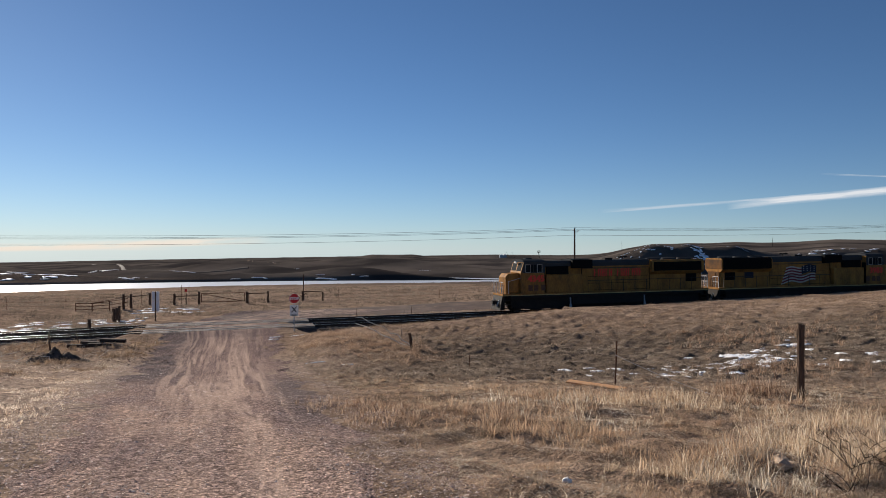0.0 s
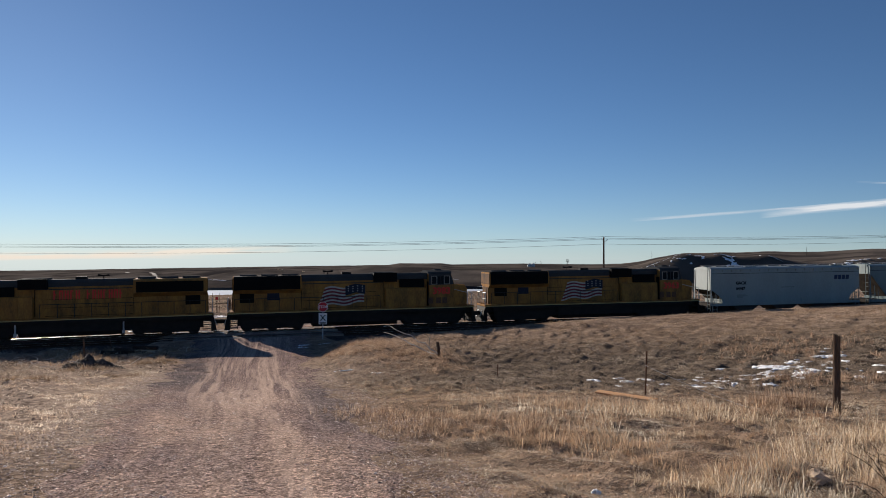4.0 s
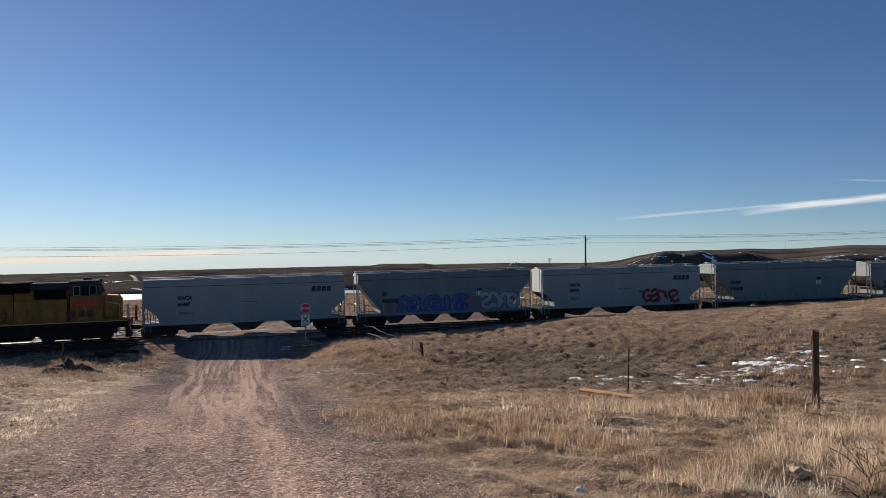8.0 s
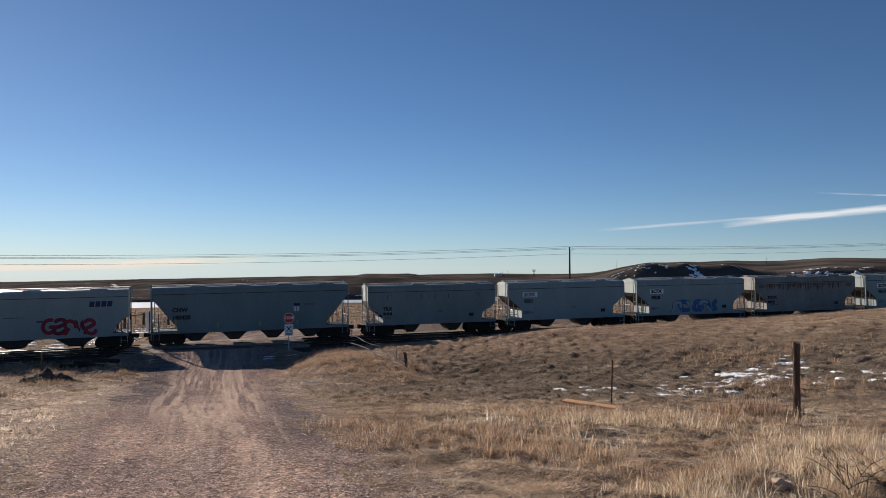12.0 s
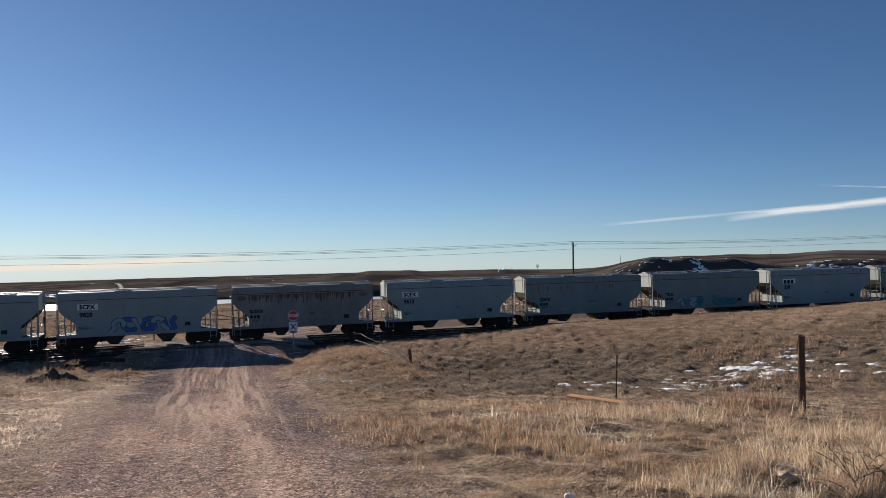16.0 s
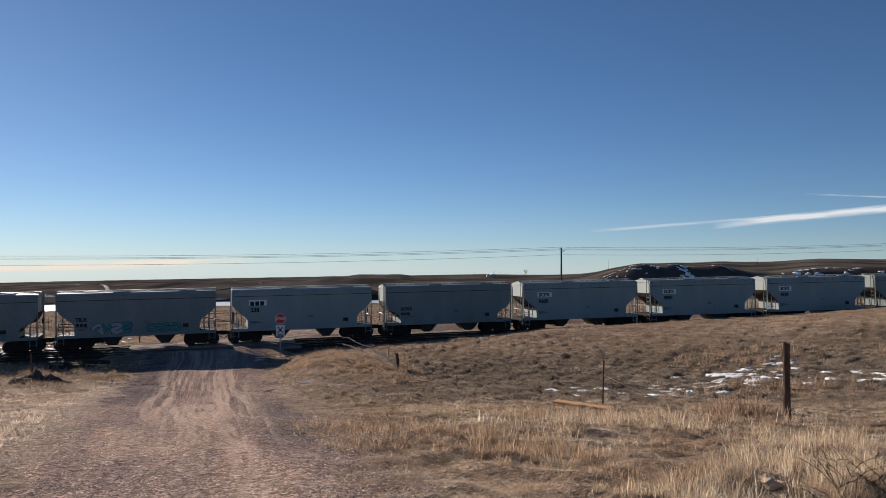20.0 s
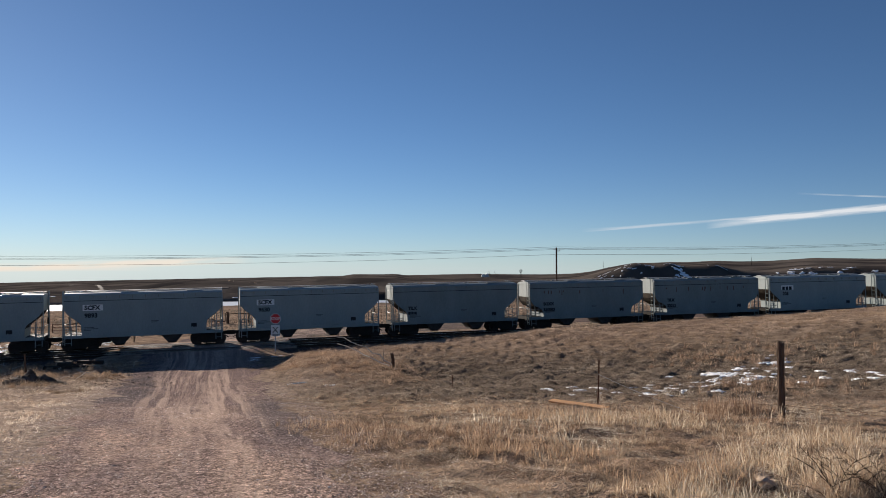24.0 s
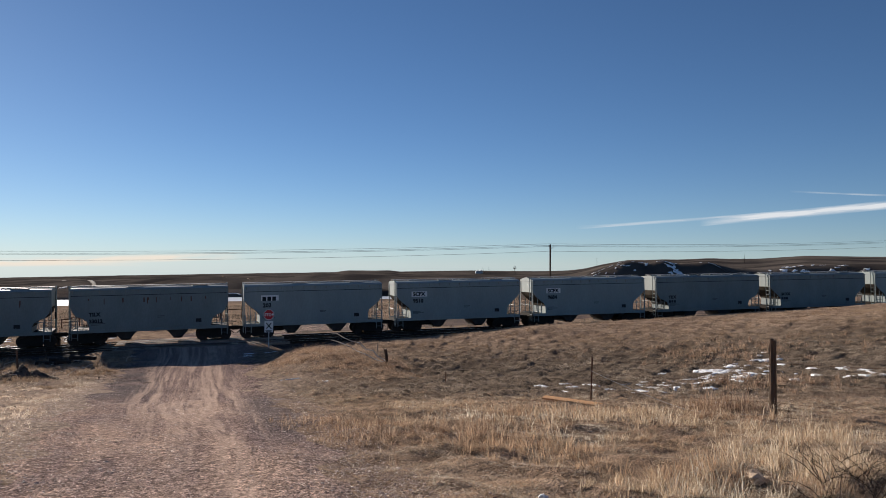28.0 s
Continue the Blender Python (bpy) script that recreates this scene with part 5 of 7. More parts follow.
    spray(c, 3.2, 6.5, 1.3, 2.65, 4, M_TAG_NAVY, (M_TAG_PALE,), 4, order=(0, 1, 2, 3))
    c = out[3 + 2][0]
    spray(c, 2.1, 5.6, 1.25, 2.45, 5, M_TAG_PALE, (M_TAG_RED, M_TAG_MAROON), 5, order=(3, 0, 2, 4, 0))
    placard(c, 1.6, 2.25, 0.42, 0.1, M_MARK, name="small_print")
    c = out[3 + 6][0]
    spray(c, -2.0, 2.6, 1.22, 2.3, 6, M_TAG_NAVY, (M_TAG_PALE, M_TAG_SKY), 6, order=(2, 1, 4, 3, 2, 5))
    c = out[3 + 10][0]
    spray(c, -3.2, -0.6, 1.3, 2.0, 4, M_TAG_NAVY, (M_TAG_PALE, M_TAG_TEAL), 7)
    spray(c, 0.6, 3.0, 1.3, 1.85, 4, M_BLACK, (M_TAG_TEAL,), 8)
    return out


TRAIN = dress(build_cars(build_train()))


# ---- signs, posts and fences ----
def base_thing(name, x, y, label, category, group="", rz=0, lean=(0, 0)):
    g = at(x, y)
    return tagged(empty(name, pose(x, y, g.z - 0.03, lean[0], lean[1], rz)), label, category, group)


def octagon(bm, r, y0, y1, z):
    slab(bm, [(r / math.cos(math.pi / 8) * math.cos(math.pi / 8 + i * math.pi / 4), z + r / math.cos(math.pi / 8) * math.sin(math.pi / 8 + i * math.pi / 4)) for i in range(8)], y0, y1)


def build_stop_sign():
    s = base_thing("stop_sign", -11.3, 56.1, "red stop sign over a white crossing panel on a steel post", "road sign", rz=11)
    bm = BM()
    box(bm, -0.04, 0.04, 0.02, 0.1, 0, 2.75)
    part("post", bm, M_GALV, s)
    bm = BM()
    octagon(bm, 0.38, -0.004, 0.004, 2.48)
    part("border", bm, M_WHITE, s, "white border")
    bm = BM()
    octagon(bm, 0.348, -0.012, -0.005, 2.48)
    part("face", bm, M_RED, s, "red octagonal face")
    words("STOP", 0.29, M_WHITE, s, -0.333, -0.016, 2.38, "lettering", 0.008)
    bm = BM()
    box(bm, -0.32, 0.32, -0.012, 0.004, 1.16, 2.0)
    part("panel", bm, M_WHITE, s, "white crossing panel")
    bm = BM()
    for a in (-1, 1):
        slab(bm, [(a * -0.22, 1.44), (a * -0.15, 1.42), (a * 0.22, 1.86), (a * 0.15, 1.88)], -0.02, -0.013)
    part("cross", bm, M_BLACK, s, "black diagonal cross")
    bm = BM()
    box(bm, -0.25, 0.25, -0.018, -0.013, 1.27, 1.31), box(bm, -0.2, 0.2, -0.018, -0.013, 1.19, 1.23)
    part("small_print", bm, M_BLACK, s, "two dark lines of small print")


M_PLATE = mat("bare_aluminium", (0.9, 0.9, 0.9), 0.5, 0.0, other=(0.78, 0.79, 0.8), scale=2, fine=20, bump=0.05)


def build_sign_back():
    s = base_thing("crossing_sign", -28.4, 73.0, "bare metal backs of crossing signs on a post", "road sign", rz=8)
    bm = BM()
    box(bm, -0.05, 0.05, -0.1, -0.02, 0, 2.95)
    part("post", bm, M_POST, s)
    for lo, hi in ((1.0, 1.98), (2.02, 2.95)):
        bm = BM()
        box(bm, -0.36, 0.36, -0.012, 0.01, lo, hi)
        part("plate", bm, M_PLATE, s)


def wooden_post(x, y, h, r=0.08, label="weathered grey wooden fence post", group="fence posts", lean=(0, 0), name="fence_post", mat_=None):
    g = at(x, y)
    rnd = random.Random(int(x * 91 + y * 57))
    bm = BM()
    n, k = 10, 11
    rings = []
    for i in range(k):
        z = -0.25 + (h + 0.25) * i / (k - 1)
        rings.append([bm.verts.new((math.cos(a * math.tau / n) * r * rnd.uniform(0.84, 1.1) * (1 - 0.08 * i / k) + r * (0.12 * math.sin(i * 1.1) + 0.06 * math.sin(i * 2.9)), math.sin(a * math.tau / n) * r * rnd.uniform(0.9, 1.06), z + (rnd.uniform(-0.04, 0.03) if i == k - 1 else 0))) for a in range(n)])
    for i in range(k - 1):
        for a in range(n):
            bm.faces.new((rings[i][a], rings[i][(a + 1) % n], rings[i + 1][(a + 1) % n], rings[i + 1][a]))
    bm.faces.new(rings[-1])
    ob = part(name, bm, mat_ or M_POST)
    ob.matrix_world = pose(x, y, g.z, lean[0], lean[1], rnd.uniform(0, 90))
    return tagged(ob, label, "fence post", group)


def steel_post(x, y, h, label="rusty studded steel fence post", lean=(0, 0)):
    g = at(x, y)
    bm = BM()
    box(bm, -0.022, 0.022, -0.004, 0.004, -0.2, h)
    box(bm, -0.004, 0.004, 0.004, 0.034, -0.2, h)
    for i in range(int(h / 0.055)):
        z = 0.05 + i * 0.055
        if z < h - 0.02:
            box(bm, -0.008, 0.008, -0.013, -0.004, z, z + 0.02)
    ob = part("steel_post", bm, M_RUST)
    ob.matrix_world = pose(x, y, g.z, lean[0], lean[1], 15)
    return tagged(ob, label, "fence post", "fence posts")


def wire(name, pts, r, material, label, category, sag=0.0, n=10):
    bm = BM()
    for p, q in zip(pts[:-1], pts[1:]):
        p, q = Vector(p), Vector(q)
        last = None
        for i in range(n + 1):
            u = i / n
            c = p.lerp(q, u) - Vector((0, 0, 4 * sag * u * (1 - u)))
            ring = [bm.verts.new(c + Vector((0, math.cos(a), math.sin(a))) * r if abs((q - p).x) > abs((q - p).y) else c + Vector((math.cos(a), 0, math.sin(a))) * r) for a in (0.5, 2.6, 4.7)]
            if last:
                for k in range(3):
                    bm.faces.new((last[k], last[(k + 1) % 3], ring[(k + 1) % 3], ring[k]))
            last = ring
    return tagged(part(name, bm, material), label, category, "wires")


build_stop_sign()
build_sign_back()
wooden_post(7.32, 15.1, 1.66, 0.072, "weathered brown wooden fence post in dry grass", lean=(0, -1.5))
steel_post(4.98, 21.31, 1.25, lean=(0, 2))
steel_post(1.2, 33.05, 0.55)
wooden_post(-1.72, 41.0, 0.95, 0.09, "short leaning dark wooden post behind tall weeds", lean=(0, -9))
wooden_post(-2.38, 42.0, 1.02, 0.026, "thin pale wooden stake among weeds", lean=(0, 2), mat_=M_STAKE)
wooden_post(-27.89, 58.26, 1.35, 0.14, "dark old wooden post beside the rails")
wooden_post(-22.75, 42.82, 1.2, 0.06, "thin dark post on the roadside bank", lean=(0, -4))
wooden_post(-25.0, 50.8, 1.0, 0.035, "thin leaning stake by the debris", lean=(0, -16))
for x, y, h, r in ((-32.6, 73.2, 1.3, 0.16), (-33.1, 75.0, 1.25, 0.14), (-33.6, 76.7, 1.3, 0.13), (-32.0, 73.0, 0.9, 0.1)):
    wooden_post(x, y, h, r, "thick dark wooden stump of an old cattle guard", "stumps by the track")
for x, y, h in ((-39.13, 90.5, 1.8), (-38.6, 91.4, 1.75), (-38.3, 96.5, 1.6), (-34.9, 96.0, 1.5)):
    wooden_post(x, y, h, 0.16, "stout dark wooden corner post")
for x, y, h in ((-39.9, 97.8, 1.9), (-33.95, 95.9, 2.6), (-32.9, 95.7, 2.6), (-14.2, 100.2, 1.75), (-5.9, 99.4, 1.4), (-0.46, 103.5, 1.2), (5.3, 108.4, 1.9), (-52.8, 89.4, 1.6), (-46.1, 90.3, 1.65), (-59.5, 88.0, 1.5), (13, 111, 1.4), (21, 114, 1.4), (-8.56, 73.3, 0.85), (-3.2, 75.5, 0.9)):
    steel_post(x, y, h, "thin rusty steel post of the far fence")
wooden_post(-19.38, 102.6, 3.6, 0.07, "tall thin dark pole beside the gate", "poles", name="marker_pole")
wooden_post(-33.3, 95.8, 1.6, 0.06, "thin post with a small red marker")
mk = BM()
box(mk, -0.16, 0.16, -0.01, 0.01, 0, 0.38)
mk = tagged(part("red_marker", mk, M_RED), "small red marker plate on a post", "marker")
mk.matrix_world = Matrix.Translation(at(-33.3, 95.68, 1.75))
for x, y, h in ((-43.75, 88.0, 1.0), (-41.6, 87.6, 1.05), (-40.0, 88.6, 1.2), (-38.9, 89.8, 1.4)):
    wooden_post(x, y, h, 0.07, "rusty pipe post of a loading fence", mat_=M_RUST)
for z0, z1 in ((0.25, 0.4), (0.6, 0.85), (0.92, 1.3), (0.95, 1.6)):
    wire("fence_rail", [at(-43.75, 88.0, z0), at(-41.6, 87.6, z0 * 1.02), at(-40.0, 88.6, (z0 + z1) / 2), at(-38.6, 90.4, z1)], 0.05, M_RUST, "rusty pipe rail of a loading fence", "fence rail")
for a, b, z in (((-38.9, 91.0), (-38.3, 96.5), 1.4), ((-34.9, 96.0), (-31.9, 96.5), 1.15), ((-26.0, 98.5), (-23.8, 100.4), 1.3), ((-16.4, 100.8), (-19.3, 102.6), 1.25)):
    wire("brace_rail", [at(*a, z), at(*b, z)], 0.07, M_POST, "weathered wooden brace rail between posts", "fence rail")
wire("brace_rail", [at(-20.2, 102.3, 0.15), at(-18.6, 102.6, 1.25)], 0.06, M_POST, "slanting wooden brace beside a pole", "fence rail")
for x, y, h, r in ((-31.84, 96.5, 1.65, 0.15), (-26.1, 98.5, 1.55, 0.2), (-23.8, 100.5, 1.55, 0.13), (-19.4, 102.2, 1.3, 0.14), (-16.4, 100.8, 1.25, 0.12)):
    wooden_post(x, y, h, r, "stout dark wooden gate post")


def build_gate():
    a, b = at(-31.7, 96.6), at(-26.3, 98.4)
    g = tagged(empty("farm_gate", Matrix.Translation(a)), "dark tubular steel farm gate with a diagonal brace", "gate")
    d = b - a
    def bar(name, p, q, r):
        bm = BM()
        tube(bm, d * p[0] + Vector((0, 0, p[1])), d * q[0] + Vector((0, 0, q[1])), r, 6)
        part(name, bm, M_RUST, g)
    bar("top_rail", (0.02, 1.4), (0.98, 1.42), 0.05)
    bar("bottom_rail", (0.02, 0.3), (0.98, 0.3), 0.05)
    bar("diagonal_brace", (0.02, 1.38), (0.95, 0.3), 0.05)
    bar("stile", (0.02, 0.3), (0.02, 1.4), 0.05)
    bar("stile", (0.98, 0.3), (0.98, 1.42), 0.05)


build_gate()
# strands of the roadside fence
CORNERS = [(10.2, 7.0), (7.32, 15.1), (4.98, 21.31), (1.2, 33.05), (-1.72, 41.0)]
for h in (0.35, 0.8, 1.15):
    wire("fence_wire", [at(x, y, min(h, 0.5 if i == 3 else 2)) for i, (x, y) in enumerate(CORNERS[:3])], 0.0035, M_RUST, "slack rusty strand of barbed wire", "wire", 0.06)
wire("fence_wire", [at(7.32, 15.1, 0.1), at(6.4, 17.6, 0.04), at(4.98, 21.31, 0.85)], 0.006, M_GALV, "fallen pale strand of fence wire", "wire", 0.05)
for h in (0.5, 1.0, 1.4):
    wire("fence_wire", [at(x, y, h) for x, y in ((-59.5, 88), (-52.8, 89.4), (-46.1, 90.3), (-39.9, 91.5))], 0.012, M_RUST, "thin wire strand of the far fence", "wire", 0.05)
    wire("fence_wire", [at(x, y, h) for x, y in ((-16.4, 100.8), (-14.2, 100.2), (-5.9, 99.4), (-0.46, 103.5), (5.3, 108.4), (13, 111), (21, 114))], 0.012, M_RUST, "thin wire strand of the far fence", "wire", 0.05)


# ---- power line ----
def utility_pole(x, y, top):
    g = at(x, y)
    h = top - g.z
    p = tagged(empty("utility_pole", Matrix.Translation(g)), "tall weathered wooden power pole with a side bracket", "utility pole", "poles")
    bm = BM()
    tube(bm, (0, 0, -0.4), (0, 0, h), 0.17, 12, 0.11)
    part("pole", bm, M_POST, p)
    bm = BM()
    tube(bm, (0, 0, h - 0.75), (0.55, 0, h - 0.35), 0.035, 6), tube(bm, (0.1, 0, h - 0.42), (0.6, 0, h - 0.38), 0.03, 6)
    part("bracket", bm, M_GALV, p)
    for dx, dz in ((0, 0.12), (-0.28, -0.12), (0.55, -0.25)):
        bm = BM()
        tube(bm, (dx, 0, h + dz - 0.14), (dx, 0, h + dz), 0.055, 8, 0.04)
        part("insulator", bm, M_GALV, p)
    bm = BM()
    tube(bm, (-0.3, 0, h - 0.3), (0.05, 0, h - 0.3), 0.03, 6)
    part("arm", bm, M_GALV, p)
    return p


LINE = [(-92.0, 80.0, 3.4), (19.6, 110.0, 4.85), (117.0, 136.0, 8.2), (-204.0, 50.0, 2.4), (214.0, 162.0, 10.5)]
for row in LINE:
    utility_pole(*row)
for a, b in ((3, 0), (0, 1), (1, 2), (2, 4)):
    p, q = Vector(LINE[a]), Vector(LINE[b])
    for dx, dz in ((0, 0.12), (-0.28, -0.12), (0.55, -0.25), (0.05, -1.0)):
        wire("power_line", [p + Vector((dx, 0, dz)), q + Vector((dx, 0, dz))], 0.02, M_BLACK, "thin dark overhead power line", "power line", 0.9, 24)


# ---- far landmarks ----
def build_windmill():
    x, y = 83.0, 640.0
    w = tagged(empty("windmill", Matrix.Translation(at(x, y))), "small dark farm windmill on the skyline", "windmill")
    bm = BM()
    for a in (-1, 1):
        for b in (-1, 1):
            tube(bm, (a * 0.9, b * 0.9, -3), (a * 0.15, b * 0.15, 5.2), 0.09, 5)
    part("tower", bm, M_DARK, w)
    bm = BM()
    for i in range(12):
        a = i * math.tau / 12
        slab(bm, [(0.25 * math.cos(a - 0.1), 5.4 + 0.25 * math.sin(a - 0.1)), (1.5 * math.cos(a - 0.12), 5.4 + 1.5 * math.sin(a - 0.12)), (1.5 * math.cos(a + 0.12), 5.4 + 1.5 * math.sin(a + 0.12)), (0.25 * math.cos(a + 0.1), 5.4 + 0.25 * math.sin(a + 0.1))], -0.1, -0.05)
    part("wheel", bm, M_DARK, w)


def build_masts():
    for x, y, h, lean, label in ((57, 640, 5.5, -22, "leaning thin derrick boom on the skyline"), (62, 640, 5.5, -24, "leaning thin derrick boom on the skyline"), (155, 640, 8.0, 0, "thin distant mast on the skyline"), (232, 520, 6.0, 0, "thin distant mast on the skyline")):
        g = at(x, y)
        bm = BM()
        tube(bm, (0, 0, -2), (0, 0, h), 0.16, 6, 0.08)
        m = tagged(part("mast", bm, M_DARK), label, "mast", "masts")
        m.matrix_world = pose(x, y, g.z, 0, lean, 0)
    g = at(52, 640)
    bm = BM()
    slab(bm, [(-3.2, -3), (-3.2, 1.6), (-1.6, 2.8), (0, 1.8), (1.5, 3.4), (3.0, 1.4), (3.2, -3)], -2, 2)
    s = tagged(part("tank_battery", bm, M_GALV), "pale clustered tanks on the far skyline", "tanks")
    s.matrix_world = Matrix.Translation(g)


build_windmill()
build_masts()


# ---- debris and wood ----
def build_branch():
    pts = [Vector((-1.62, 40.9, 0.05)), Vector((-2.3, 41.9, 0.4)), Vector((-3.05, 42.9, 0.66)), Vector((-4.0, 44.1, 0.98)), Vector((-4.85, 45.4, 1.12)), Vector((-5.45, 46.2, 1.18))]
    low = [Vector((-2.0, 41.4, 0.18)), Vector((-3.1, 42.8, 0.42)), Vector((-4.1, 44.3, 0.62)), Vector((-5.45, 46.2, 0.8))]
    b = tagged(empty("fallen_branch", Matrix.Translation(at(-1.62, 40.9))), "bleached bare fallen branch over the weeds", "branch")
    g0 = at(-1.62, 40.9).z
    rnd = random.Random(5)
    for k, line in enumerate((pts, low)):
        bm = BM()
        for i, (p, q) in enumerate(zip(line[:-1], line[1:])):
            off = Vector((-1.62, 40.9, g0))
            P = Vector((p.x, p.y, at(p.x, p.y).z + p.z)) - off
            Q = Vector((q.x, q.y, at(q.x, q.y).z + q.z)) - off
            mid = P.lerp(Q, 0.5) + Vector((rnd.uniform(-0.1, 0.1), 0, rnd.uniform(-0.12, 0.16)))
            r = 0.032 - 0.004 * i
            tube(bm, P, mid, r, 6, r * 0.95), tube(bm, mid, Q, r * 0.95, 6, r * 0.88)
            if k == 1:
                part("twig", bm, M_BLEACHED, b)
                bm = BM()
        if k == 0:
            part("limb", bm, M_BLEACHED, b)
        else:
            bm.free()


M_BLEACHED = mat("bleached_wood", (0.72, 0.66, 0.57), 0.9, other=(0.5, 0.44, 0.37), scale=5, fine=50, bump=0.3)
M_BOARD = mat("raw_board", (0.66, 0.37, 0.19), 0.8, other=(0.46, 0.26, 0.14), scale=3, fine=40, bump=0.2)
M_ROCK = mat("dark_rock", (0.17, 0.14, 0.12), 0.9, other=(0.07, 0.06, 0.053), scale=3, fine=20, bump=0.6)
M_PALE_ROCK = mat("pale_rock", (0.72, 0.55, 0.40), 0.9, other=(0.48, 0.35, 0.25), scale=6, fine=40, bump=0.5)
build_branch()
a, b = at(3.55, 21.0, 0.1), at(4.8, 19.4, 0.07)
bm = BM()
box(bm, 0, (b - a).length, -0.09, 0.09, -0.025, 0.025)
bmesh.ops.bevel(bm, geom=bm.edges[:], offset=0.008, segments=1, affect="EDGES")
plank = tagged(part("plank", bm, M_BOARD), "orange-brown wooden plank lying in dry grass", "plank")
plank.matrix_world = Matrix.Translation(a) @ (b - a).to_track_quat("X", "Z").to_matrix().to_4x4() @ pose(0, 0, 0, 15, 0, 0)


def rock(x, y, size, material, label, group="rocks", flat=0.6, seed=0, sink=0.25):
    rnd = random.Random(seed)
    bm = BM()
    bmesh.ops.create_icosphere(bm, subdivisions=2, radius=1)
    for v in bm.verts:
        v.co = Vector((round(v.co.x * 2.2) / 2.2, round(v.co.y * 2.2) / 2.2, round(v.co.z * 2.2) / 2.2)) * 0.6 + v.co * 0.4
        n = noise.noise(v.co * 1.3 + Vector((seed * 3.7, seed, 0))) * 0.7 + noise.noise(v.co * 3.1 + Vector((seed, 0, seed))) * 0.45
        v.co *= 1 + n
    ob = part("rock", bm, material)
    ob.matrix_world = pose(x, y, at(x, y).z + size * flat * (0.5 - sink), 0, 0, rnd.uniform(0, 360)) @ Matrix.Diagonal((size, size * 0.8, size * flat, 1))
    return tagged(ob, label, "rock", group)


rr = random.Random(3)


def heap_top(x, y):
    return 0.62 * np.exp(-((x + 19.35) / 1.15) ** 2 - ((y - 37.0) / 0.8) ** 2) * (1 + 0.5 * waves(x, y, 0.3, 4)) + 0.05 * waves(x, y, 0.16, 9)


gx, gy = np.meshgrid(np.linspace(-22.15, -16.55, 60), np.linspace(35.0, 39.0, 44), indexing="ij")
gi, gj = np.meshgrid(np.arange(59), np.arange(43), indexing="ij")
quad = np.stack([gi * 44 + gj, (gi + 1) * 44 + gj, (gi + 1) * 44 + gj + 1, gi * 44 + gj + 1], -1).reshape(-1, 4)
M_HEAP = mat("dark_spoil", (0.15, 0.118, 0.095), 0.95, other=(0.06, 0.048, 0.04), scale=4, fine=25, amount=0.9, bump=0.9, depth=0.04)
tagged(raw("mound", np.stack([gx, gy, ground(gx, gy) + heap_top(gx, gy) - 0.06], -1).reshape(-1, 3), quad, M_HEAP), "low mound of dark spoil on the roadside bank", "mound")
for i in range(46):
    u, w = rr.gauss(0, 1), rr.gauss(0, 0.5)
    k, flat_ = rr.uniform(0.03, 0.09), rr.uniform(0.4, 0.7)
    rise = max(0.0, float(heap_top(-19.15 + u * 1.2, 36.9 + w)) - 0.06)
    rock(-19.15 + u * 1.2, 36.9 + w, k, M_HEAP if i % 3 else M_ROCK, "dark broken rubble lying on a spoil heap", "rubble", flat_, i + 3, 0.3 - rise / (k * flat_))
for i, (x, y) in enumerate(((-23.1, 47.1), (-22.5, 47.5), (-21.8, 47.2), (-21.3, 47.7), (-22.1, 48.3))):
    bm = BM()
    box(bm, -0.8, 0.8, -0.13, 0.13, 0, 0.22)
    bmesh.ops.bevel(bm, geom=bm.edges[:], offset=0.02, segments=1, affect="EDGES")
    t = tagged(part("old_tie", bm, M_TIE), "discarded dark railway tie by the road", "railway tie", "discarded ties")
    t.matrix_world = pose(x, y, at(x, y).z + 0.16 * (i % 2), 3, 2, (10, -8, 14, 5, -20)[i])
rock(3.5, 7.6, 0.15, M_PALE_ROCK, "pale tan rock in the dry grass", "rocks", 0.45, 24, 0.0)
rnd_ = random.Random(17)
for i in range(34):
    x = rnd_.uniform(-27, -18.5)
    y = rnd_.uniform(35, 49)
    bm = BM()
    last = Vector((0, 0, 0.05))
    for k in range(4):
        nxt = last + Vector((rnd_.uniform(0.1, 0.5), rnd_.uniform(-0.3, 0.3), rnd_.uniform(-0.02, 0.16)))
        tube(bm, last, nxt, 0.017 - 0.003 * k, 5)
        last = nxt
    t = tagged(part("dead_stick", bm, M_BLEACHED), "bleached dead stick on the roadside bank", "stick", "dead sticks")
    t.matrix_world = pose(x, y, at(x, y).z, 0, 0, rnd_.uniform(0, 360))


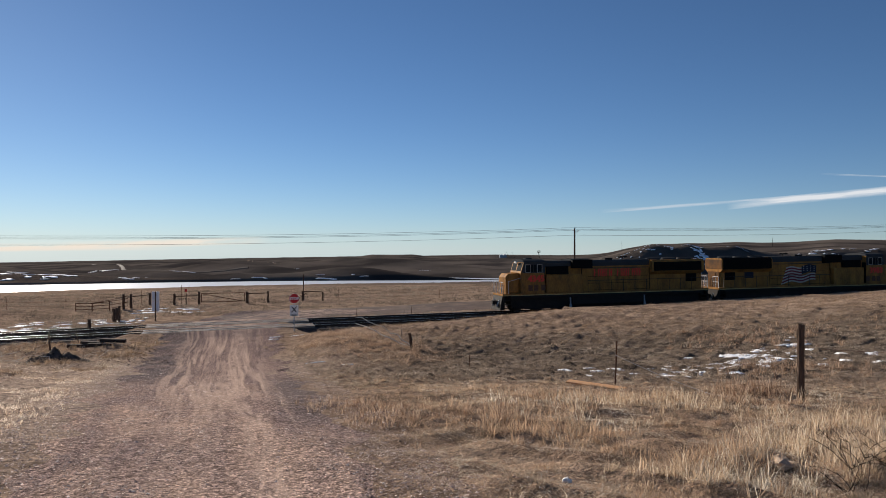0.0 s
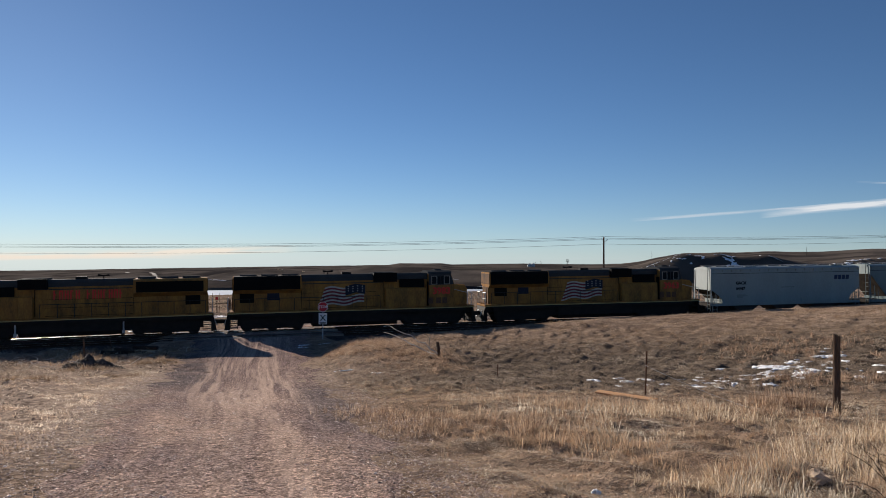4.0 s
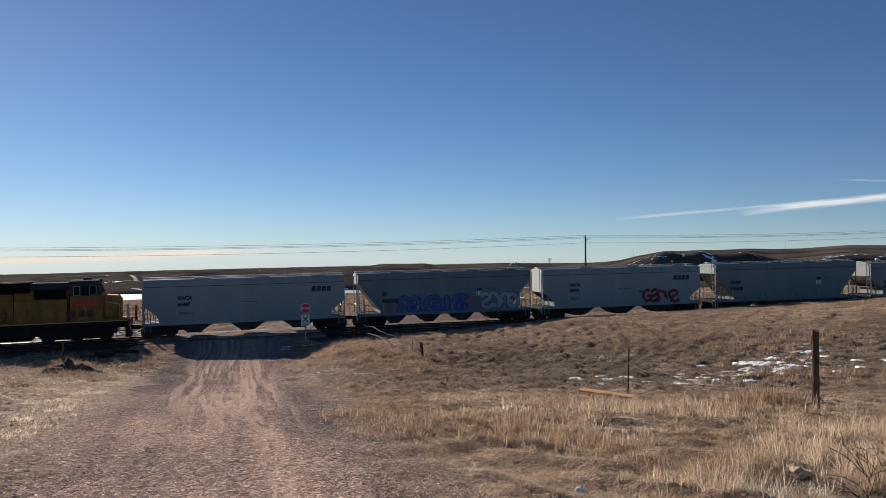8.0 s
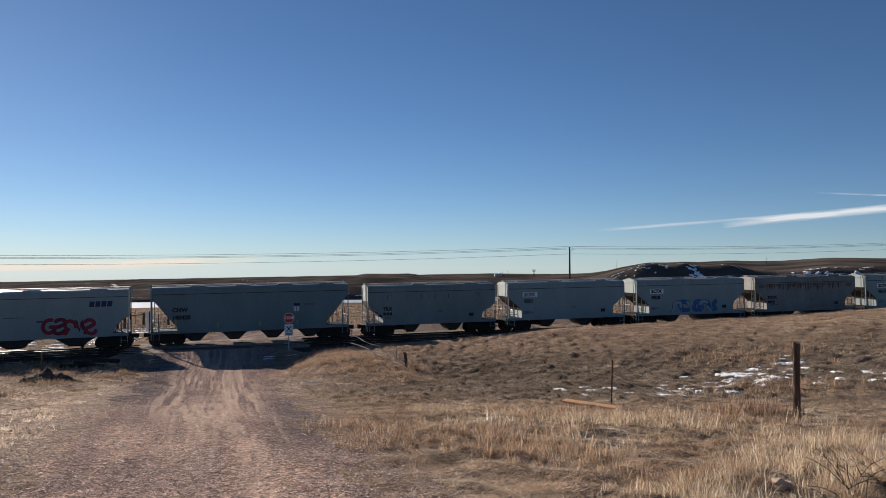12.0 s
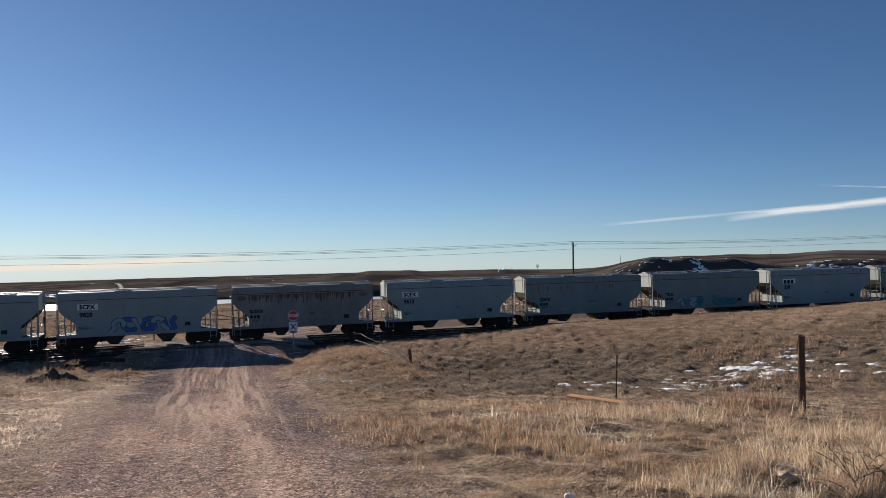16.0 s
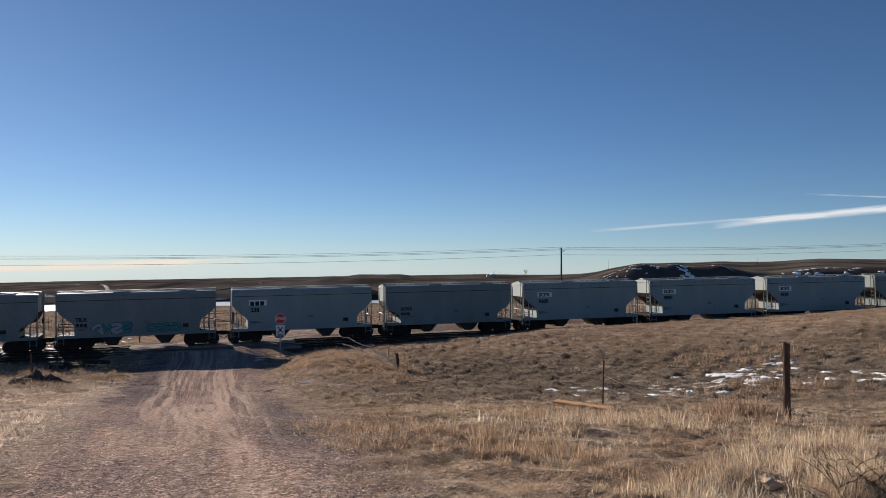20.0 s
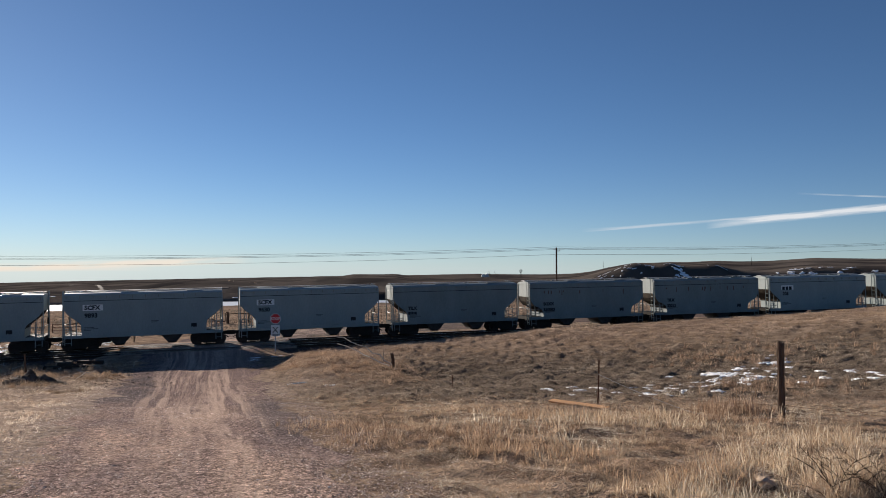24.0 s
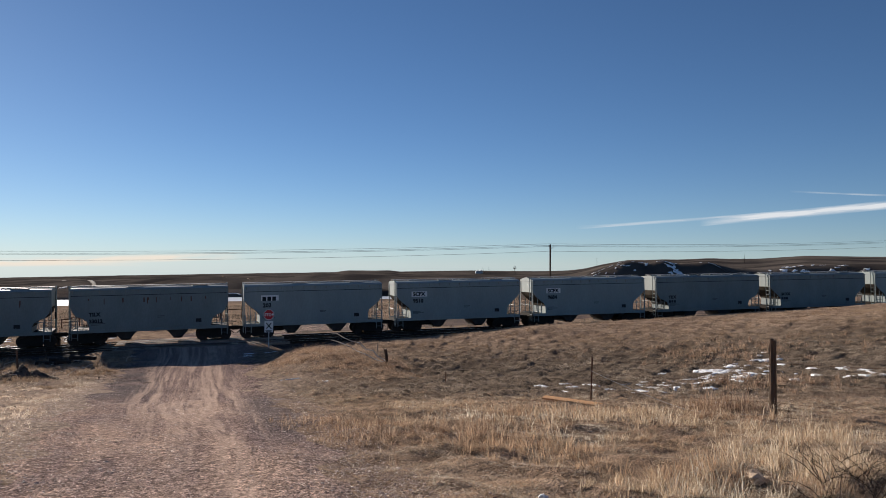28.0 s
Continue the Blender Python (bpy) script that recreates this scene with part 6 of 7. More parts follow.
# ---- snow ----
def snow_shape(x, y, a, b, turn, seed, lift):
    rnd = np.random.RandomState(seed)
    n = 26
    ph = np.arange(n) * math.tau / n
    rad = 1 + 0.3 * np.sin(2 * ph + rnd.uniform(0, 6)) + 0.26 * np.sin(3 * ph + rnd.uniform(0, 6)) + 0.2 * np.sin(5 * ph + rnd.uniform(0, 6)) + rnd.normal(0, 0.16, n)
    rad = np.maximum(rad, 0.25)
    t = radians(turn)
    v = [(0, 0, 0)]
    for k, f in enumerate((0.5, 0.9, 1.0)):
        u, w = np.cos(ph) * rad * a * f, np.sin(ph) * rad * b * f
        v += list(zip(u * math.cos(t) - w * math.sin(t), u * math.sin(t) + w * math.cos(t), [k] * n))
    v = np.array(v)
    px_, py_ = v[:, 0] + x, v[:, 1] + y
    z = ground(px_, py_, False) + np.array([lift, lift, lift * 0.8, -0.005])[np.concatenate([[0], np.repeat([1, 2, 3], n)])] + rnd.normal(0, 0.008, 1 + 3 * n)
    f = [[0, 1 + i, 1 + (i + 1) % n] for i in range(n)]
    for k in range(2):
        o = 1 + k * n
        for i in range(n):
            f += [[o + i, o + n + i, o + n + (i + 1) % n], [o + i, o + n + (i + 1) % n, o + (i + 1) % n]]
    return np.stack([px_, py_, z], -1), np.array(f)


def snow_patch(x, y, a, b, turn, seed, lift=0.03, label="thin ragged patch of old snow in the grass", group="snow patches"):
    return tagged(raw("snow_patch", *snow_shape(x, y, a, b, turn, seed, lift), M_SNOW, True), label, "snow", group)


rs = np.random.RandomState(12)
for i in range(120):
    u, w = rs.uniform(-1, 1), rs.normal(0, 1)
    x, y = 12.6 + u * 4.5 + w * 0.5, 31.0 + u * 3.2 + w * 1.5
    k = rs.uniform(0.05, 0.22) * (1.3 - abs(u) * 0.6)
    snow_patch(x, y, k * rs.uniform(0.8, 1.7), k * rs.uniform(1.0, 2.4), rs.uniform(-15, 25), i, 0.045)
for i in range(16):
    snow_patch(rs.uniform(5, 8.5), rs.uniform(25, 31), rs.uniform(0.12, 0.3), rs.uniform(0.15, 0.4), rs.uniform(-20, 20), 700 + i, 0.06)
for i in range(14):
    snow_patch(rs.uniform(14.5, 18.5), rs.uniform(28, 31.5), rs.uniform(0.08, 0.25), rs.uniform(0.1, 0.35), rs.uniform(-20, 20), 730 + i, 0.06)
for i, (x, y, a, b) in enumerate(((-7.0, 37.6, 0.3, 0.13), (-6.6, 37.0, 0.28, 0.12), (-6.2, 37.3, 0.24, 0.1), (-4.6, 35.4, 0.36, 0.12), (-12.4, 52.8, 0.5, 0.2), (-11.9, 51.6, 0.45, 0.2), (-10.2, 53.6, 0.6, 0.2), (-4.9, 35.0, 0.26, 0.09), (9.2, 19.4, 0.22, 0.12), (8.6, 20.6, 0.3, 0.12), (0.9, 29.6, 0.25, 0.1), (1.2, 7.1, 0.05, 0.03))):
    snow_patch(x, y, a, b, 25, 160 + i, 0.035)
FIELD_SNOW = []
for i in range(170):
    q, n_ = (rs.uniform(-62, -26), rs.uniform(10, 20)) if i < 120 else (rs.uniform(-62, 30), rs.uniform(4.5, 7))
    p = on_track(q, -n_)
    FIELD_SNOW.append(snow_shape(float(p[0]), float(p[1]), rs.uniform(0.15, 0.6), rs.uniform(0.12, 0.4), rs.uniform(0, 30), 200 + i, 0.05))
sizes = np.cumsum([0] + [len(v) for v, f in FIELD_SNOW])
tagged(raw("field_snow", np.vstack([v for v, f in FIELD_SNOW]), np.vstack([f + o for (v, f), o in zip(FIELD_SNOW, sizes)]), M_SNOW, True), "scraps of old snow among weeds behind the railway", "snow", kind="stuff")
for i in range(12):
    snow_patch(rs.uniform(-36, -28), rs.uniform(84, 91), rs.uniform(0.4, 1.3), rs.uniform(0.3, 0.7), rs.uniform(0, 30), 260 + i, 0.04, "thin drift of old snow by the stumps")


HILL_SNOW = []


def far_snow(az, r, a, b, seed, turn=0):
    HILL_SNOW.append(snow_shape(r * math.sin(radians(az)), r * math.cos(radians(az)), a, b, turn - az, seed, 0.12))


for i in range(46):
    u = rs.uniform(0, 1)
    far_snow(19.0 + 0.3 * math.sin(4 * u) + rs.normal(0, 0.12 + 0.2 * u), 306 + 20 * u, rs.uniform(0.4, 1.3), rs.uniform(0.3, 0.9), 300 + i)
for i in range(60):
    far_snow(rs.uniform(12.2, 17.2), 320 + rs.normal(0, 5), rs.uniform(0.15, 0.6), rs.uniform(0.12, 0.3), 350 + i)
for i in range(34):
    far_snow(28.5 + rs.normal(0, 1.5), 370 + rs.uniform(-12, 12), rs.uniform(0.4, 1.6), rs.uniform(0.25, 0.7), 420 + i)
for i in range(20):
    far_snow(rs.uniform(17, 34), rs.uniform(300, 370), rs.uniform(0.4, 1.6), rs.uniform(0.3, 0.8), 460 + i)
for i in range(56):
    k = i % 8
    az, r = (-30.5, -28.6, -27.4, -24.5, -19.5, -15.0, -12.0, -1.2)[k], (262, 250, 256, 330, 300, 420, 340, 300)[k]
    far_snow(az + rs.normal(0, 0.55), r + rs.normal(0, 5), rs.uniform(0.4, 2.0), rs.uniform(0.4, 1.6), 500 + i, rs.uniform(-25, 25))
for i in range(16):
    far_snow(rs.uniform(-33, -3), 241 + abs(rs.normal(0, 4)), rs.uniform(0.3, 1.6), rs.uniform(0.15, 0.5), 600 + i)
sizes = np.cumsum([0] + [len(v) for v, f in HILL_SNOW])
tagged(raw("hill_snow", np.vstack([v for v, f in HILL_SNOW]), np.vstack([f + o for (v, f), o in zip(HILL_SNOW, sizes)]), M_SNOW, True), "snow lying in scraps on the distant brown hills", "snow", kind="stuff")
SHORE = np.random.RandomState(6)


def bramble(x, y, stems, tall, seed):
    """Thin dark branching stems rising from one root."""
    rnd = random.Random(seed)
    b = tagged(empty("dead_bush", pose(x, y, at(x, y).z)), "dead bush of thin dark twigs in dry grass", "bush", "dead bushes")
    for _ in range(stems):
        bm = BM()
        p = Vector((rnd.gauss(0, 0.04), rnd.gauss(0, 0.04), -0.02))
        d = Vector((rnd.gauss(0, 0.55), rnd.gauss(0, 0.55), 1)).normalized()
        for k in range(5):
            q = p + d * tall * rnd.uniform(0.14, 0.24)
            tube(bm, p, q, 0.0045 - 0.0006 * k, 4, 0.004 - 0.0006 * k)
            for _s in range(2):
                e = (d + Vector((rnd.gauss(0, 0.7), rnd.gauss(0, 0.7), rnd.gauss(0, 0.3)))).normalized()
                tube(bm, q, q + e * tall * rnd.uniform(0.08, 0.25), 0.0026, 3, 0.0012)
            p, d = q, (d + Vector((rnd.gauss(0, 0.25), rnd.gauss(0, 0.25), -0.1))).normalized()
        part("stem", bm, M_TWIG, b)


M_TWIG = mat("dark_twig", (0.085, 0.06, 0.045), 0.9, other=(0.04, 0.03, 0.024), scale=9, fine=60)
for i, (x, y, n_, h) in enumerate(((4.05, 7.2, 9, 0.55), (4.35, 6.9, 8, 0.6), (4.6, 7.6, 7, 0.5), (3.75, 6.7, 6, 0.42), (7.7, 15.6, 9, 0.6), (-18.0, 37.0, 8, 0.9), (-22.3, 40.2, 9, 1.0), (-20.9, 44.0, 9, 0.9), (-24.8, 46.0, 9, 1.1), (-20.2, 36.4, 8, 0.8), (-24.0, 39.5, 9, 1.0), (-23.4, 36.8, 8, 0.9), (-26.4, 42.6, 9, 1.1), (-19.2, 45.8, 8, 0.8), (-22.0, 46.6, 9, 1.0))):
    bramble(x, y, n_, h, 50 + i)


# ---- grass and gravel ----
def island_mat(name, stops, rough=0.9, through_light=0.0, patch=0.0):
    """Each blade or stone takes its own colour out of a range; patch: broad change over the land."""
    m = bpy.data.materials.new(name)
    m.use_nodes = True
    n, l = m.node_tree.nodes, m.node_tree.links
    b = n["Principled BSDF"]
    b.inputs["Roughness"].default_value = rough
    b.inputs["Specular IOR Level"].default_value = 0.05
    geo = n.new("ShaderNodeNewGeometry")
    ramp = n.new("ShaderNodeValToRGB")
    r = ramp.color_ramp
    while len(r.elements) < len(stops):
        r.elements.new(0.5)
    for e, (p, c) in zip(r.elements, stops):
        e.position, e.color = p, (*c, 1)
    if patch:
        tex = n.new("ShaderNodeTexNoise")
        tex.inputs["Scale"].default_value, tex.inputs["Detail"].default_value = patch, 3
        l.new(geo.outputs["Position"], tex.inputs["Vector"])
        stretch = n.new("ShaderNodeMapRange")
        stretch.inputs["From Min"].default_value, stretch.inputs["From Max"].default_value = 0.3, 0.7
        l.new(tex.outputs[0], stretch.inputs[0])
        mix = n.new("ShaderNodeMix")
        mix.inputs[0].default_value = 0.62
        l.new(geo.outputs["Random Per Island"], mix.inputs[2]), l.new(stretch.outputs[0], mix.inputs[3])
        l.new(mix.outputs[0], ramp.inputs[0])
    else:
        l.new(geo.outputs["Random Per Island"], ramp.inputs[0])
    l.new(ramp.outputs[0], b.inputs["Base Color"])
    if through_light:
        tr, mx = n.new("ShaderNodeBsdfTranslucent"), n.new("ShaderNodeMixShader")
        mx.inputs[0].default_value = through_light
        l.new(ramp.outputs[0], tr.inputs[0])
        l.new(b.outputs[0], mx.inputs[1]), l.new(tr.outputs[0], mx.inputs[2])
        l.new(mx.outputs[0], n["Material Output"].inputs[0])
    return m


M_GRASS = island_mat("dead_grass", [(0.14, (0.12, 0.088, 0.064)), (0.3, (0.42, 0.285, 0.185)), (0.48, (0.68, 0.48, 0.32)), (0.62, (0.36, 0.305, 0.23)), (0.8, (0.98, 0.87, 0.70))], 0.85, 0.38, 0.45)
M_HUMMOCK = island_mat("dark_short_grass", [(0.0, (0.09, 0.07, 0.055)), (0.4, (0.28, 0.215, 0.165)), (0.75, (0.52, 0.425, 0.325)), (1.0, (0.85, 0.73, 0.58))], 0.95, 0.25, 0.5)
M_DULL = island_mat("dull_short_grass", [(0.0, (0.08, 0.062, 0.047)), (0.4, (0.27, 0.205, 0.145)), (0.75, (0.48, 0.385, 0.28)), (1.0, (0.9, 0.78, 0.62))], 0.95, 0.3, 0.8)
M_WEED = island_mat("orange_brown_weeds", [(0.0, (0.16, 0.105, 0.075)), (0.5, (0.40, 0.265, 0.175)), (1.0, (0.72, 0.55, 0.40))], 0.95, 0.35)
M_STRAW = island_mat("pale_straw", [(0.0, (0.38, 0.265, 0.175)), (0.5, (0.64, 0.485, 0.33)), (1.0, (0.9, 0.78, 0.6))], 0.85, 0.4)
M_FIELD = island_mat("brown_field_grass", [(0.0, (0.07, 0.055, 0.044)), (0.4, (0.19, 0.152, 0.115)), (0.75, (0.33, 0.27, 0.205)), (1.0, (0.55, 0.47, 0.37))], 0.95, 0.25, 0.12)
M_CLOD = island_mat("soil_clods", [(0.0, (0.08, 0.062, 0.05)), (0.5, (0.28, 0.21, 0.165)), (1.0, (0.6, 0.48, 0.39))], 0.95)
M_LITTER = island_mat("flattened_straw", [(0.2, (0.2, 0.135, 0.095)), (0.4, (0.62, 0.44, 0.305)), (0.7, (1.0, 0.88, 0.72))], 0.85, 0.45, 0.9)
M_RISE = island_mat("brown_tan_grass", [(0.0, (0.12, 0.085, 0.06)), (0.4, (0.33, 0.225, 0.145)), (0.75, (0.50, 0.37, 0.25)), (1.0, (0.78, 0.63, 0.46))], 0.95, 0.3, 0.35)
M_STONES = island_mat("loose_gravel", [(0.0, (0.15, 0.115, 0.105)), (0.35, (0.34, 0.25, 0.22)), (0.7, (0.60, 0.46, 0.385)), (1.0, (0.95, 0.83, 0.74))], 0.85)


def off_road(x, y, margin=0.0):
    r = np.array(ROAD)
    return (x < np.interp(y, r[:, 1], r[:, 0]) - margin) | (x > np.interp(y, r[:, 3], r[:, 2]) + margin)


def scatter(rnd, count, d0, d1, az0, az1, power=1.0):
    """Places by distance and bearing from the foot of the road, evenly over the land when power is 2."""
    u = rnd.rand(count)
    d = (d0**power + u * (d1**power - d0**power)) ** (1 / power)
    a = np.radians(rnd.uniform(az0, az1, count))
    return d * np.sin(a), d * np.cos(a)


def grass(name, x, y, blades, height, width, spread, lean, material, label, seed, bent=True):
    rnd = np.random.RandomState(seed)
    n = len(x)
    tall = rnd.uniform(*height, n) * (1 + 0.45 * waves(x, y, 1.4, seed))
    lean = lean if isinstance(lean, tuple) else (0.15 * lean, min(1.5, 0.95 * lean))
    ang = rnd.uniform(0, math.tau, (n, blades))
    r = np.abs(rnd.normal(0, spread, (n, blades)))
    bx, by = x[:, None] + np.cos(ang) * r, y[:, None] + np.sin(ang) * r
    bz = ground(bx, by) - 0.01
    h = tall[:, None] * rnd.uniform(0.45, 1.1, (n, blades))
    swept = rnd.uniform(0, math.tau, n)[:, None] + rnd.normal(0, 0.7, (n, blades))
    out = np.where(rnd.rand(n, blades) < 0.5, swept, ang + rnd.normal(0, 0.9, (n, blades)))
    tilt = rnd.uniform(*lean, (n, blades))
    face = rnd.uniform(0, math.tau, (n, blades))
    w = width * rnd.uniform(0.6, 1.3, (n, blades))
    c, s = np.cos(out) * np.sin(tilt), np.sin(out) * np.sin(tilt)
    up = np.cos(tilt)
    wx, wy = np.cos(face) * w / 2, np.sin(face) * w / 2
    base = np.stack([bx, by, bz], -1)
    side = np.stack([wx, wy, 0 * wx], -1)
    if bent:
        mid = base + np.stack([c * h * 0.4, s * h * 0.4, up * h * 0.6], -1)
        tip = base + np.stack([c * h, s * h, np.maximum(up * 0.95 - rnd.uniform(0, 0.55, h.shape) * np.sin(tilt), 0.05) * h], -1)
        v = np.stack([base - side, base + side, mid + side * 0.8, mid - side * 0.8, tip], -2).reshape(-1, 3)
        k = np.arange(n * blades)[:, None] * 5
        f = np.concatenate([k + [0, 1, 2], k + [0, 2, 3], k + [3, 2, 4]], 0)
    else:
        tip = base + np.stack([c * h, s * h, np.maximum(up, 0.15) * h], -1)
        v = np.stack([base - side, base + side, tip], -2).reshape(-1, 3)
        f = np.arange(n * blades)[:, None] * 3 + [0, 1, 2]
    ob = raw(name, v, f, material)
    return tagged(ob, label, "grass", kind="stuff")


def clear_of_rails(x, y, near=6.0, far=4.0):
    n = track_coords(x, y)[1]
    return (n < -near) | (n > far)


def build_grass():
    rnd = np.random.RandomState(31)
    # near bank on the fence side: flat straw, a low tangled mat over it, and domed tufts of bowed blades
    x, y = scatter(rnd, 17500, 3.0, 14, -14, 40, 1.5)
    k = off_road(x, y, 0.1 + 0.6 * rnd.rand(len(x)) ** 2) & (waves(x, y, 0.9, 5) + rnd.normal(0, 0.4, len(x)) > -0.15)
    grass("grass_litter", x[k], y[k], 9, (0.08, 0.24), 0.0055, 0.16, (1.2, 1.5), M_LITTER, "flattened pale straw between tufts", 2)
    x, y = scatter(rnd, 15000, 3.0, 15, -12, 40, 1.5)
    thick = 0.8 * waves(x, y, 0.45, 16) + 0.8 * waves(x, y, 1.9, 7) + rnd.normal(0, 0.25, len(x))
    edge = 0.2 + 1.3 * rnd.rand(len(x)) ** 1.5
    k = off_road(x, y, edge) & (thick > 0.1)
    grass("dry_grass", x[k], y[k], 16, (0.07, 0.18), 0.0045, 0.10, (0.95, 1.5), M_GRASS, "tangled tan dead grass on the near bank", 1)
    k = off_road(x, y, edge) & (thick < 0.1) & (rnd.rand(len(x)) < 0.8)
    grass("short_grass", x[k], y[k], 14, (0.05, 0.14), 0.0045, 0.12, (0.9, 1.5), M_DULL, "short grey-brown dead grass between the tufts", 71)
    for seed, m_, count, lab in ((73, M_GRASS, 1500, "domed tan tufts of bowed dead grass"), (74, M_DULL, 1500, "domed grey-brown tufts of dead grass"), (75, M_STRAW, 420, "domed pale tufts of bowed straw")):
        x, y = scatter(rnd, count, 4.0, 24, -12, 40, 1.5)
        k = off_road(x, y, 0.5 + 0.8 * rnd.rand(count)) & (waves(x, y, 1.9, 7 if m_ is M_GRASS else seed) > -0.2)
        grass("grass_tuft", x[k], y[k], 44, (0.07, 0.19), 0.0052, 0.04, (0.4, 1.48), m_, lab, seed)
    x, y = scatter(rnd, 18500, 14, 26, -16, 38, 2)
    thick = 0.8 * waves(x, y, 0.6, 16) + 0.8 * waves(x, y, 2.6, 7) + rnd.normal(0, 0.3, len(x))
    edge = 0.2 + 1.6 * rnd.rand(len(x)) ** 1.5
    k = off_road(x, y, edge) & (thick > 0.05)
    grass("dry_grass", x[k], y[k], 9, (0.07, 0.18), 0.009, 0.11, (0.9, 1.5), M_GRASS, "tan dead grass on the slope", 3)
    k = off_road(x, y, edge) & (thick < 0.05)
    grass("short_grass", x[k], y[k], 9, (0.05, 0.14), 0.008, 0.13, (0.8, 1.5), M_DULL, "short grey-brown dead grass on the slope", 72)
    # hollow and the rise behind it
    x, y = scatter(rnd, 36000, 23, 46, -18, 38, 2)
    k = off_road(x, y, 0.8) & (waves(x, y, 0.36, 6) + rnd.normal(0, 0.3, len(x)) > -0.05)
    grass("short_grass", x[k], y[k], 12, (0.06, 0.19), 0.013, 0.08, (0.2, 1.35), M_HUMMOCK, "dark short hummocks of dead grass in the hollow", 4, False)
    x, y = scatter(rnd, 22000, 42, 76, -18, 40, 2)
    k = off_road(x, y, 0.6) & clear_of_rails(x, y, 8.2, 400) & (waves(x, y, 2.4, 2) + rnd.normal(0, 0.5, len(x)) > -0.3)
    grass("dry_grass", x[k], y[k], 9, (0.08, 0.2), 0.024, 0.16, 1.7, M_RISE, "tan dead grass on the far rise", 5, False)
    # bank on the other side of the road
    x, y = scatter(rnd, 12000, 6, 60, -44, -14, 1.5)
    k = off_road(x, y, 0.6) & (x < -4) & clear_of_rails(x, y, 8.0, 400) & (waves(x, y, 1.7, 9) + rnd.normal(0, 0.3, len(x)) > 0.35)
    grass("dry_grass", x[k], y[k], 11, (0.06, 0.2), 0.009, 0.12, (0.5, 1.45), M_LITTER, "pale straw tufts on the bare bank", 6)
    x, y = scatter(rnd, 7000, 34, 60, -40, -20, 1.5)
    k = off_road(x, y, 0.8) & clear_of_rails(x, y, 7.8, 400) & (waves(x, y, 1.3, 4) + rnd.normal(0, 0.4, len(x)) > 0)
    grass("dark_weeds", x[k], y[k], 12, (0.12, 0.42), 0.014, 0.14, (0.2, 1.4), M_HUMMOCK, "grey-brown dead weeds beside the tracks", 7, False)
    # tall weeds by the crossing
    t = rnd.rand(2000)
    x, y = -8.0 + t * 7.0 + rnd.normal(0, 0.9, 2000), 47.5 - t * 9.5 + rnd.normal(0, 2.0, 2000)
    k = off_road(x, y, 1.2) & (waves(x, y, 1.6, 31) + rnd.normal(0, 0.4, 2000) > -0.2) & clear_of_rails(x, y, 8.2, 400)
    grass("tall_weeds", x[k], y[k], 26, (0.12, 0.46), 0.010, 0.22, (0.25, 1.42), M_WEED, "dense orange-brown tall weeds beside the crossing", 8, False)
    for i, (cx, cy, sx, count, hi) in enumerate(((7.4, 17.4, 0.45, 90, 0.75), (-1.45, 13.6, 0.6, 90, 0.34), (-0.6, 11.6, 0.5, 50, 0.3), (4.6, 8.6, 0.5, 70, 0.55), (3.0, 8.0, 0.35, 40, 0.5), (6.0, 11.0, 0.8, 70, 0.55), (2.4, 15.5, 1.2, 120, 0.5), (4.4, 14.6, 1.0, 90, 0.5), (12.5, 27.0, 1.5, 120, 0.6), (16.5, 39.0, 2.5, 160, 0.6), (1.6, 10.2, 0.7, 60, 0.45), (-18.6, 35.6, 0.6, 40, 0.5), (-21.2, 41.0, 0.8, 50, 0.6), (-23.4, 44.4, 1.0, 50, 0.7), (-18.4, 42.0, 0.7, 40, 0.5), (-25.5, 48.5, 1.4, 70, 0.7), (-20.6, 47.6, 1.0, 60, 0.6), (-15.2, 30.5, 0.6, 30, 0.4), (-16.5, 27.0, 0.9, 40, 0.4))):
        x, y = rnd.normal(cx, sx, count), rnd.normal(cy, sx, count)
        grass("weed_clump", x, y, 26, (hi * 0.4, hi * 0.85), 0.004 + 0.0003 * cy, 0.10, (0.1, 1.3), M_WEED if i in (0, 1, 2, 8, 9) else M_RISE if i > 10 else M_STRAW if i % 2 else M_GRASS, "bushy clump of dry orange weeds" if i in (0, 1, 2) else "bushy tan weeds on the roadside bank" if i > 10 else "bushy clump of pale dry grass", 40 + i)
    for i, (cx, cy, sx, count, m_) in enumerate(((2.35, 7.3, 0.3, 26, M_STRAW), (2.9, 6.9, 0.35, 30, M_GRASS), (4.2, 7.4, 0.3, 28, M_STRAW), (1.7, 10.6, 0.6, 40, M_GRASS), (0.6, 11.6, 0.6, 40, M_WEED), (6.4, 14.4, 0.5, 36, M_WEED), (1.4, 13.2, 0.8, 46, M_WEED), (2.8, 16.5, 1.0, 60, M_WEED))):
        x, y = rnd.normal(cx, sx, count), rnd.normal(cy, sx, count)
        grass("grass_fan", x, y, 40, (0.13, 0.29), 0.0042 + 0.0002 * cy, 0.05, (0.15, 1.35), m_, "bushy bright fan of tall dry grass", 90 + i)
    # single fans of taller grass over the near bank
    x, y = scatter(rnd, 330, 5.5, 21, -4, 36, 1.6)
    k = off_road(x, y, 0.9) & (waves(x, y, 2.0, 21) > 0.15)
    x, y = x[k], y[k]
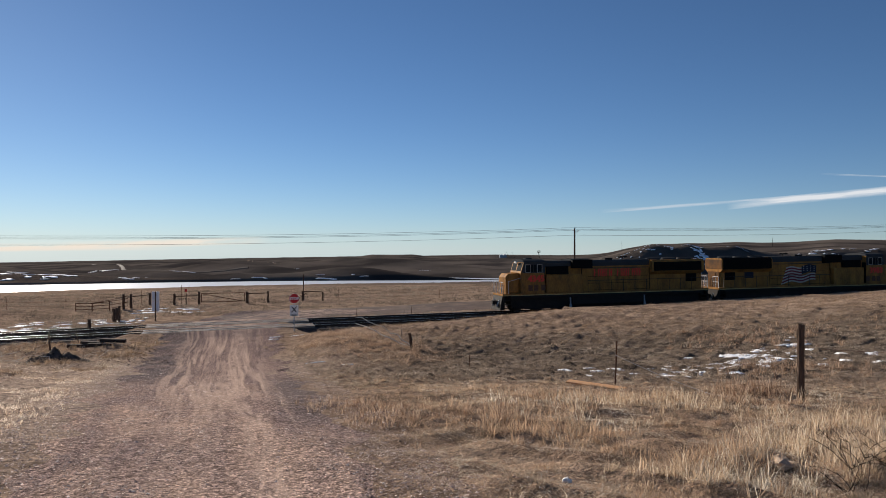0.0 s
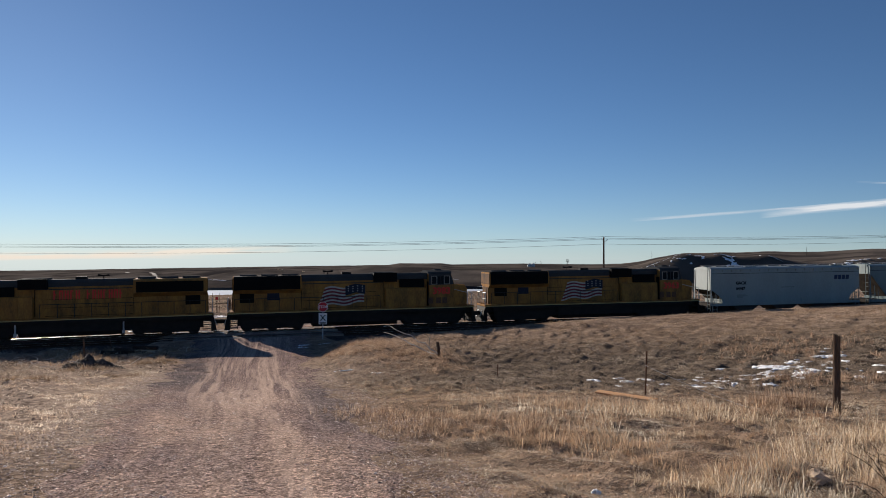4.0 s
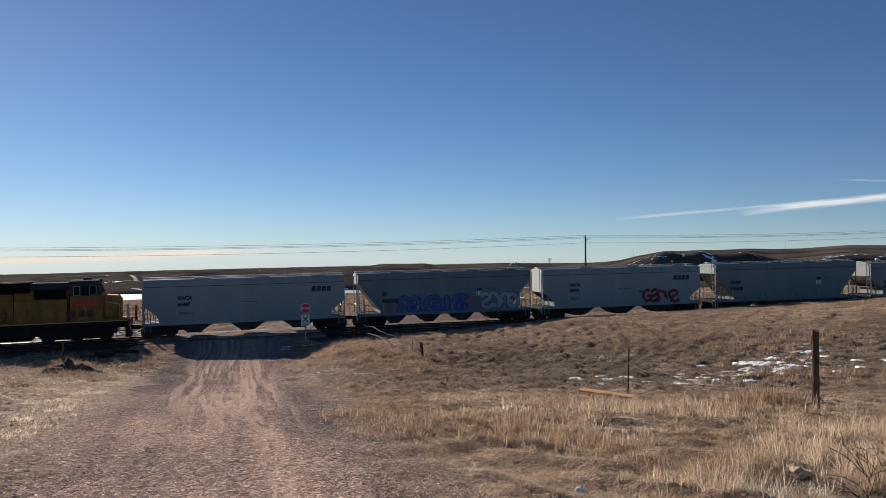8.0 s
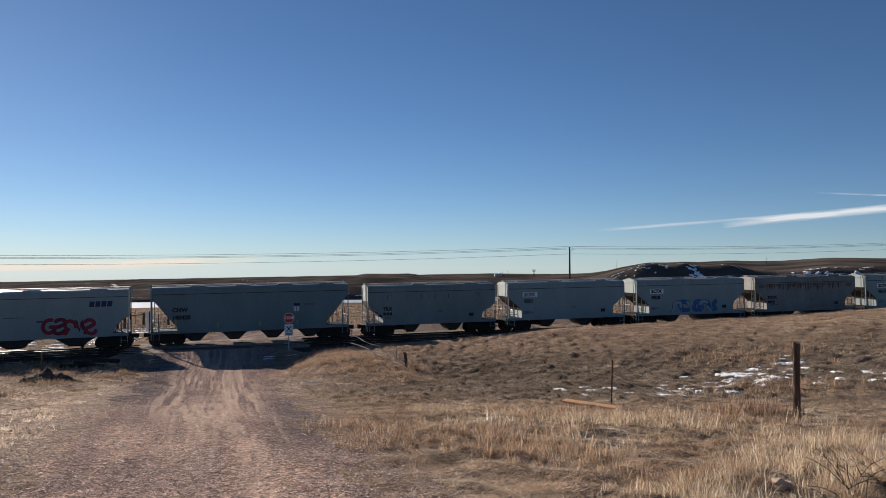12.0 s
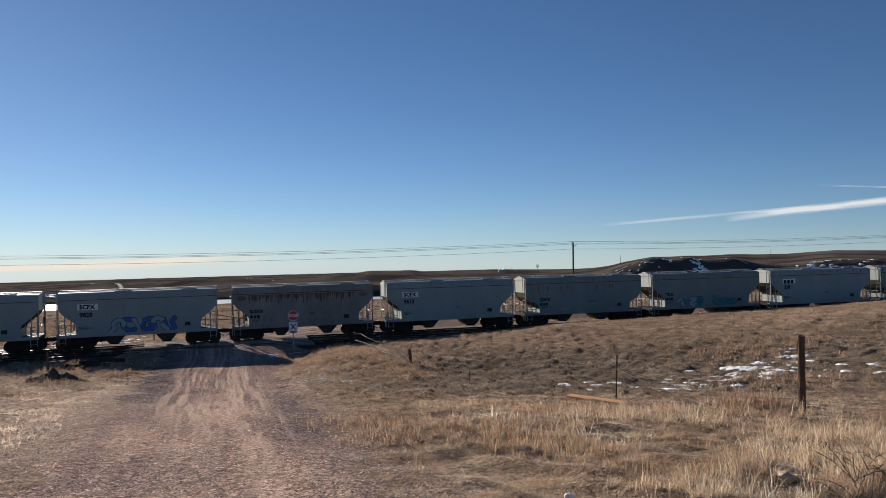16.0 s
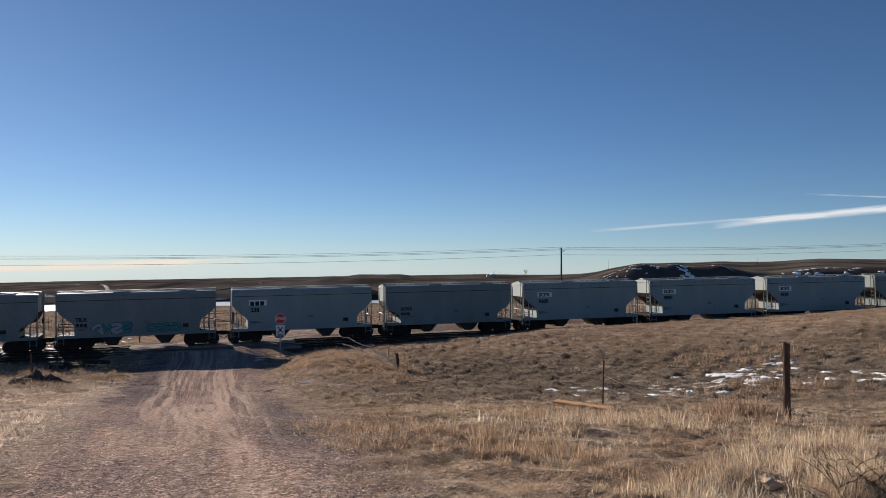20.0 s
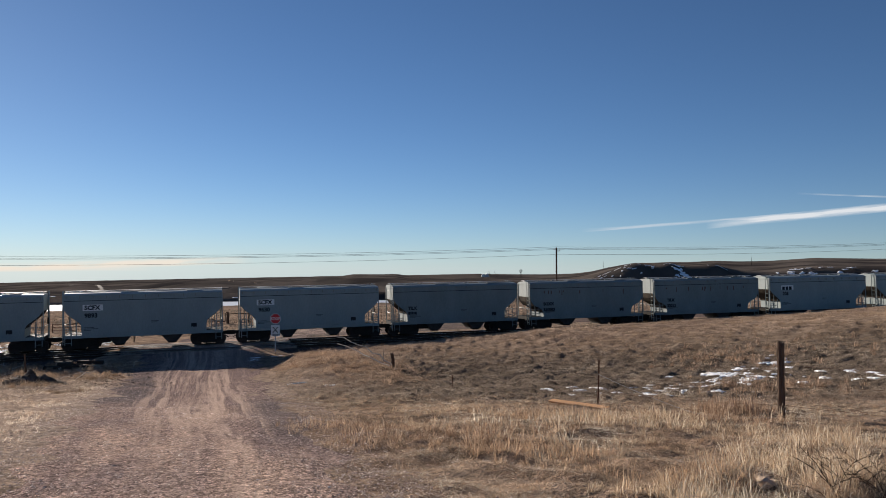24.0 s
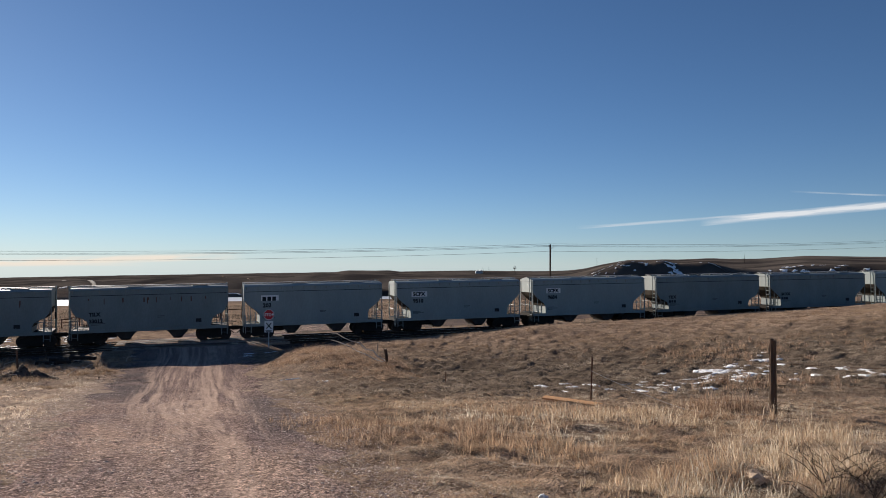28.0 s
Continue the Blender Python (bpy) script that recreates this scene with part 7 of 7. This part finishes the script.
    for j, (m_, lab) in enumerate(((M_STRAW, "pale fans of taller dry grass"), (M_GRASS, "tan fans of taller dry grass"))):
        cx, cy = np.repeat(x[j::2], 5), np.repeat(y[j::2], 5)
        grass("grass_fan", cx + rnd.normal(0, 0.1, len(cx)), cy + rnd.normal(0, 0.1, len(cx)), 22, (0.11, 0.26), 0.0048, 0.06, (0.3, 1.4), m_, lab, 60 + j)
    # low growth on the bare bank across the road
    x, y = scatter(rnd, 22000, 6, 45, -44, -12, 1.4)
    k = off_road(x, y, 0.3) & (x < -3) & (waves(x, y, 1.0, 8) + rnd.normal(0, 0.4, len(x)) > 0.0)
    grass("bank_litter", x[k], y[k], 8, (0.04, 0.12), 0.01, 0.16, 2.0, M_LITTER, "low grey-brown dead growth on bare soil", 70, False)
    # beyond the railway
    x, y = scatter(rnd, 22000, 62, 150, -42, 20, 1.4)
    k = clear_of_rails(x, y, -1000, 5.5) & (track_coords(x, y)[1] > 5.5) & (waves(x, y, 4, 5) + rnd.normal(0, 0.5, len(x)) > -0.1) & ~((x > -30) & (x < 200) & (np.abs(y - np.interp(x, [-24, -9, 21, 81], [74, 82, 95, 113])) < 5.5))
    grass("field_grass", x[k], y[k], 7, (0.12, 0.40), 0.05, 0.3, 0.6, M_FIELD, "tan dead grass of the field behind the railway", 9, False)


def stones(name, x, y, size, seed, material, label, sink=0.2):
    rnd = np.random.RandomState(seed)
    n = len(x)
    octa = np.array([(1, 0, 0), (0, 1, 0), (-1, 0, 0), (0, -1, 0), (0, 0, 1), (0, 0, -1)], float)
    f0 = np.array([(0, 1, 4), (1, 2, 4), (2, 3, 4), (3, 0, 4), (1, 0, 5), (2, 1, 5), (3, 2, 5), (0, 3, 5)])[: 8 if n < 20000 else 4]
    v = octa[None] * rnd.uniform(0.6, 1.2, (n, 6, 1)) * size[:, None, None] * np.array([1, 1, 0.5])
    v = v + rnd.normal(0, 0.18, v.shape) * size[:, None, None]
    a = rnd.uniform(0, math.tau, n)
    c, s = np.cos(a)[:, None], np.sin(a)[:, None]
    vx, vy = v[..., 0] * c - v[..., 1] * s, v[..., 0] * s + v[..., 1] * c
    p = np.stack([vx + x[:, None], vy + y[:, None], v[..., 2] + (ground(x, y) + 0.02 + size * sink)[:, None]], -1).reshape(-1, 3)
    f = (np.arange(n)[:, None, None] * 6 + f0[None]).reshape(-1, 3)
    return tagged(raw(name, p, f, material), label, "gravel", kind="stuff")


def build_gravel():
    rnd = np.random.RandomState(77)
    r = np.array(ROAD)
    y = 4.5 * (46 / 4.5) ** rnd.rand(74000)
    y = y[rnd.rand(len(y)) > step(16, 45, y)]
    lo, hi = np.interp(y, r[:, 1], r[:, 0]), np.interp(y, r[:, 3], r[:, 2])
    x = lo - 0.9 + (hi - lo + 1.7) * rnd.rand(len(y))
    # fewer on the swept wheel tracks
    u = (x - lo) / (hi - lo)
    k = rnd.rand(len(y)) > 0.6 * np.exp(-((u - 0.66) / 0.13) ** 2)
    x, y = x[k], y[k]
    stones("gravel", x, y, np.clip(rnd.lognormal(-5.25, 0.5, len(x)), 0.003, 0.018) * (1 + 0.03 * y), 1, M_STONES, "loose reddish grey gravel on the road", -0.12)
    t = 5 + 25 * rnd.rand(12000) ** 1.6
    e = np.interp(t, r[:, 3], r[:, 2]) + rnd.normal(0.35, 0.42, len(t))
    stones("gravel", e, t, np.clip(rnd.lognormal(-5.0, 0.4, len(t)), 0.006, 0.05), 2, M_STONES, "coarse gravel thrown up along the road edge")
    t = rnd.uniform(6, 45, 4000)
    e = np.interp(t, r[:, 1], r[:, 0]) + rnd.normal(-0.2, 0.45, len(t))
    stones("gravel", e, t, np.clip(rnd.lognormal(-4.9, 0.4, len(t)), 0.008, 0.06), 3, M_STONES, "coarse gravel along the road edge")

    x, y = rnd.uniform(-23, -11, 9000), rnd.uniform(34, 56, 9000)
    w = np.abs(x - np.interp(y, r[:, 1], r[:, 0]) - 0.6)
    k = (w < 2.6 * rnd.rand(9000)) & (waves(x, y, 2.0, 33) > -0.4)
    stones("gravel", x[k], y[k], np.clip(rnd.lognormal(-3.6, 0.4, int(k.sum())), 0.015, 0.07), 5, M_CLOD, "dark coarse gravel beside the crossing", 0.1)
    x, y = scatter(rnd, 16000, 6, 50, -44, -12, 1.3)
    k = off_road(x, y, 0.5) & (x < -3) & clear_of_rails(x, y, 7, 400) & (waves(x, y, 1.4, 13) + rnd.normal(0, 0.3, len(x)) > 0.1)
    x, y = x[k], y[k]
    stones("soil_clods", x, y, np.clip(rnd.lognormal(-5.0, 0.5, len(x)), 0.005, 0.02) * (1 + 0.06 * y), 4, M_CLOD, "dark clods of soil and debris on the bank", -0.1)


build_grass()
build_gravel()
az = np.radians(np.concatenate([SHORE.uniform(-15, -10, 26), SHORE.uniform(-12, -6, 20)]))
r = 470 + SHORE.normal(0, 10, 46)
stones("field_rocks", r * np.sin(az), r * np.cos(az), SHORE.uniform(0.25, 0.7, 46), 10, M_STRAW, "row of pale boulders on the far plain", 0.4)


# ---- movement ----
def run(t):
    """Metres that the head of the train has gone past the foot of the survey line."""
    u = (t - 14) / 14
    return 167.4153 + 175.3634 * u + 2.2745 * u * u - 0.9469 * u**3


def car_pose(s, turned):
    p = on_track(s)
    th = math.degrees(PSI + math.atan(float(bend(s)[1])))
    climb = math.degrees(math.atan(float(rail_z(s + 0.5) - rail_z(s - 0.5))))
    return pose(*p, 0, -climb, th) @ (pose(0, 0, 0, 0, 0, 180) if turned else Matrix())


def motions():
    for thing, behind, turned in TRAIN:
        walk(thing, [(t, car_pose(behind - run(t), turned)) for t in range(29)])


motions()
